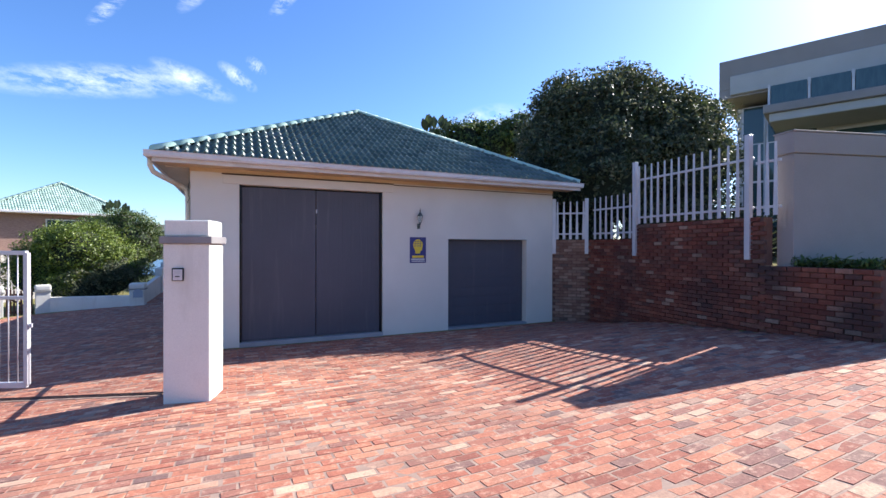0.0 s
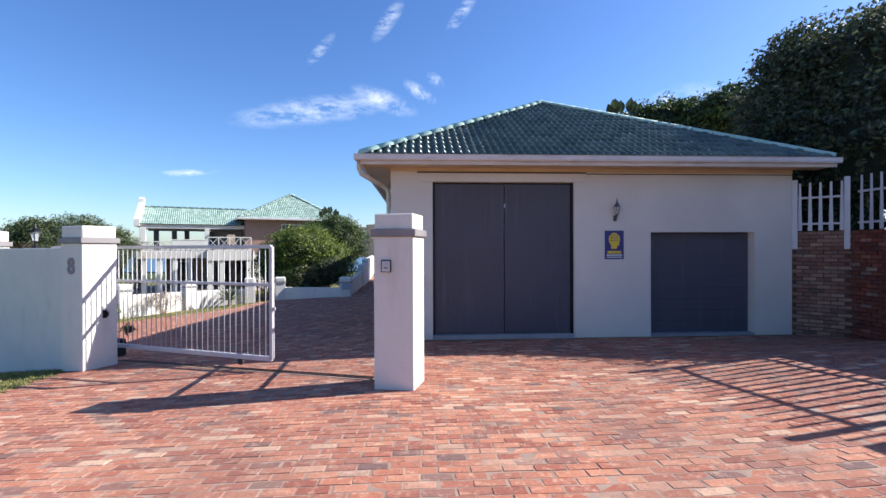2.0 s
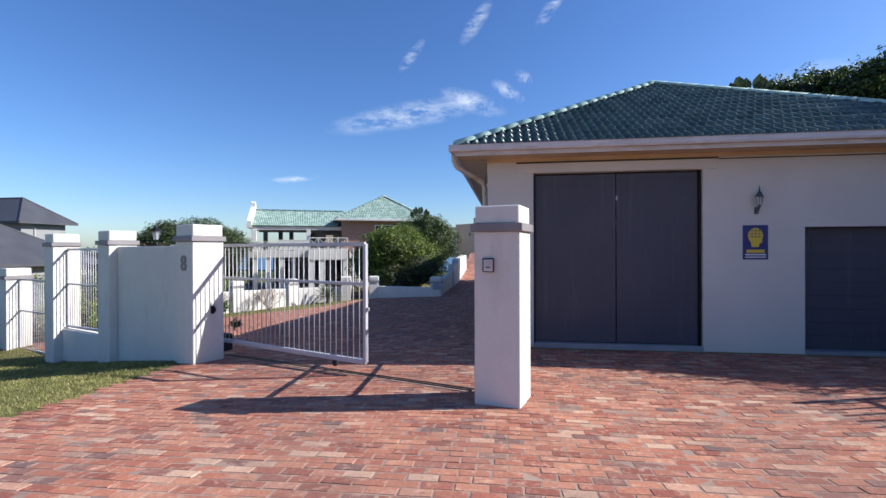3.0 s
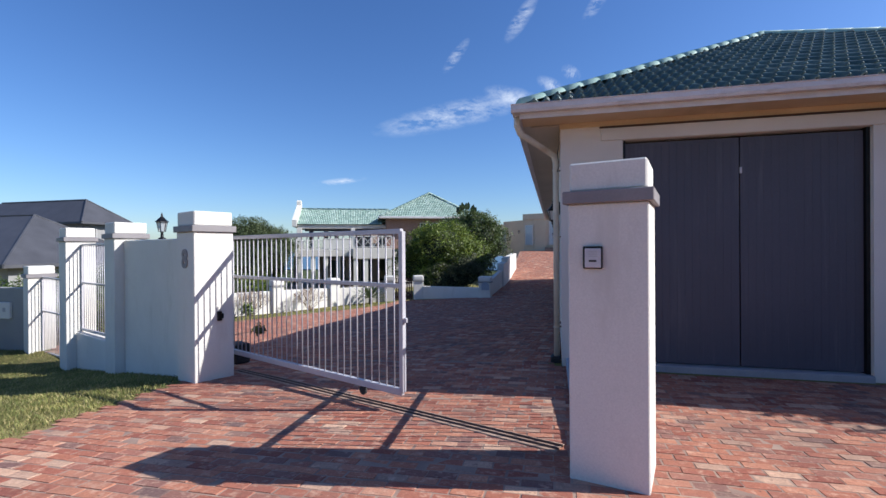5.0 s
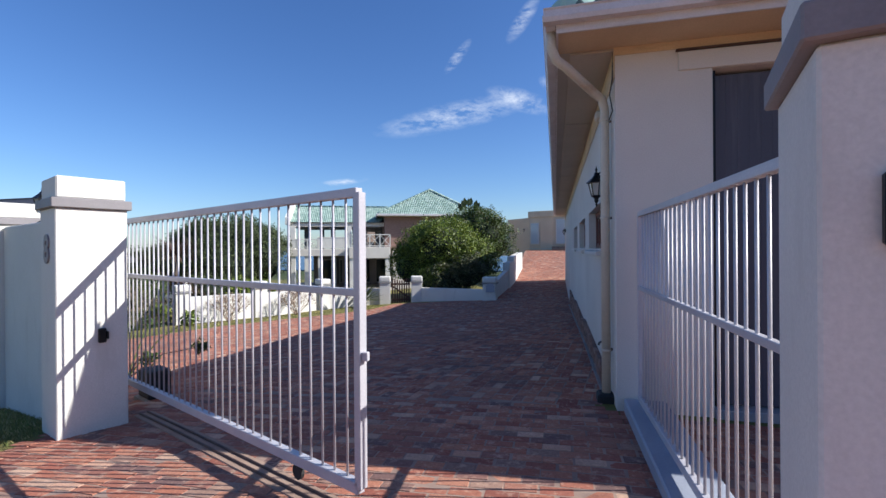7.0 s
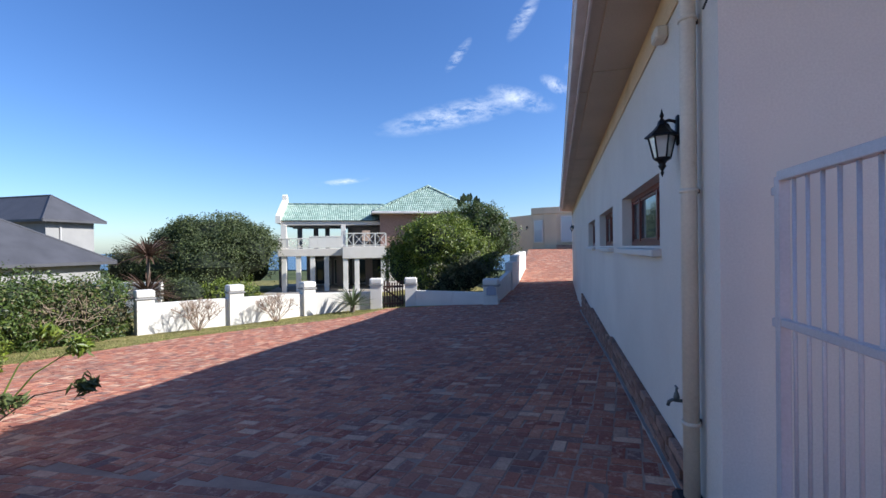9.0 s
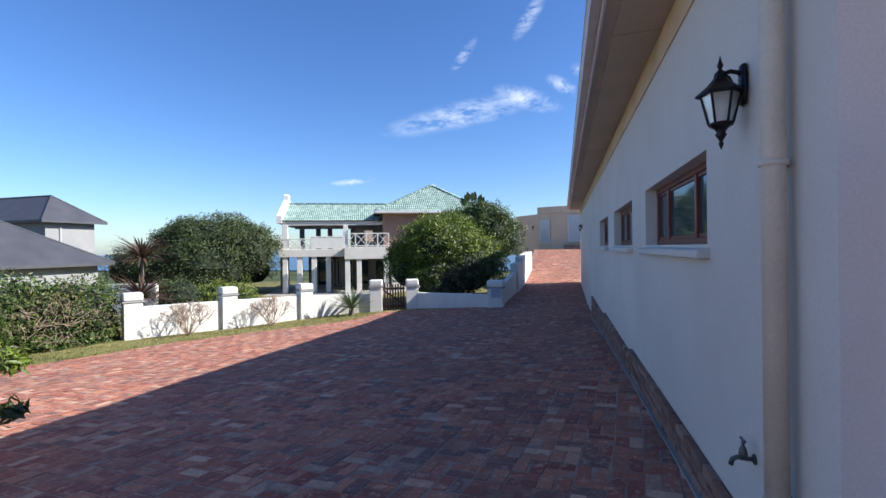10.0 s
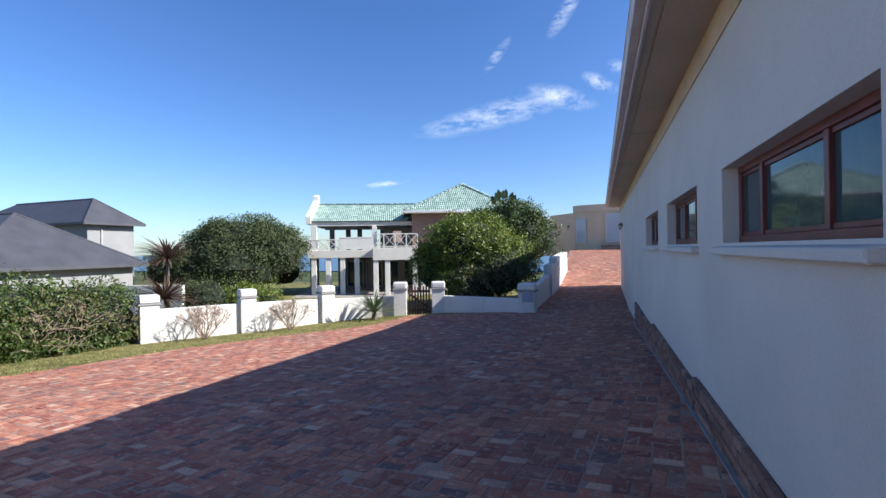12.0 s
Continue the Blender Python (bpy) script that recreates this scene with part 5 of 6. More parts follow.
crown(hb, HB, 48400, 0.077, M_LEAF_BRIGHT, 21, M_SHADE_CORE, low=-0.9)
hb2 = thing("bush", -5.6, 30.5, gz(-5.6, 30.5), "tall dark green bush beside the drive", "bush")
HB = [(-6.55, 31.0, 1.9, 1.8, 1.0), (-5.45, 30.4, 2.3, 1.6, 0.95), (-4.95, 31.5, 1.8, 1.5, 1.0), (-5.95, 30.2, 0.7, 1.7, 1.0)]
crown(hb2, HB, 44000, 0.077, M_LEAF_MID, 22, M_SHADE_CORE, low=-0.9)
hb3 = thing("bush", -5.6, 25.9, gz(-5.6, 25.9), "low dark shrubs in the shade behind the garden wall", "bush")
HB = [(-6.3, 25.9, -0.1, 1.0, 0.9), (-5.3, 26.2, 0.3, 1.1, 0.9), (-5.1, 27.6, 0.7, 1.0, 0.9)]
crown(hb3, HB, 13200, 0.070, M_LEAF_DARK, 23, M_SHADE_CORE, low=-0.9)


def strelitzia(x, y, z, h, seed, label):
    o = thing("strelitzia", x, y, gz(x, y), label, "plant")
    rng = random.Random(seed)
    for i in range(7):
        a = -0.9 + 1.8 * i / 6 + rng.uniform(-0.1, 0.1)
        top = Vector((x + math.sin(a) * h * 0.5, y + rng.uniform(-0.3, 0.3), z + math.cos(a) * h * 0.6))
        st = Vector((x, y, gz(x, y)))
        bm = tube(bmesh.new(), [st, st.lerp(top, 0.6) + Vector((0, 0, 0.3)), top], 0.05, 6, 0.03)
        stalk = part("stalk", bm, M_LEAF_GREY, o)
        d = (top - Vector((x, y, z - 0.5))).normalized()
        s = Vector((0.5, 0.8, 0)).cross(d).normalized()
        bm = bmesh.new()
        prev = None
        for j in range(7):
            f = j / 6
            p = top + d * (h * 0.5 * f)
            w = 0.17 * math.sin(math.pi * min(0.98, f * 0.95 + 0.04)) + 0.01
            row = [bm.verts.new(p - s * w + Vector((0, 0.06, 0))), bm.verts.new(p), bm.verts.new(p + s * w + Vector((0, 0.06, 0)))]
            if prev:
                for q in (0, 1):
                    bm.faces.new((prev[q], prev[q + 1], row[q + 1], row[q]))
            prev = row
        part("leaf", bm, M_LEAF_DARK, stalk)


strelitzia(-6.3, 32.0, 3.45, 1.05, 3, "wild banana leaves rising above the bush")
strelitzia(8.7, 19.3, 6.9, 1.2, 4, "wild banana leaves over the garage roof")

# dome tree and shrubs in the garden
dt = thing("tree", -24.5, 33.0, gz(-24.5, 33.0), "broad dome-shaped garden tree with olive foliage", "tree")
TB = [(-24.4, 33.0, 1.5, 3.2, 0.78), (-22.6, 33.2, 1.3, 2.7, 0.8), (-26.4, 33.2, 1.5, 2.7, 0.85), (-23.4, 31.4, 0.4, 2.6, 0.8), (-26.2, 31.2, 0.3, 2.5, 0.8)]
limbs(dt, (-24.5, 33.0, gz(-24.5, 33.0)), [(b[0], b[1], b[2]) for b in TB[:5]], 0.3, 7)
crown(dt, TB, 74800, 0.090, M_LEAF_OLIVE, 31, M_SHADE_CORE, low=-1.6)
sh = thing("shrub", -19.5, 26.6, gz(-19.5, 26.6), "rounded green shrub beside the garden wall", "shrub")
crown(sh, [(-17.6, 25.4, -0.9, 1.0, 0.9), (-16.9, 26.0, -0.9, 0.9, 0.9)], 5500, 0.070, M_LEAF_BRIGHT, 33, M_SHADE_CORE)
sh = thing("shrub", -19.6, 24.0, gz(-19.6, 24.0), "loose reddish-green shrub in the garden", "shrub")
crown(sh, [(-18.6, 24.4, -0.7, 1.15, 0.9), (-19.9, 24.6, -0.9, 1.2, 0.9), (-20.9, 25.0, -1.1, 1.1, 0.9)], 6160, 0.070, M_LEAF_OLIVE, 34, M_SHADE_CORE)
cordyline(-18.6, 22.3, gz(-18.6, 22.3), 2.7, 130, 1.4, M_LEAF_RED, "bronze-leaved cabbage palm in the garden", 5)
cordyline(-17.9, 21.6, gz(-17.9, 21.6), 1.1, 130, 1.4, M_LEAF_RED, "low bronze-leaved cabbage palm beside the garden wall", 6)

# ivy hedge along the side boundary
hg = thing("hedge", -15.0, 14.0, gz(-15.0, 14.0), "thick ivy-covered boundary hedge with dry patches", "hedge")
HB = [(-15.4 + 0.25 * math.sin(i * 1.7), 9.6 + i * 0.95, -0.3 + 0.12 * math.sin(i * 2.3), 1.15, 0.95) for i in range(9)]
crown(hg, HB, 52800, 0.064, M_LEAF_MID, 41, M_SHADE_CORE, low=-1.3)
HB = [(-14.55 + 0.15 * math.sin(i * 1.1), 10.2 + i * 0.8, -1.05, 0.5, 0.8) for i in range(10)]
crown(hg, HB, 11000, 0.070, M_LEAF_MID, 42, None, name="ivy_skirt", low=-1.35)
HB = [(-14.75, 15.2, -0.25, 0.75, 1.0), (-14.7, 16.3, -0.2, 0.8, 1.0), (-14.5, 17.2, -0.55, 0.6, 0.9)]
crown(hg, HB, 2600, 0.058, M_LEAF_DRY, 43, None, name="dry_growth", squash=0.3, low=-1.3)
hd = thing("dry_creeper", -14.3, 15.6, gz(-14.3, 15.6), "dry brown creeper stems on the hedge", "creeper")
_r = random.Random(8)
_bm = bmesh.new()
for _i in range(60):
    p = Vector((-13.98 + _r.gauss(0, 0.1), 15.6 + _r.gauss(0, 0.5), -0.4 + _r.gauss(0, 0.35)))
    q = p + Vector((_r.gauss(0.1, 0.12), _r.gauss(0, 0.3), _r.gauss(0, 0.25)))
    tube(_bm, [p, p.lerp(q, 0.5) + Vector((0.05, 0, 0.05)), q], 0.008, 4, 0.004, caps=False)
part("tangle", _bm, M_TWIG, hd)["kind"] = "stuff"


# far hedge, shrub by the gate with its motor
fh = thing("hedge", -32, 36.6, gz(-32, 36.6), "dark hedge beyond the garden", "hedge")
crown(fh, [(-36.6 + i * 1.5, 36.6 + 0.4 * math.sin(i), 0.1, 1.7, 1.0) for i in range(9)], 26400, 0.109, M_LEAF_DARK, 51, M_SHADE_CORE)
mo = thing("gate_motor", -5.75, 9.05, gz(-5.75, 9.05), "black gate motor box beside the gate track", "gate motor", rz=-24)
part("cover", B(-0.17, 0.17, -0.12, 0.12, 0.02, 0.34, 0.03, 2), M_RUBBER, mo, local=True)
part("base", B(-0.2, 0.2, -0.15, 0.15, -0.05, 0.02, 0.005), M_CONC, mo, local=True)
ws = thing("shrub", -7.5, 10.2, gz(-7.5, 10.2), "sparse shrub with curled leaf clusters on long stems", "shrub")
_r = random.Random(19)


def leaf_tuft(parent, at, r, n, size, material, seed):
    rng = random.Random(seed)
    V, F = [], []
    C, N = [], []
    for _ in range(n):
        d = Vector((rng.gauss(0, 1), rng.gauss(0, 1), rng.gauss(0, 0.8))).normalized()
        C.append(Vector(at) + d * r * rng.uniform(0.35, 1.0))
        N.append(d)
    leaf_quads(rng, C, N, size, V, F, 2.4)
    raw("leaf_tuft", V, F, material, parent)


for (tx_, ty_, tz_), mat_, leaf_, nn in (((-6.33, 10.4, 0.07), M_LEAF_RED, M_LEAF_OLIVE, 70), ((-6.95, 10.1, -0.05), M_LEAF_RED, M_LEAF_OLIVE, 70), ((-6.85, 10.75, 0.42), M_LEAF_BRIGHT, M_LEAF_BRIGHT, 110), ((-7.6, 10.9, 0.5), M_LEAF_BRIGHT, M_LEAF_BRIGHT, 110), ((-7.9, 10.4, 0.35), M_LEAF_BRIGHT, M_LEAF_MID, 110)):
    b_ = Vector((-7.5, 10.2, gz(-7.5, 10.2)))
    t_ = Vector((tx_, ty_, tz_))
    stem_ = part("stem", tube(bmesh.new(), [b_, b_.lerp(t_, 0.5) + Vector((0, 0, 0.14)), t_], 0.011, 6, 0.006), mat_, ws)
    leaf_tuft(stem_, t_, 0.14, nn, 0.06, leaf_, nn + int(tz_ * 100))
yb = thing("bush", -11.3, 12.2, gz(-11.3, 12.2), "yellow-green leafy bush at the lawn's edge", "bush")
crown(yb, [(-11.6, 12.0, -0.35, 0.62, 0.9), (-12.3, 12.4, -0.3, 0.6, 0.9), (-12.9, 11.9, -0.3, 0.6, 0.9)], 9900, 0.058, M_LEAF_BRIGHT, 61, M_SHADE_CORE)


# ---- main house ----
house = thing("house", -16.0, 42.0, -1.6, "double-storey cream house with pale green tiled roofs and a balcony", "house")
HZ = -1.65
# central block
part("house_wall", B(-16.2, -8.9, 40.0, 48.0, 1.5, 4.06), M_PINK, house, "pinkish face-brick upper wall")
part("house_wall", B(-15.6, -9.0, 40.05, 48.0, HZ - 0.3, 1.5), M_PLASTER, house)
hip_roof(house, -16.8, -8.3, 39.4, 50.0, 4.22, -12.0, 43.4, -12.0, 46.5, 6.66, M_MORTAR, M_RIDGE)
hr = part("roof_front", B(-15.4, -8.6, 39.6, 39.65, 4.2, 4.215), M_MORTAR, house)
_hl = math.hypot(4.0, 2.44)
tile_slope(hr, (-12.0, 39.4, 4.22), (1, 0, 0), (0, 4.0, 2.44), 7.4, _hl, lambda v: (-4.8 * max(0, 1 - v / _hl), 3.7 * max(0, 1 - v / _hl)), M_ROOF_PALE, pieces=False)
_hl2 = math.hypot(4.8, 2.44)
tile_slope(hr, (-16.8, 49.8, 4.22), (0, -1, 0), (4.8, 0, 2.44), 10, _hl2, lambda v: (0.0, 10.4 - 4.0 * min(1, v / _hl2)), M_ROOF_PALE, pieces=False)
ridge_caps(hr, (-16.78, 39.42, 4.26), (-12.0, 43.4, 6.72), M_ROOF_PALE, 0.13, 0.45)
ridge_caps(hr, (-8.32, 39.42, 4.26), (-12.0, 43.4, 6.72), M_ROOF_PALE, 0.13, 0.45)
part("gutter", B(-16.88, -8.2, 39.3, 39.4, 4.08, 4.24, 0.02), M_GUTTER, house)
part("gutter", B(-16.9, -16.8, 39.4, 49.0, 4.08, 4.24, 0.02), M_GUTTER, house)
part("soffit", B(-16.8, -8.3, 39.4, 40.0, 4.06, 4.08), M_SOFFIT, house)
win = part("upper_window", B(-13.4, -10.6, 39.93, 39.998, 2.6, 3.75), M_WHITE, house, "white-framed window")
for i in range(3):
    part("pane", B(-13.32 + i * 0.91, -12.5 + i * 0.91, 39.915, 39.928, 2.68, 3.67), M_GLASS, win)
# left wing with its open veranda
WX0, WX1, WYF, WYB = -23.6, -16.2, 41.0, 48.0
wr = part("roof_wing", B(WX0, WX1 - 0.7, WYF + 0.2, WYB - 0.2, 3.62, 3.7), M_SOFFIT, house)
_wl = math.hypot(3.5, 1.55)
tile_slope(wr, (WX0, WYF, 3.64), (1, 0, 0), (0, 3.5, 1.55), 9, _wl, lambda v: (0.0, 7.0 + 2.2 * v / _wl), M_ROOF_PALE, pieces=False)
_bm = bmesh.new()
_v = [_bm.verts.new(p) for p in ((WX0, WYF, 3.6), (WX1 + 1.5, WYF, 3.6), (WX1 + 1.5, 44.5, 5.15), (WX0, 44.5, 5.15), (WX1 + 1.5, WYB, 3.6), (WX0, WYB, 3.6))]
for _f in ((0, 1, 2, 3), (3, 2, 4, 5), (0, 3, 5), (1, 4, 2), (0, 5, 4, 1)):
    _bm.faces.new([_v[i] for i in _f])
part("roof_deck", _bm, M_MORTAR, house)
ridge_caps(wr, (WX0, 44.5, 5.22), (WX1 + 0.5, 44.5, 5.22), M_ROOF_PALE, 0.13, 0.45)
_bm = bmesh.new()
_ring = [(40.85, 3.45), (41.6, 3.45), (47.4, 3.45), (48.1, 3.45), (48.1, 3.9), (44.9, 5.5), (44.9, 5.85), (44.5, 6.0), (44.1, 5.85), (44.1, 5.5), (40.85, 4.0)]
_a = [_bm.verts.new((WX0 - 0.35, y, z)) for y, z in _ring]
_b = [_bm.verts.new((WX0 + 0.02, y, z)) for y, z in _ring]
_bm.faces.new(_a)
_bm.faces.new(_b[::-1])
for _i in range(len(_ring)):
    _bm.faces.new((_a[_i], _b[_i], _b[(_i + 1) % len(_ring)], _a[(_i + 1) % len(_ring)]))
bmesh.ops.recalc_face_normals(_bm, faces=_bm.faces)
part("gable", _bm, M_WHITE, house, "white stepped gable")
part("beam", B(WX0, WX1, WYF + 0.1, WYF + 0.35, 3.3, 3.66, 0.01), M_PLASTER, house)
part("beam", B(WX0, WX1, WYB - 0.6, WYB - 0.3, 3.3, 3.66, 0.01), M_PLASTER, house)
part("floor_slab", B(WX0, WX1, 39.6, WYB, 0.95, 1.5, 0.02), M_PLASTER, house)
part("floor_slab", B(-19.0, -15.9, 38.4, 40.0, 0.76, 1.62, 0.02), M_PLASTER, house)
for x, y, w in ((WX0 + 0.2, WYF + 0.2, 0.4), (-19.0, WYF + 0.2, 0.34)):
    part("veranda_post", B(x - w / 2, x + w / 2, y - w / 2, y + w / 2, 1.5, 3.3, 0.01), M_WHITE, house)
for x in (-23.0, -21.6, -20.6, -18.6):
    part("back_post", B(x - 0.2, x + 0.2, WYB - 0.6, WYB - 0.3, 1.5, 3.3), M_GREY_WALL, house)
part("veranda_wall", B(-18.4, -16.2, 43.5, 43.7, 1.5, 3.3), M_GREY_WALL, house)
part("back_wall", B(-18.6, -16.2, WYB - 0.28, WYB - 0.1, 1.5, 3.4), M_GREY_WALL, house)
for i, x in enumerate((-23.2, -22.2, -21.2, -20.2, -18.8, -18.0, -16.1)):
    y = 39.85 if x < -19.0 else 38.65
    part("column", B(x - 0.17, x + 0.17, y - 0.17, y + 0.17, HZ - 0.3, 0.96 if y > 39 else 0.77, 0.01), M_WHITE, house)
for x in (-24.0, -21.8, -19.4, -17.0):
    part("column", B(x - 0.3, x + 0.3, 44.2, 44.8, HZ - 0.3, 0.95), M_GREY_WALL, house)
part("ground_floor_wall", B(-22.0, -15.0, 46.0, 46.2, HZ - 0.3, 0.95), M_GREY_WALL, house)
part("terrace", B(-24.5, -14.0, 38.0, 48.0, HZ - 0.6, HZ, 0.02), M_CONC, house)
for i in range(4):
    d = part("glass_door", B(-21.6 + i * 1.6, -20.2 + i * 1.6, 45.93, 45.995, HZ, 0.6), M_WHITE, house)
    part("pane", B(-21.5 + i * 1.6, -20.3 + i * 1.6, 45.915, 45.928, HZ + 0.1, 0.5), M_GLASS, d)


def railing(x0, x1, y, z0, z1, kind):
    o = part("balustrade", B(x0, x1, y - 0.04, y + 0.04, z1 - 0.07, z1, 0.006), M_WHITE, house, "white painted timber balustrade")
    part("bottom_rail", B(x0, x1, y - 0.03, y + 0.03, z0 + 0.06, z0 + 0.12), M_WHITE, o)
    if kind == "solid":
        part("panel", B(x0, x1, y - 0.02, y + 0.02, z0 + 0.121, z1 - 0.071), M_WHITE, o)
        return
    n = max(1, round((x1 - x0) / 0.85))
    w = (x1 - x0) / n
    for i in range(n + 1):
        x = x0 + i * w
        part("baluster_post", B(x - 0.04, x + 0.04, y - 0.035, y + 0.035, z0, z1 - 0.071), M_WHITE, o)
    for i in range(n):
        a, b = x0 + i * w + 0.04, x0 + (i + 1) * w - 0.04
        for za, zb in ((z0 + 0.12, z1 - 0.07), (z1 - 0.07, z0 + 0.12)):
            part("cross_bar", tube(bmesh.new(), [(a, y, za), (b, y, zb)], 0.03, 4), M_WHITE, o)


railing(-23.6, -22.9, 39.7, 1.5, 2.28, "solid")
railing(-22.9, -21.4, 39.7, 1.5, 2.28, "cross")
railing(-21.4, -19.0, 39.68, 1.5, 2.42, "solid")
railing(-19.0, -15.9, 38.5, 1.62, 2.6, "cross")
chair = thing("balcony_chair", -17.3, 39.3, 1.62, "wooden reclining chair on the balcony", "chair")
part("seat", B(-17.6, -17.0, 39.0, 39.6, 2.0, 2.06, 0.01), M_TWIG, chair)
part("backrest", B(-17.6, -17.0, 0, 0.05, 0, 0.8, 0.01, m=pose(0, 39.6, 2.05, -15)), M_TWIG, chair)
for x in (-17.56, -17.04):
    for y in (39.05, 39.55):
        part("leg", B(x - 0.03, x + 0.03, y - 0.03, y + 0.03, 1.62, 2.0), M_TWIG, chair)

# ---- far end of the drive ----
fb = thing("outbuilding", -1.0, 42.5, 1.25, "cream flat-roofed wing with a curved wall and tall windows", "house")
_ring = [(-5.2, 44.6), (-3.9, 43.2), (-3.2, 42.4), (-2.3, 41.9), (-1.4, 41.65), (2.6, 41.55), (2.6, 47.0), (-5.2, 47.0)]
part("curved_wall", prism(bmesh.new(), _ring, 0.6, 3.95), M_CREAM, fb)
part("parapet", prism(bmesh.new(), [(-3.3, 42.35), (-2.35, 41.83), (-1.4, 41.57), (2.6, 41.47), (2.6, 47.1), (-3.3, 47.1)], 3.95, 4.45, 0.02), M_CREAM, fb)
part("garage_panel", B(-6.4, -4.6, 44.3, 44.4, 1.2, 3.2), M_GREY_PALE, fb)
part("side_wall", B(-6.6, -4.2, 44.4, 44.6, 0.8, 3.7), M_CREAM, fb)
w1 = part("tall_window", B(-0.4, 0.4, -0.06, 0.0, 0, 1.75, m=pose(-2.72, 42.06, 1.75, 0, 0, -29)), M_WHITE, fb, "white-framed tall window")
part("pane", B(-0.33, 0.33, -0.075, -0.061, 0.07, 1.68, m=pose(-2.72, 42.06, 1.75, 0, 0, -29)), M_PALE_GLASS, w1)
w2 = part("glass_door", B(-1.1, 1.8, 41.48, 41.545, 1.75, 3.75), M_WHITE, fb, "white-framed sliding doors")
for i in range(3):
    part("pane", B(-1.02 + i * 0.94, -0.14 + i * 0.94, 41.46, 41.478, 1.84, 3.67), M_PALE_GLASS, w2)
st = thing("steps", -0.2, 40.9, 1.25, "dark brick steps up to the glass doors", "steps")
part("step", B(-1.4, 2.6, 40.6, 41.5, 0.9, 1.58, 0.01), M_MORTAR, st)
part("step", B(-1.4, 2.6, 40.2, 40.6, 0.9, 1.4, 0.01), M_MORTAR, st)
lantern("wall_lamp", (-3.62, 42.8, 3.0), 130, "small dark lamp on the curved wall", 1.0)

# ---- neighbour's grey house ----
nb = thing("house", -36, 24.3, -2.2, "grey house with charcoal hip roofs down the slope", "house")
def plain_hip(o, x0, x1, y0, y1, ez, rx, ry, rz, rx1, name="roof"):
    bm = bmesh.new()
    v = [bm.verts.new(p) for p in ((x0, y0, ez), (x1, y0, ez), (x1, y1, ez), (x0, y1, ez), (rx, ry, rz), (rx1, ry, rz))]
    for f in ((0, 1, 4, 5), (1, 2, 4), (2, 3, 5, 4), (3, 0, 5), (3, 2, 1, 0)):
        bm.faces.new([v[i] for i in f])
    r = part(name, bm, M_SLATE, o, "charcoal sheet roof")
    part("fascia", B(x0, x1, y0 - 0.03, y0, ez - 0.16, ez + 0.02), M_SLATE, r)
    part("fascia", B(x1, x1 + 0.03, y0, y1, ez - 0.16, ez + 0.02), M_SLATE, r)
    for a, b in (((x1, y0, ez), (rx, ry, rz)), ((x1, y1, ez), (rx, ry, rz)), ((rx, ry, rz), (rx1, ry, rz))):
        part("hip_cap", tube(bmesh.new(), [a, b], 0.07, 6), M_SLATE, r)
    return r


plain_hip(nb, -46, -28.1, 19.8, 28.8, 0.85, -32.6, 24.3, 3.85, -42)
part("house_wall", B(-45.5, -28.7, 20.4, 28.2, -3.5, 0.83), M_MID_GREY, nb)
plain_hip(nb, -54, -37.5, 31.0, 35.8, 3.9, -40.1, 33.4, 5.98, -50)
part("house_wall", B(-53.5, -38.1, 31.6, 35.2, -3.0, 3.88), M_MID_GREY, nb)
uw = part("window_frame", B(-42.7, -40.4, 31.54, 31.599, 2.2, 3.4), M_WHITE, nb, "white window frame")
for i in range(3):
    part("pane", B(-42.6 + i * 0.75, -41.93 + i * 0.75, 31.52, 31.538, 2.28, 3.32), M_GLASS, uw)
part("downpipe", tube(bmesh.new(), [(-38.04, 32.6, 3.4), (-38.04, 32.6, 0)], 0.06, 8), M_GREY_PALE, nb)
gw = thing("yard_wall", -20.5, 22.4, gz(-20.5, 22.4), "low white yard wall beyond the hedge", "wall")
part("wall_panel", B(0, 6.5, -0.1, 0.1, -2.2, 0.02, 0.01, m=pose(-25.5, 22.0, 0, 0, 0, 14)), M_WHITE, gw)
gw2 = thing("yard_wall", -11.5, 10.0, -0.5, "grey rendered yard wall continuing the boundary", "wall")
part("wall_panel", B(-3.6, -0.22, -0.1, 0.1, -1.6, 0.75, 0.01, m=pose(*P4, 0, 0, 0, -4)), M_MID_GREY, gw2)
mb = thing("meter_box", -11.05, 9.7, 0.15, "small white meter box on the grey wall", "meter box")
part("case", B(-0.2, 0.2, -0.16, -0.1, 0.0, 0.4, 0.012, m=pose(P4[0] - 1.0, P4[1] + 0.07, 0, 0, 0, -4)), M_WHITE, mb)
part("dial", B(-0.05, 0.05, -0.17, -0.159, 0.17, 0.27, 0.004, m=pose(P4[0] - 1.0, P4[1] + 0.07, 0, 0, 0, -4)), M_GREY_PALE, mb)

# ---- modern house above the retaining wall ----
mh = thing("house", 24, 8, 1.6, "large modern grey house with a flat roof and glass balcony", "house")
_e = Vector((23.2 - 20.9, 8.5 - 13.7, 0)).normalized()
_mm = Matrix.Translation((21.15, 13.5, -0.45)) @ Matrix.Rotation(math.atan2(_e.y, _e.x), 4, "Z")
# x runs along the front towards the street, y away from it
part("house_wall", B(0.3, 22, 0.9, 9, 0.5, 9.0, m=_mm), M_GREY_PALE, mh)
part("roof_parapet", B(-0.2, 22, -0.6, 9.4, 9.6, 10.95, 0.02, m=_mm), M_GREY_WALL, mh, "taupe parapet")
part("fascia", B(0.25, 22, -0.75, -0.602, 9.3, 10.15, 0.02, m=_mm), M_GREY_PALE, mh)
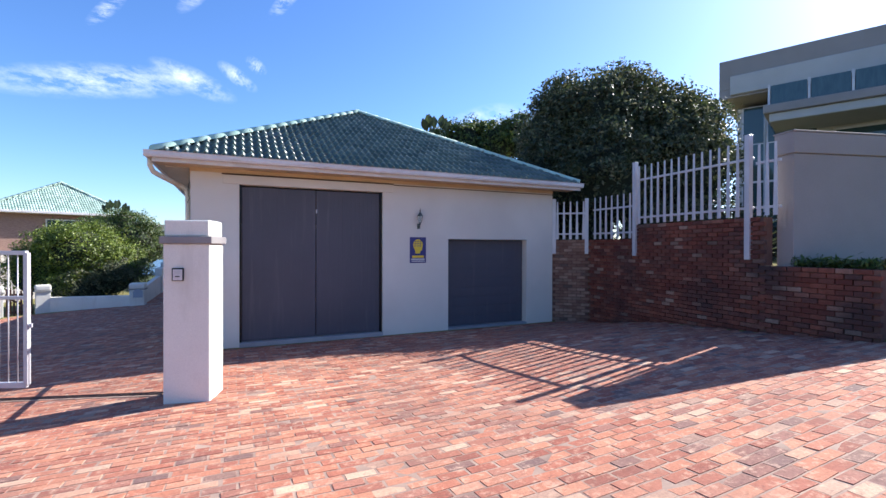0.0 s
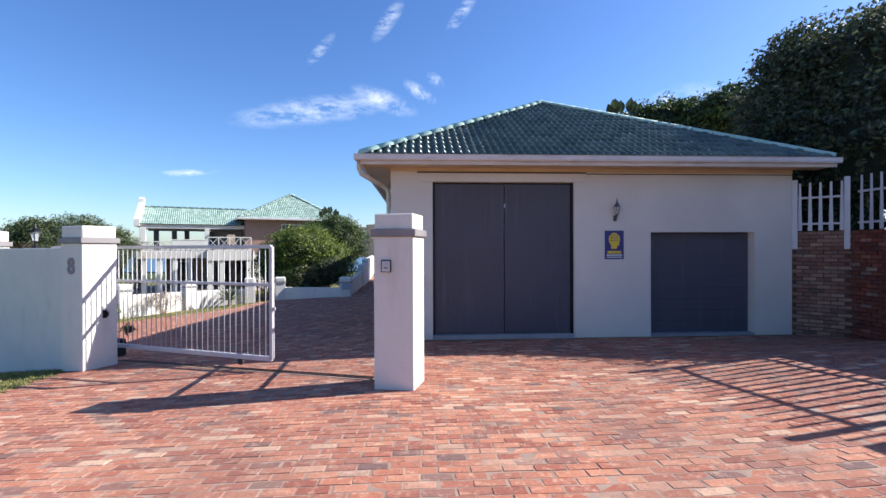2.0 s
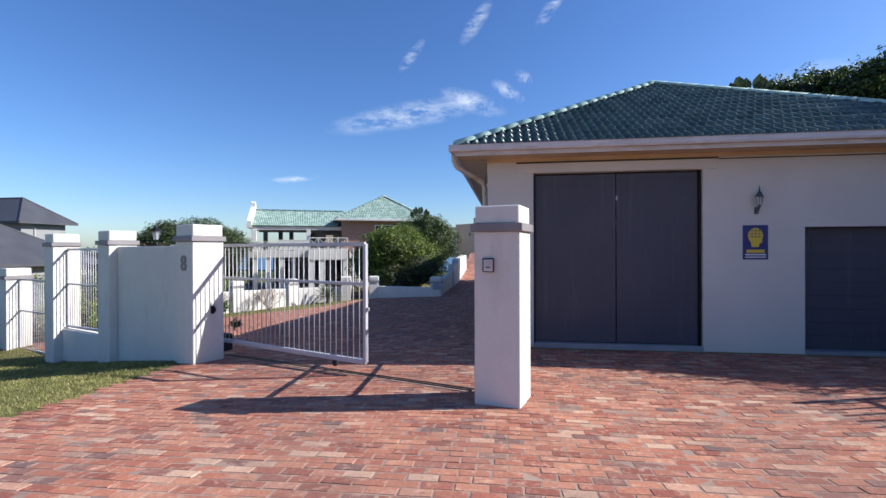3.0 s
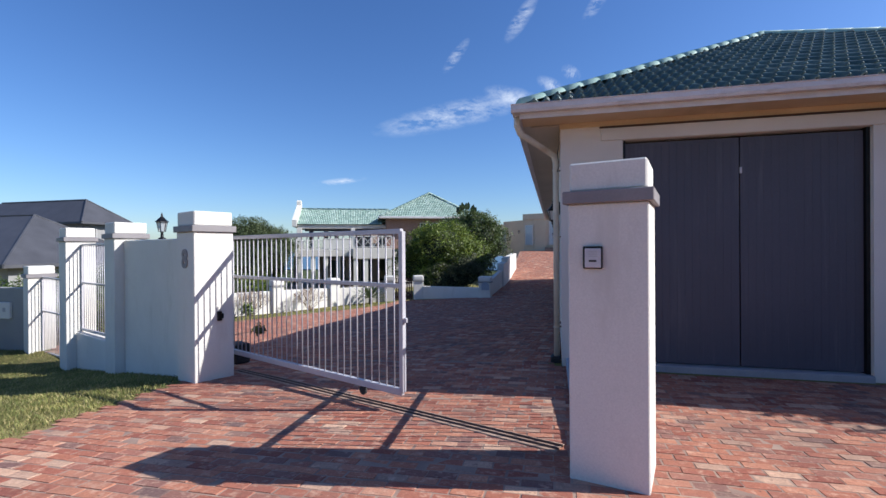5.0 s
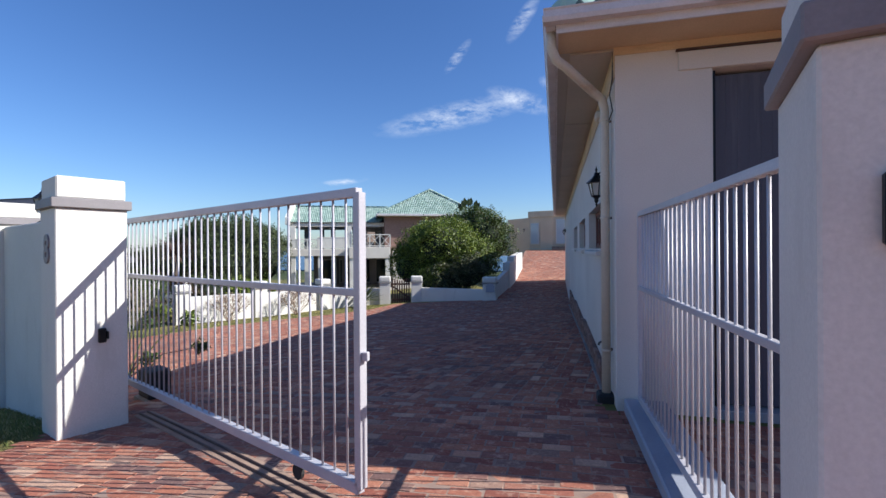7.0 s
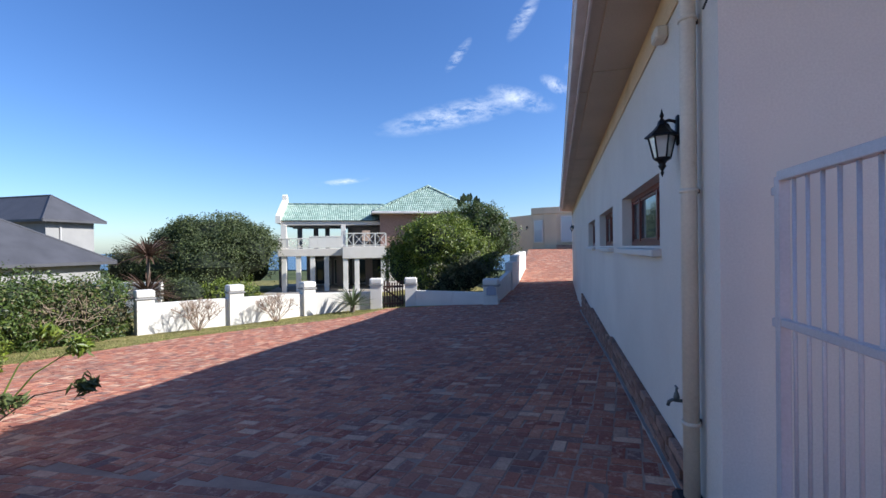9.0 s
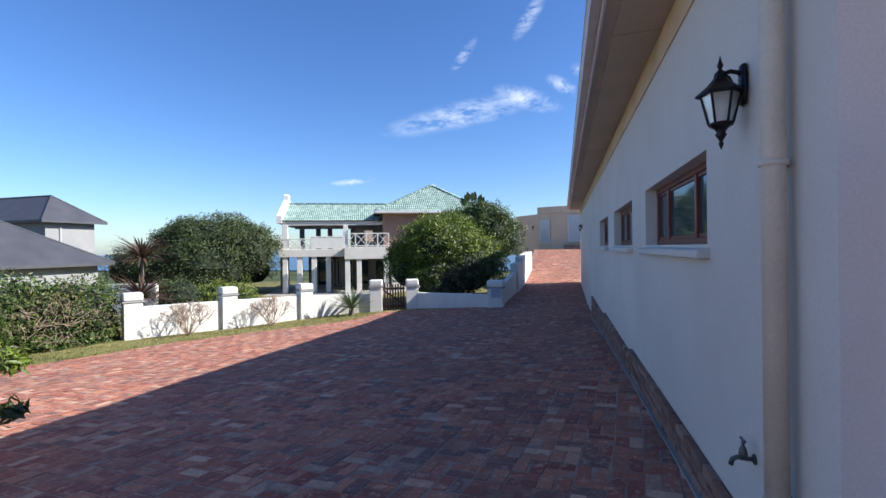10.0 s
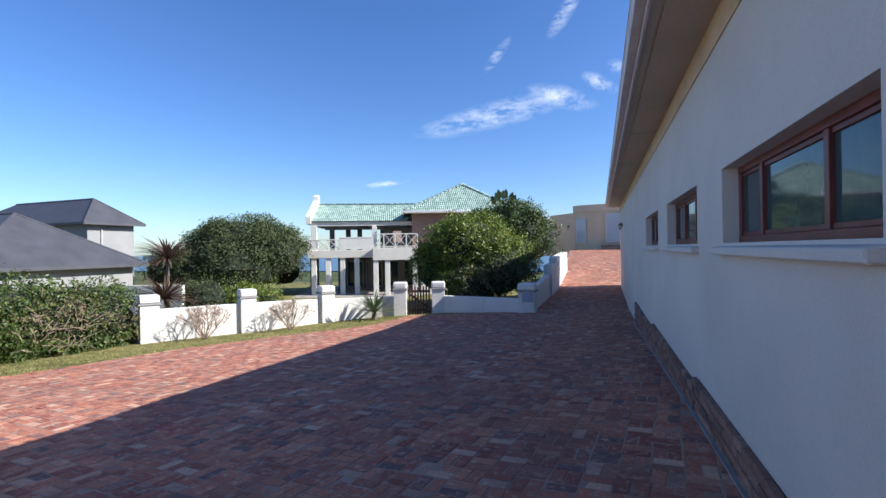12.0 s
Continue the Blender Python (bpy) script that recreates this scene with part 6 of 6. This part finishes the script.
part("roof_slab", B(-0.2, 22, -0.6, 9.2, 9.2, 9.6, m=_mm), M_GREY_WALL, mh)
part("balcony_slab", B(1.8, 22, -1.7, 0.9, 7.6, 7.95, 0.03, m=_mm), M_GREY_PALE, mh)
part("balcony_band", B(1.6, 22, -1.85, 0.9, 7.95, 8.3, 0.03, m=_mm), M_GREY_WALL, mh)
for i in range(11):
    g = part("balcony_post", B(1.75 + i * 1.3, 1.83 + i * 1.3, -1.72, -1.64, 8.3, 9.15, m=_mm), M_STEEL, mh)
    part("pane", B(1.85 + i * 1.3, 3.03 + i * 1.3, -1.69, -1.67, 8.34, 9.1, m=_mm), M_OBSCURE, g)
for i in range(3):
    f = part("window_frame", B(0.5 + i * 0.95, 1.42 + i * 0.95, 0.8, 0.897, 1.8, 9.0, m=_mm), M_STEEL, mh)
    for z in (1.9, 3.7, 5.5, 7.25):
        part("pane", B(0.57 + i * 0.95, 1.35 + i * 0.95, 0.78, 0.798, z, z + 1.7, m=_mm), M_GLASS, f)
for i in range(6):
    f = part("window_frame", B(3.8 + i * 2.4, 6.1 + i * 2.4, 0.8, 0.897, 2.4, 7.5, m=_mm), M_STEEL, mh)
    part("pane", B(3.9 + i * 2.4, 6.0 + i * 2.4, 0.78, 0.798, 2.5, 7.4, m=_mm), M_GLASS, f)
    part("pane", B(3.9 + i * 2.4, 6.0 + i * 2.4, 0.77, 0.79, 8.3, 9.1, m=_mm), M_GLASS, f)
# plants on the terrace by the taupe wall
tp = thing("shrub", 9.3, 5.4, gz(9.3, 5.4), "pale flax-like plants behind the palisade", "shrub")
strap_leaves(tp, (9.2, 5.3, gz(9.2, 5.3)), 18, 1.3, 0.04, M_LEAF_GREY, 14, 0.95, 0.8)
strap_leaves(tp, (9.9, 5.9, gz(9.9, 5.9)), 18, 1.4, 0.04, M_LEAF_GREY, 15, 0.95, 0.8)
cap_grass = thing("ground_cover", 8.5, 3.4, 1.6, "green ground cover on top of the low brick wall", "plants")
_r = random.Random(77)
_V, _F = [], []
_C = [Vector((wall_x(y) + _r.uniform(0.12, 0.9), y, 1.63 + abs(_r.gauss(0, 0.05)))) for y in (_r.uniform(2.7, 4.0) for _ in range(1800))]
leaf_quads(_r, _C, [Vector((0, 0, 1))] * len(_C), 0.05, _V, _F, 2.2)
raw("leaves", _V, _F, M_LEAF_MID, cap_grass)


# the house stands at a slant to the drive
_turn = Matrix.Translation((-12.0, 43.4, 0)) @ Matrix.Rotation(radians(25), 4, "Z") @ Matrix.Translation((12.0, -43.4, 0))
for ob in (house, chair):
    ob.matrix_basis = _turn @ ob.matrix_basis

# the lower garden, the main house and the houses beyond, at their true size and distance
for ob in [o for o in scene.objects if o.parent is None and o.type in {"EMPTY"}]:
    k = ob.name.split(".")[0]
    p = ob.matrix_basis.translation
    if (p.y > 11.0 and p.x < -3.0 or p.y > 34) and k not in {"garage", "pavement", "window"}:
        ob.matrix_basis = FAR_PLACE @ ob.matrix_basis

# ---- grass ----
def grass(x0, x1, y0, y1, count, h, seed, label, keep, z_of):
    """Short blades standing on the lawn, each a bent tapering sliver."""
    rng = np.random.default_rng(seed)
    X, Y = rng.uniform(x0, x1, count), rng.uniform(y0, y1, count)
    ok = keep(X, Y)
    X, Y = X[ok], Y[ok]
    n = len(X)
    a = rng.uniform(0, 2 * math.pi, n)
    H = h * rng.uniform(0.5, 1.5, n)
    W = 0.004 + 0.004 * rng.random(n)
    lean = H * rng.uniform(0.2, 1.1, n)
    b = a + rng.normal(0, 0.8, n)
    Z = z_of(X, Y) - 0.008
    p0 = np.stack([X - W * np.sin(a), Y + W * np.cos(a), Z], -1)
    p1 = np.stack([X + W * np.sin(a), Y - W * np.cos(a), Z], -1)
    p2 = np.stack([X + lean * np.cos(b), Y + lean * np.sin(b), Z + H], -1)
    V = np.stack([p0, p1, p2], 1).reshape(-1, 3)
    F = np.arange(3 * n).reshape(-1, 3)
    ob = raw("grass", V.tolist(), F.tolist(), M_GRASS)
    tagged(ob, label, "grass", kind="stuff")


M_GRASS = leafy("lawn_grass_blade", [(0.0, (0.15, 0.18, 0.05)), (0.4, (0.25, 0.26, 0.08)), (0.7, (0.38, 0.34, 0.14)), (0.9, (0.48, 0.4, 0.19)), (1.0, (0.55, 0.44, 0.25))], 0.7, 0.35)
grass(-13.0, -5.2, 1.8, 10.0, 100000, 0.035, 71, "short sunlit lawn with dry patches beside the drive", lambda x, y: ~in_paving(x, y, 0.03) & (y < 8.1 - 0.37 * (x + 5.4)) & (x > -4.0 - 1.15 * y), land)
grass(-16.5, -7.5, 9.5, 25.5, 70000, 0.035, 72, "strip of dry grass between paving and garden wall", lambda x, y: ~in_paving(x, y, 0.03) & in_paving(x, y, 2.2), land)

# ---- clouds ----
def cloud_material():
    m, n, l, p = nodes_of("thin_cloud")
    n.remove(p)
    tc = n.new("ShaderNodeTexCoord")
    mp = n.new("ShaderNodeMapping")
    mp.inputs["Location"].default_value = (-0.5, -0.5, 0)
    l.new(tc.outputs["UV"], mp.inputs["Vector"])
    gr = n.new("ShaderNodeTexGradient")
    gr.gradient_type = "SPHERICAL"
    sc = n.new("ShaderNodeMapping")
    sc.inputs["Scale"].default_value = (2, 2, 2)
    l.new(mp.outputs[0], sc.inputs["Vector"])
    l.new(sc.outputs[0], gr.inputs["Vector"])
    g = n.new("ShaderNodeNewGeometry")
    tex = n.new("ShaderNodeTexNoise")
    tex.inputs["Scale"].default_value, tex.inputs["Detail"].default_value, tex.inputs["Roughness"].default_value = 0.013, 9, 0.66
    mp2 = n.new("ShaderNodeMapping")
    mp2.inputs["Scale"].default_value = (0.6, 1, 1.6)
    l.new(g.outputs["Position"], mp2.inputs["Vector"])
    l.new(mp2.outputs[0], tex.inputs["Vector"])
    r = n.new("ShaderNodeMapRange")
    r.inputs[1].default_value, r.inputs[2].default_value = 0.4, 0.8
    l.new(tex.outputs["Fac"], r.inputs[0])
    mu = n.new("ShaderNodeMath")
    mu.operation = "MULTIPLY"
    l.new(gr.outputs["Fac"], mu.inputs[0])
    l.new(r.outputs[0], mu.inputs[1])
    m2 = n.new("ShaderNodeMath")
    m2.operation, m2.use_clamp = "MULTIPLY", True
    m2.inputs[1].default_value = 1.25
    l.new(mu.outputs[0], m2.inputs[0])
    # the wisps glow by emission, in place of sunlight scattered in them
    e, t, x = n.new("ShaderNodeEmission"), n.new("ShaderNodeBsdfTransparent"), n.new("ShaderNodeMixShader")
    e.inputs[0].default_value = (0.95, 0.97, 1.0, 1)
    e.inputs[1].default_value = 0.62
    l.new(m2.outputs[0], x.inputs[0])
    l.new(t.outputs[0], x.inputs[1])
    l.new(e.outputs[0], x.inputs[2])
    l.new(x.outputs[0], n["Material Output"].inputs[0])
    return m


M_CLOUD = cloud_material()


def cloud(az, el, w, h, tilt):
    """A thin wisp far out over the sea: azimuth to the left of +y and height, its spread, all in degrees."""
    R = 2400.0
    c = Vector((-math.sin(radians(az)) * math.cos(radians(el)), math.cos(radians(az)) * math.cos(radians(el)), math.sin(radians(el)))) * R
    f = c.normalized()
    rt = f.cross(Vector((0, 0, 1))).normalized()
    up = rt.cross(f)
    a = radians(tilt)
    u, v = rt * math.cos(a) + up * math.sin(a), up * math.cos(a) - rt * math.sin(a)
    bm = bmesh.new()
    uv = bm.loops.layers.uv.new("uv")
    nu, nv = 12, 4
    g = [[bm.verts.new(c + u * R * radians(w) * (i / nu - 0.5) + v * R * radians(h) * (j / nv - 0.5) + f * (30 * math.sin(i * 1.3 + j))) for i in range(nu + 1)] for j in range(nv + 1)]
    for j in range(nv):
        for i in range(nu):
            fc = bm.faces.new((g[j][i], g[j][i + 1], g[j + 1][i + 1], g[j + 1][i]))
            for lp, (a_, b_) in zip(fc.loops, ((i, j), (i + 1, j), (i + 1, j + 1), (i, j + 1))):
                lp[uv].uv = (a_ / nu, b_ / nv)
    ob = part("cloud", bm, M_CLOUD)
    ob.visible_shadow = False
    tagged(ob, "thin white wisp of high cloud", "cloud", "clouds", "structure")


for row in ((12.5, 16.4, 21, 3.6, 11), (4.2, 17.9, 9, 2.8, -18), (-0.2, 19.0, 4.8, 1.8, -32), (-2.2, 20.4, 2.6, 1.6, -38), (3.8, 26.5, 6, 1.9, 52),
            (12.0, 23.0, 5, 1.4, 50), (26.6, 8.3, 7, 0.9, 8), (-5.6, 27.5, 6, 1.6, 50), (-31.5, 15.3, 13, 5.0, 4)):
    cloud(*row)


# ---- paving ----
def paver_field(x0, x1, y0, y1, inside, lx=0.22, ly=0.11, turn=0.0):
    """Pavers in stretcher bond, in rows that wander a little: their middles."""
    rng = np.random.default_rng(5)
    ct, st = math.cos(turn), math.sin(turn)
    cx, cy = (x0 + x1) / 2, (y0 + y1) / 2
    rows = int((y1 - y0) / ly)
    cols = int((x1 - x0) / lx) + 1
    R, C = np.meshgrid(np.arange(rows), np.arange(cols), indexing="ij")
    U = x0 + (C + 0.5 * (R % 2)) * lx + lx / 2 + rng.normal(0, 0.003, R.shape)
    V = y0 + R * ly + ly / 2 + rng.normal(0, 0.0015, R.shape)
    U = U + 0.012 * np.sin(V * 1.7 + 0.6 * U) + rng.normal(0, 0.003, R.shape)
    V = V + 0.011 * np.sin(U * 1.3 + 0.4 * V) + 0.006 * np.sin(U * 3.9 + 1.1)
    X = cx + (U - cx) * ct - (V - cy) * st
    Y = cy + (U - cx) * st + (V - cy) * ct
    ok = inside(X, Y)
    X, Y = X[ok], Y[ok]
    return X, Y


def basket_field(x0, x1, y0, y1, inside, turn, l=0.22):
    """Pairs of pavers, turned by a quarter from square to square: their middles and turns."""
    rng = np.random.default_rng(6)
    m = 2 + int(math.hypot(x1 - x0, y1 - y0) / l)
    R, C, K = np.meshgrid(np.arange(-m // 2, m // 2), np.arange(-m // 2, m // 2), (-0.25, 0.25), indexing="ij")
    odd = (R + C) % 2
    U = (C + np.where(odd, K, 0.0)) * l + rng.normal(0, 0.004, R.shape)
    V = (R + np.where(odd, 0.0, K)) * l + rng.normal(0, 0.004, R.shape)
    U, V = U + 0.012 * np.sin(V * 1.6 + 0.5 * U), V + 0.012 * np.sin(U * 1.4 + 0.3 * V)
    ct, st = math.cos(turn), math.sin(turn)
    cx, cy = (x0 + x1) / 2, (y0 + y1) / 2
    X, Y, T = cx + U * ct - V * st, cy + U * st + V * ct, turn + odd * math.pi / 2
    ok = inside(X, Y)
    return X[ok], Y[ok], T[ok]


def lay_pavers(X, Y, parent, turn, near, lx=0.22, ly=0.11, limit=300):
    rng = np.random.default_rng(9)
    n = len(X)
    hx, hy = lx / 2 - 0.002 - rng.uniform(0, 0.003, n), ly / 2 - 0.002 - rng.uniform(0, 0.002, n)
    rot = turn + rng.normal(0, 0.02, n)
    lift = rng.uniform(-0.002, 0.0025, n)
    tx, ty = rng.normal(0, 0.008, n), rng.normal(0, 0.012, n)
    c, s = np.cos(rot), np.sin(rot)
    ch = 0.005
    out = []
    for sx, sy, ins, dz in [(-1, -1, 0, -1), (1, -1, 0, -1), (1, 1, 0, -1), (-1, 1, 0, -1), (-1, -1, 1, 0), (1, -1, 1, 0), (1, 1, 1, 0), (-1, 1, 1, 0)]:
        px, py = sx * (hx - ins * ch), sy * (hy - ins * ch)
        wx, wy = X + px * c - py * s, Y + px * s + py * c
        z = land(wx, wy) + (lift + px * tx + py * ty if dz == 0 else -0.010)
        if dz:
            z = z - 0.004
        out.append(np.stack([wx, wy, z], -1))
    P = np.stack(out, 1)
    quad = [(4, 5, 6, 7), (0, 1, 5, 4), (1, 2, 6, 5), (2, 3, 7, 6), (3, 0, 4, 7)]
    order = np.argsort(near(X, Y))
    single = order[:limit]
    rest = order[limit:]
    for i in single:
        me = bpy.data.meshes.new("paver")
        mid = P[i].mean(0)
        me.from_pydata((P[i] - mid).tolist(), [], quad)
        me.materials.append(M_PAVER)
        piece("paver", me, parent, Matrix.Translation(mid))
    V = P[rest].reshape(-1, 3)
    F = (np.arange(len(rest))[:, None, None] * 8 + np.array(quad)[None]).reshape(-1, 4)
    ob = raw("pavers", V.tolist(), F.tolist(), M_PAVER, parent)
    ob["kind"] = "stuff"


def sand_bed(parent):
    xs, ys = np.arange(-16.2, 9.4, 0.35), np.arange(-6.2, 43.6, 0.35)
    X, Y = np.meshgrid(xs, ys)
    ok = in_paving(X, Y, -0.02) | ((X > -1.3) & (X < -0.1) & (Y > 9.3) & (Y < 32))
    V = np.stack([X, Y, land(X, Y) - 0.0025], -1).reshape(-1, 3)
    n = len(xs)
    q = (np.arange(len(ys) - 1)[:, None] * n + np.arange(n - 1)[None])
    keep = ok[:-1, :-1] & ok[1:, :-1] & ok[:-1, 1:] & ok[1:, 1:]
    q = q[keep]
    used, idx = np.unique(np.stack([q, q + 1, q + n + 1, q + n], -1), return_inverse=True)
    raw("sand_bed", V[used].tolist(), idx.reshape(-1, 4).tolist(), M_SAND, parent, smooth=True)


paving = thing("pavement", 0, 0, 0, "red clay brick paving of the forecourt and drive", "paving", kind="structure")
# stretcher bond on the forecourt and up the drive, basket weave in the yard between
_YARD = (9.3, 27.0)
_x, _y = paver_field(-17, 10, -6, 44, lambda x, y: in_paving(x, y) & ((y < _YARD[0]) | (y > _YARD[1])))
_m = ~((np.abs(_y - 9.15) < 0.05) & (_x > -0.4))
_bx, _by, _bt = basket_field(-17, 0, 8, 28, lambda x, y: in_paving(x, y, 0.07) & (y > _YARD[0] + 0.06) & (y < _YARD[1] - 0.06), radians(-8))
sand_bed(paving)
lay_pavers(np.concatenate([_x[_m], _bx]), np.concatenate([_y[_m], _by]), paving, np.concatenate([np.zeros(_m.sum()), _bt]), lambda x, y: np.hypot(x - 0.9, (y - 2.6) * 0.9))
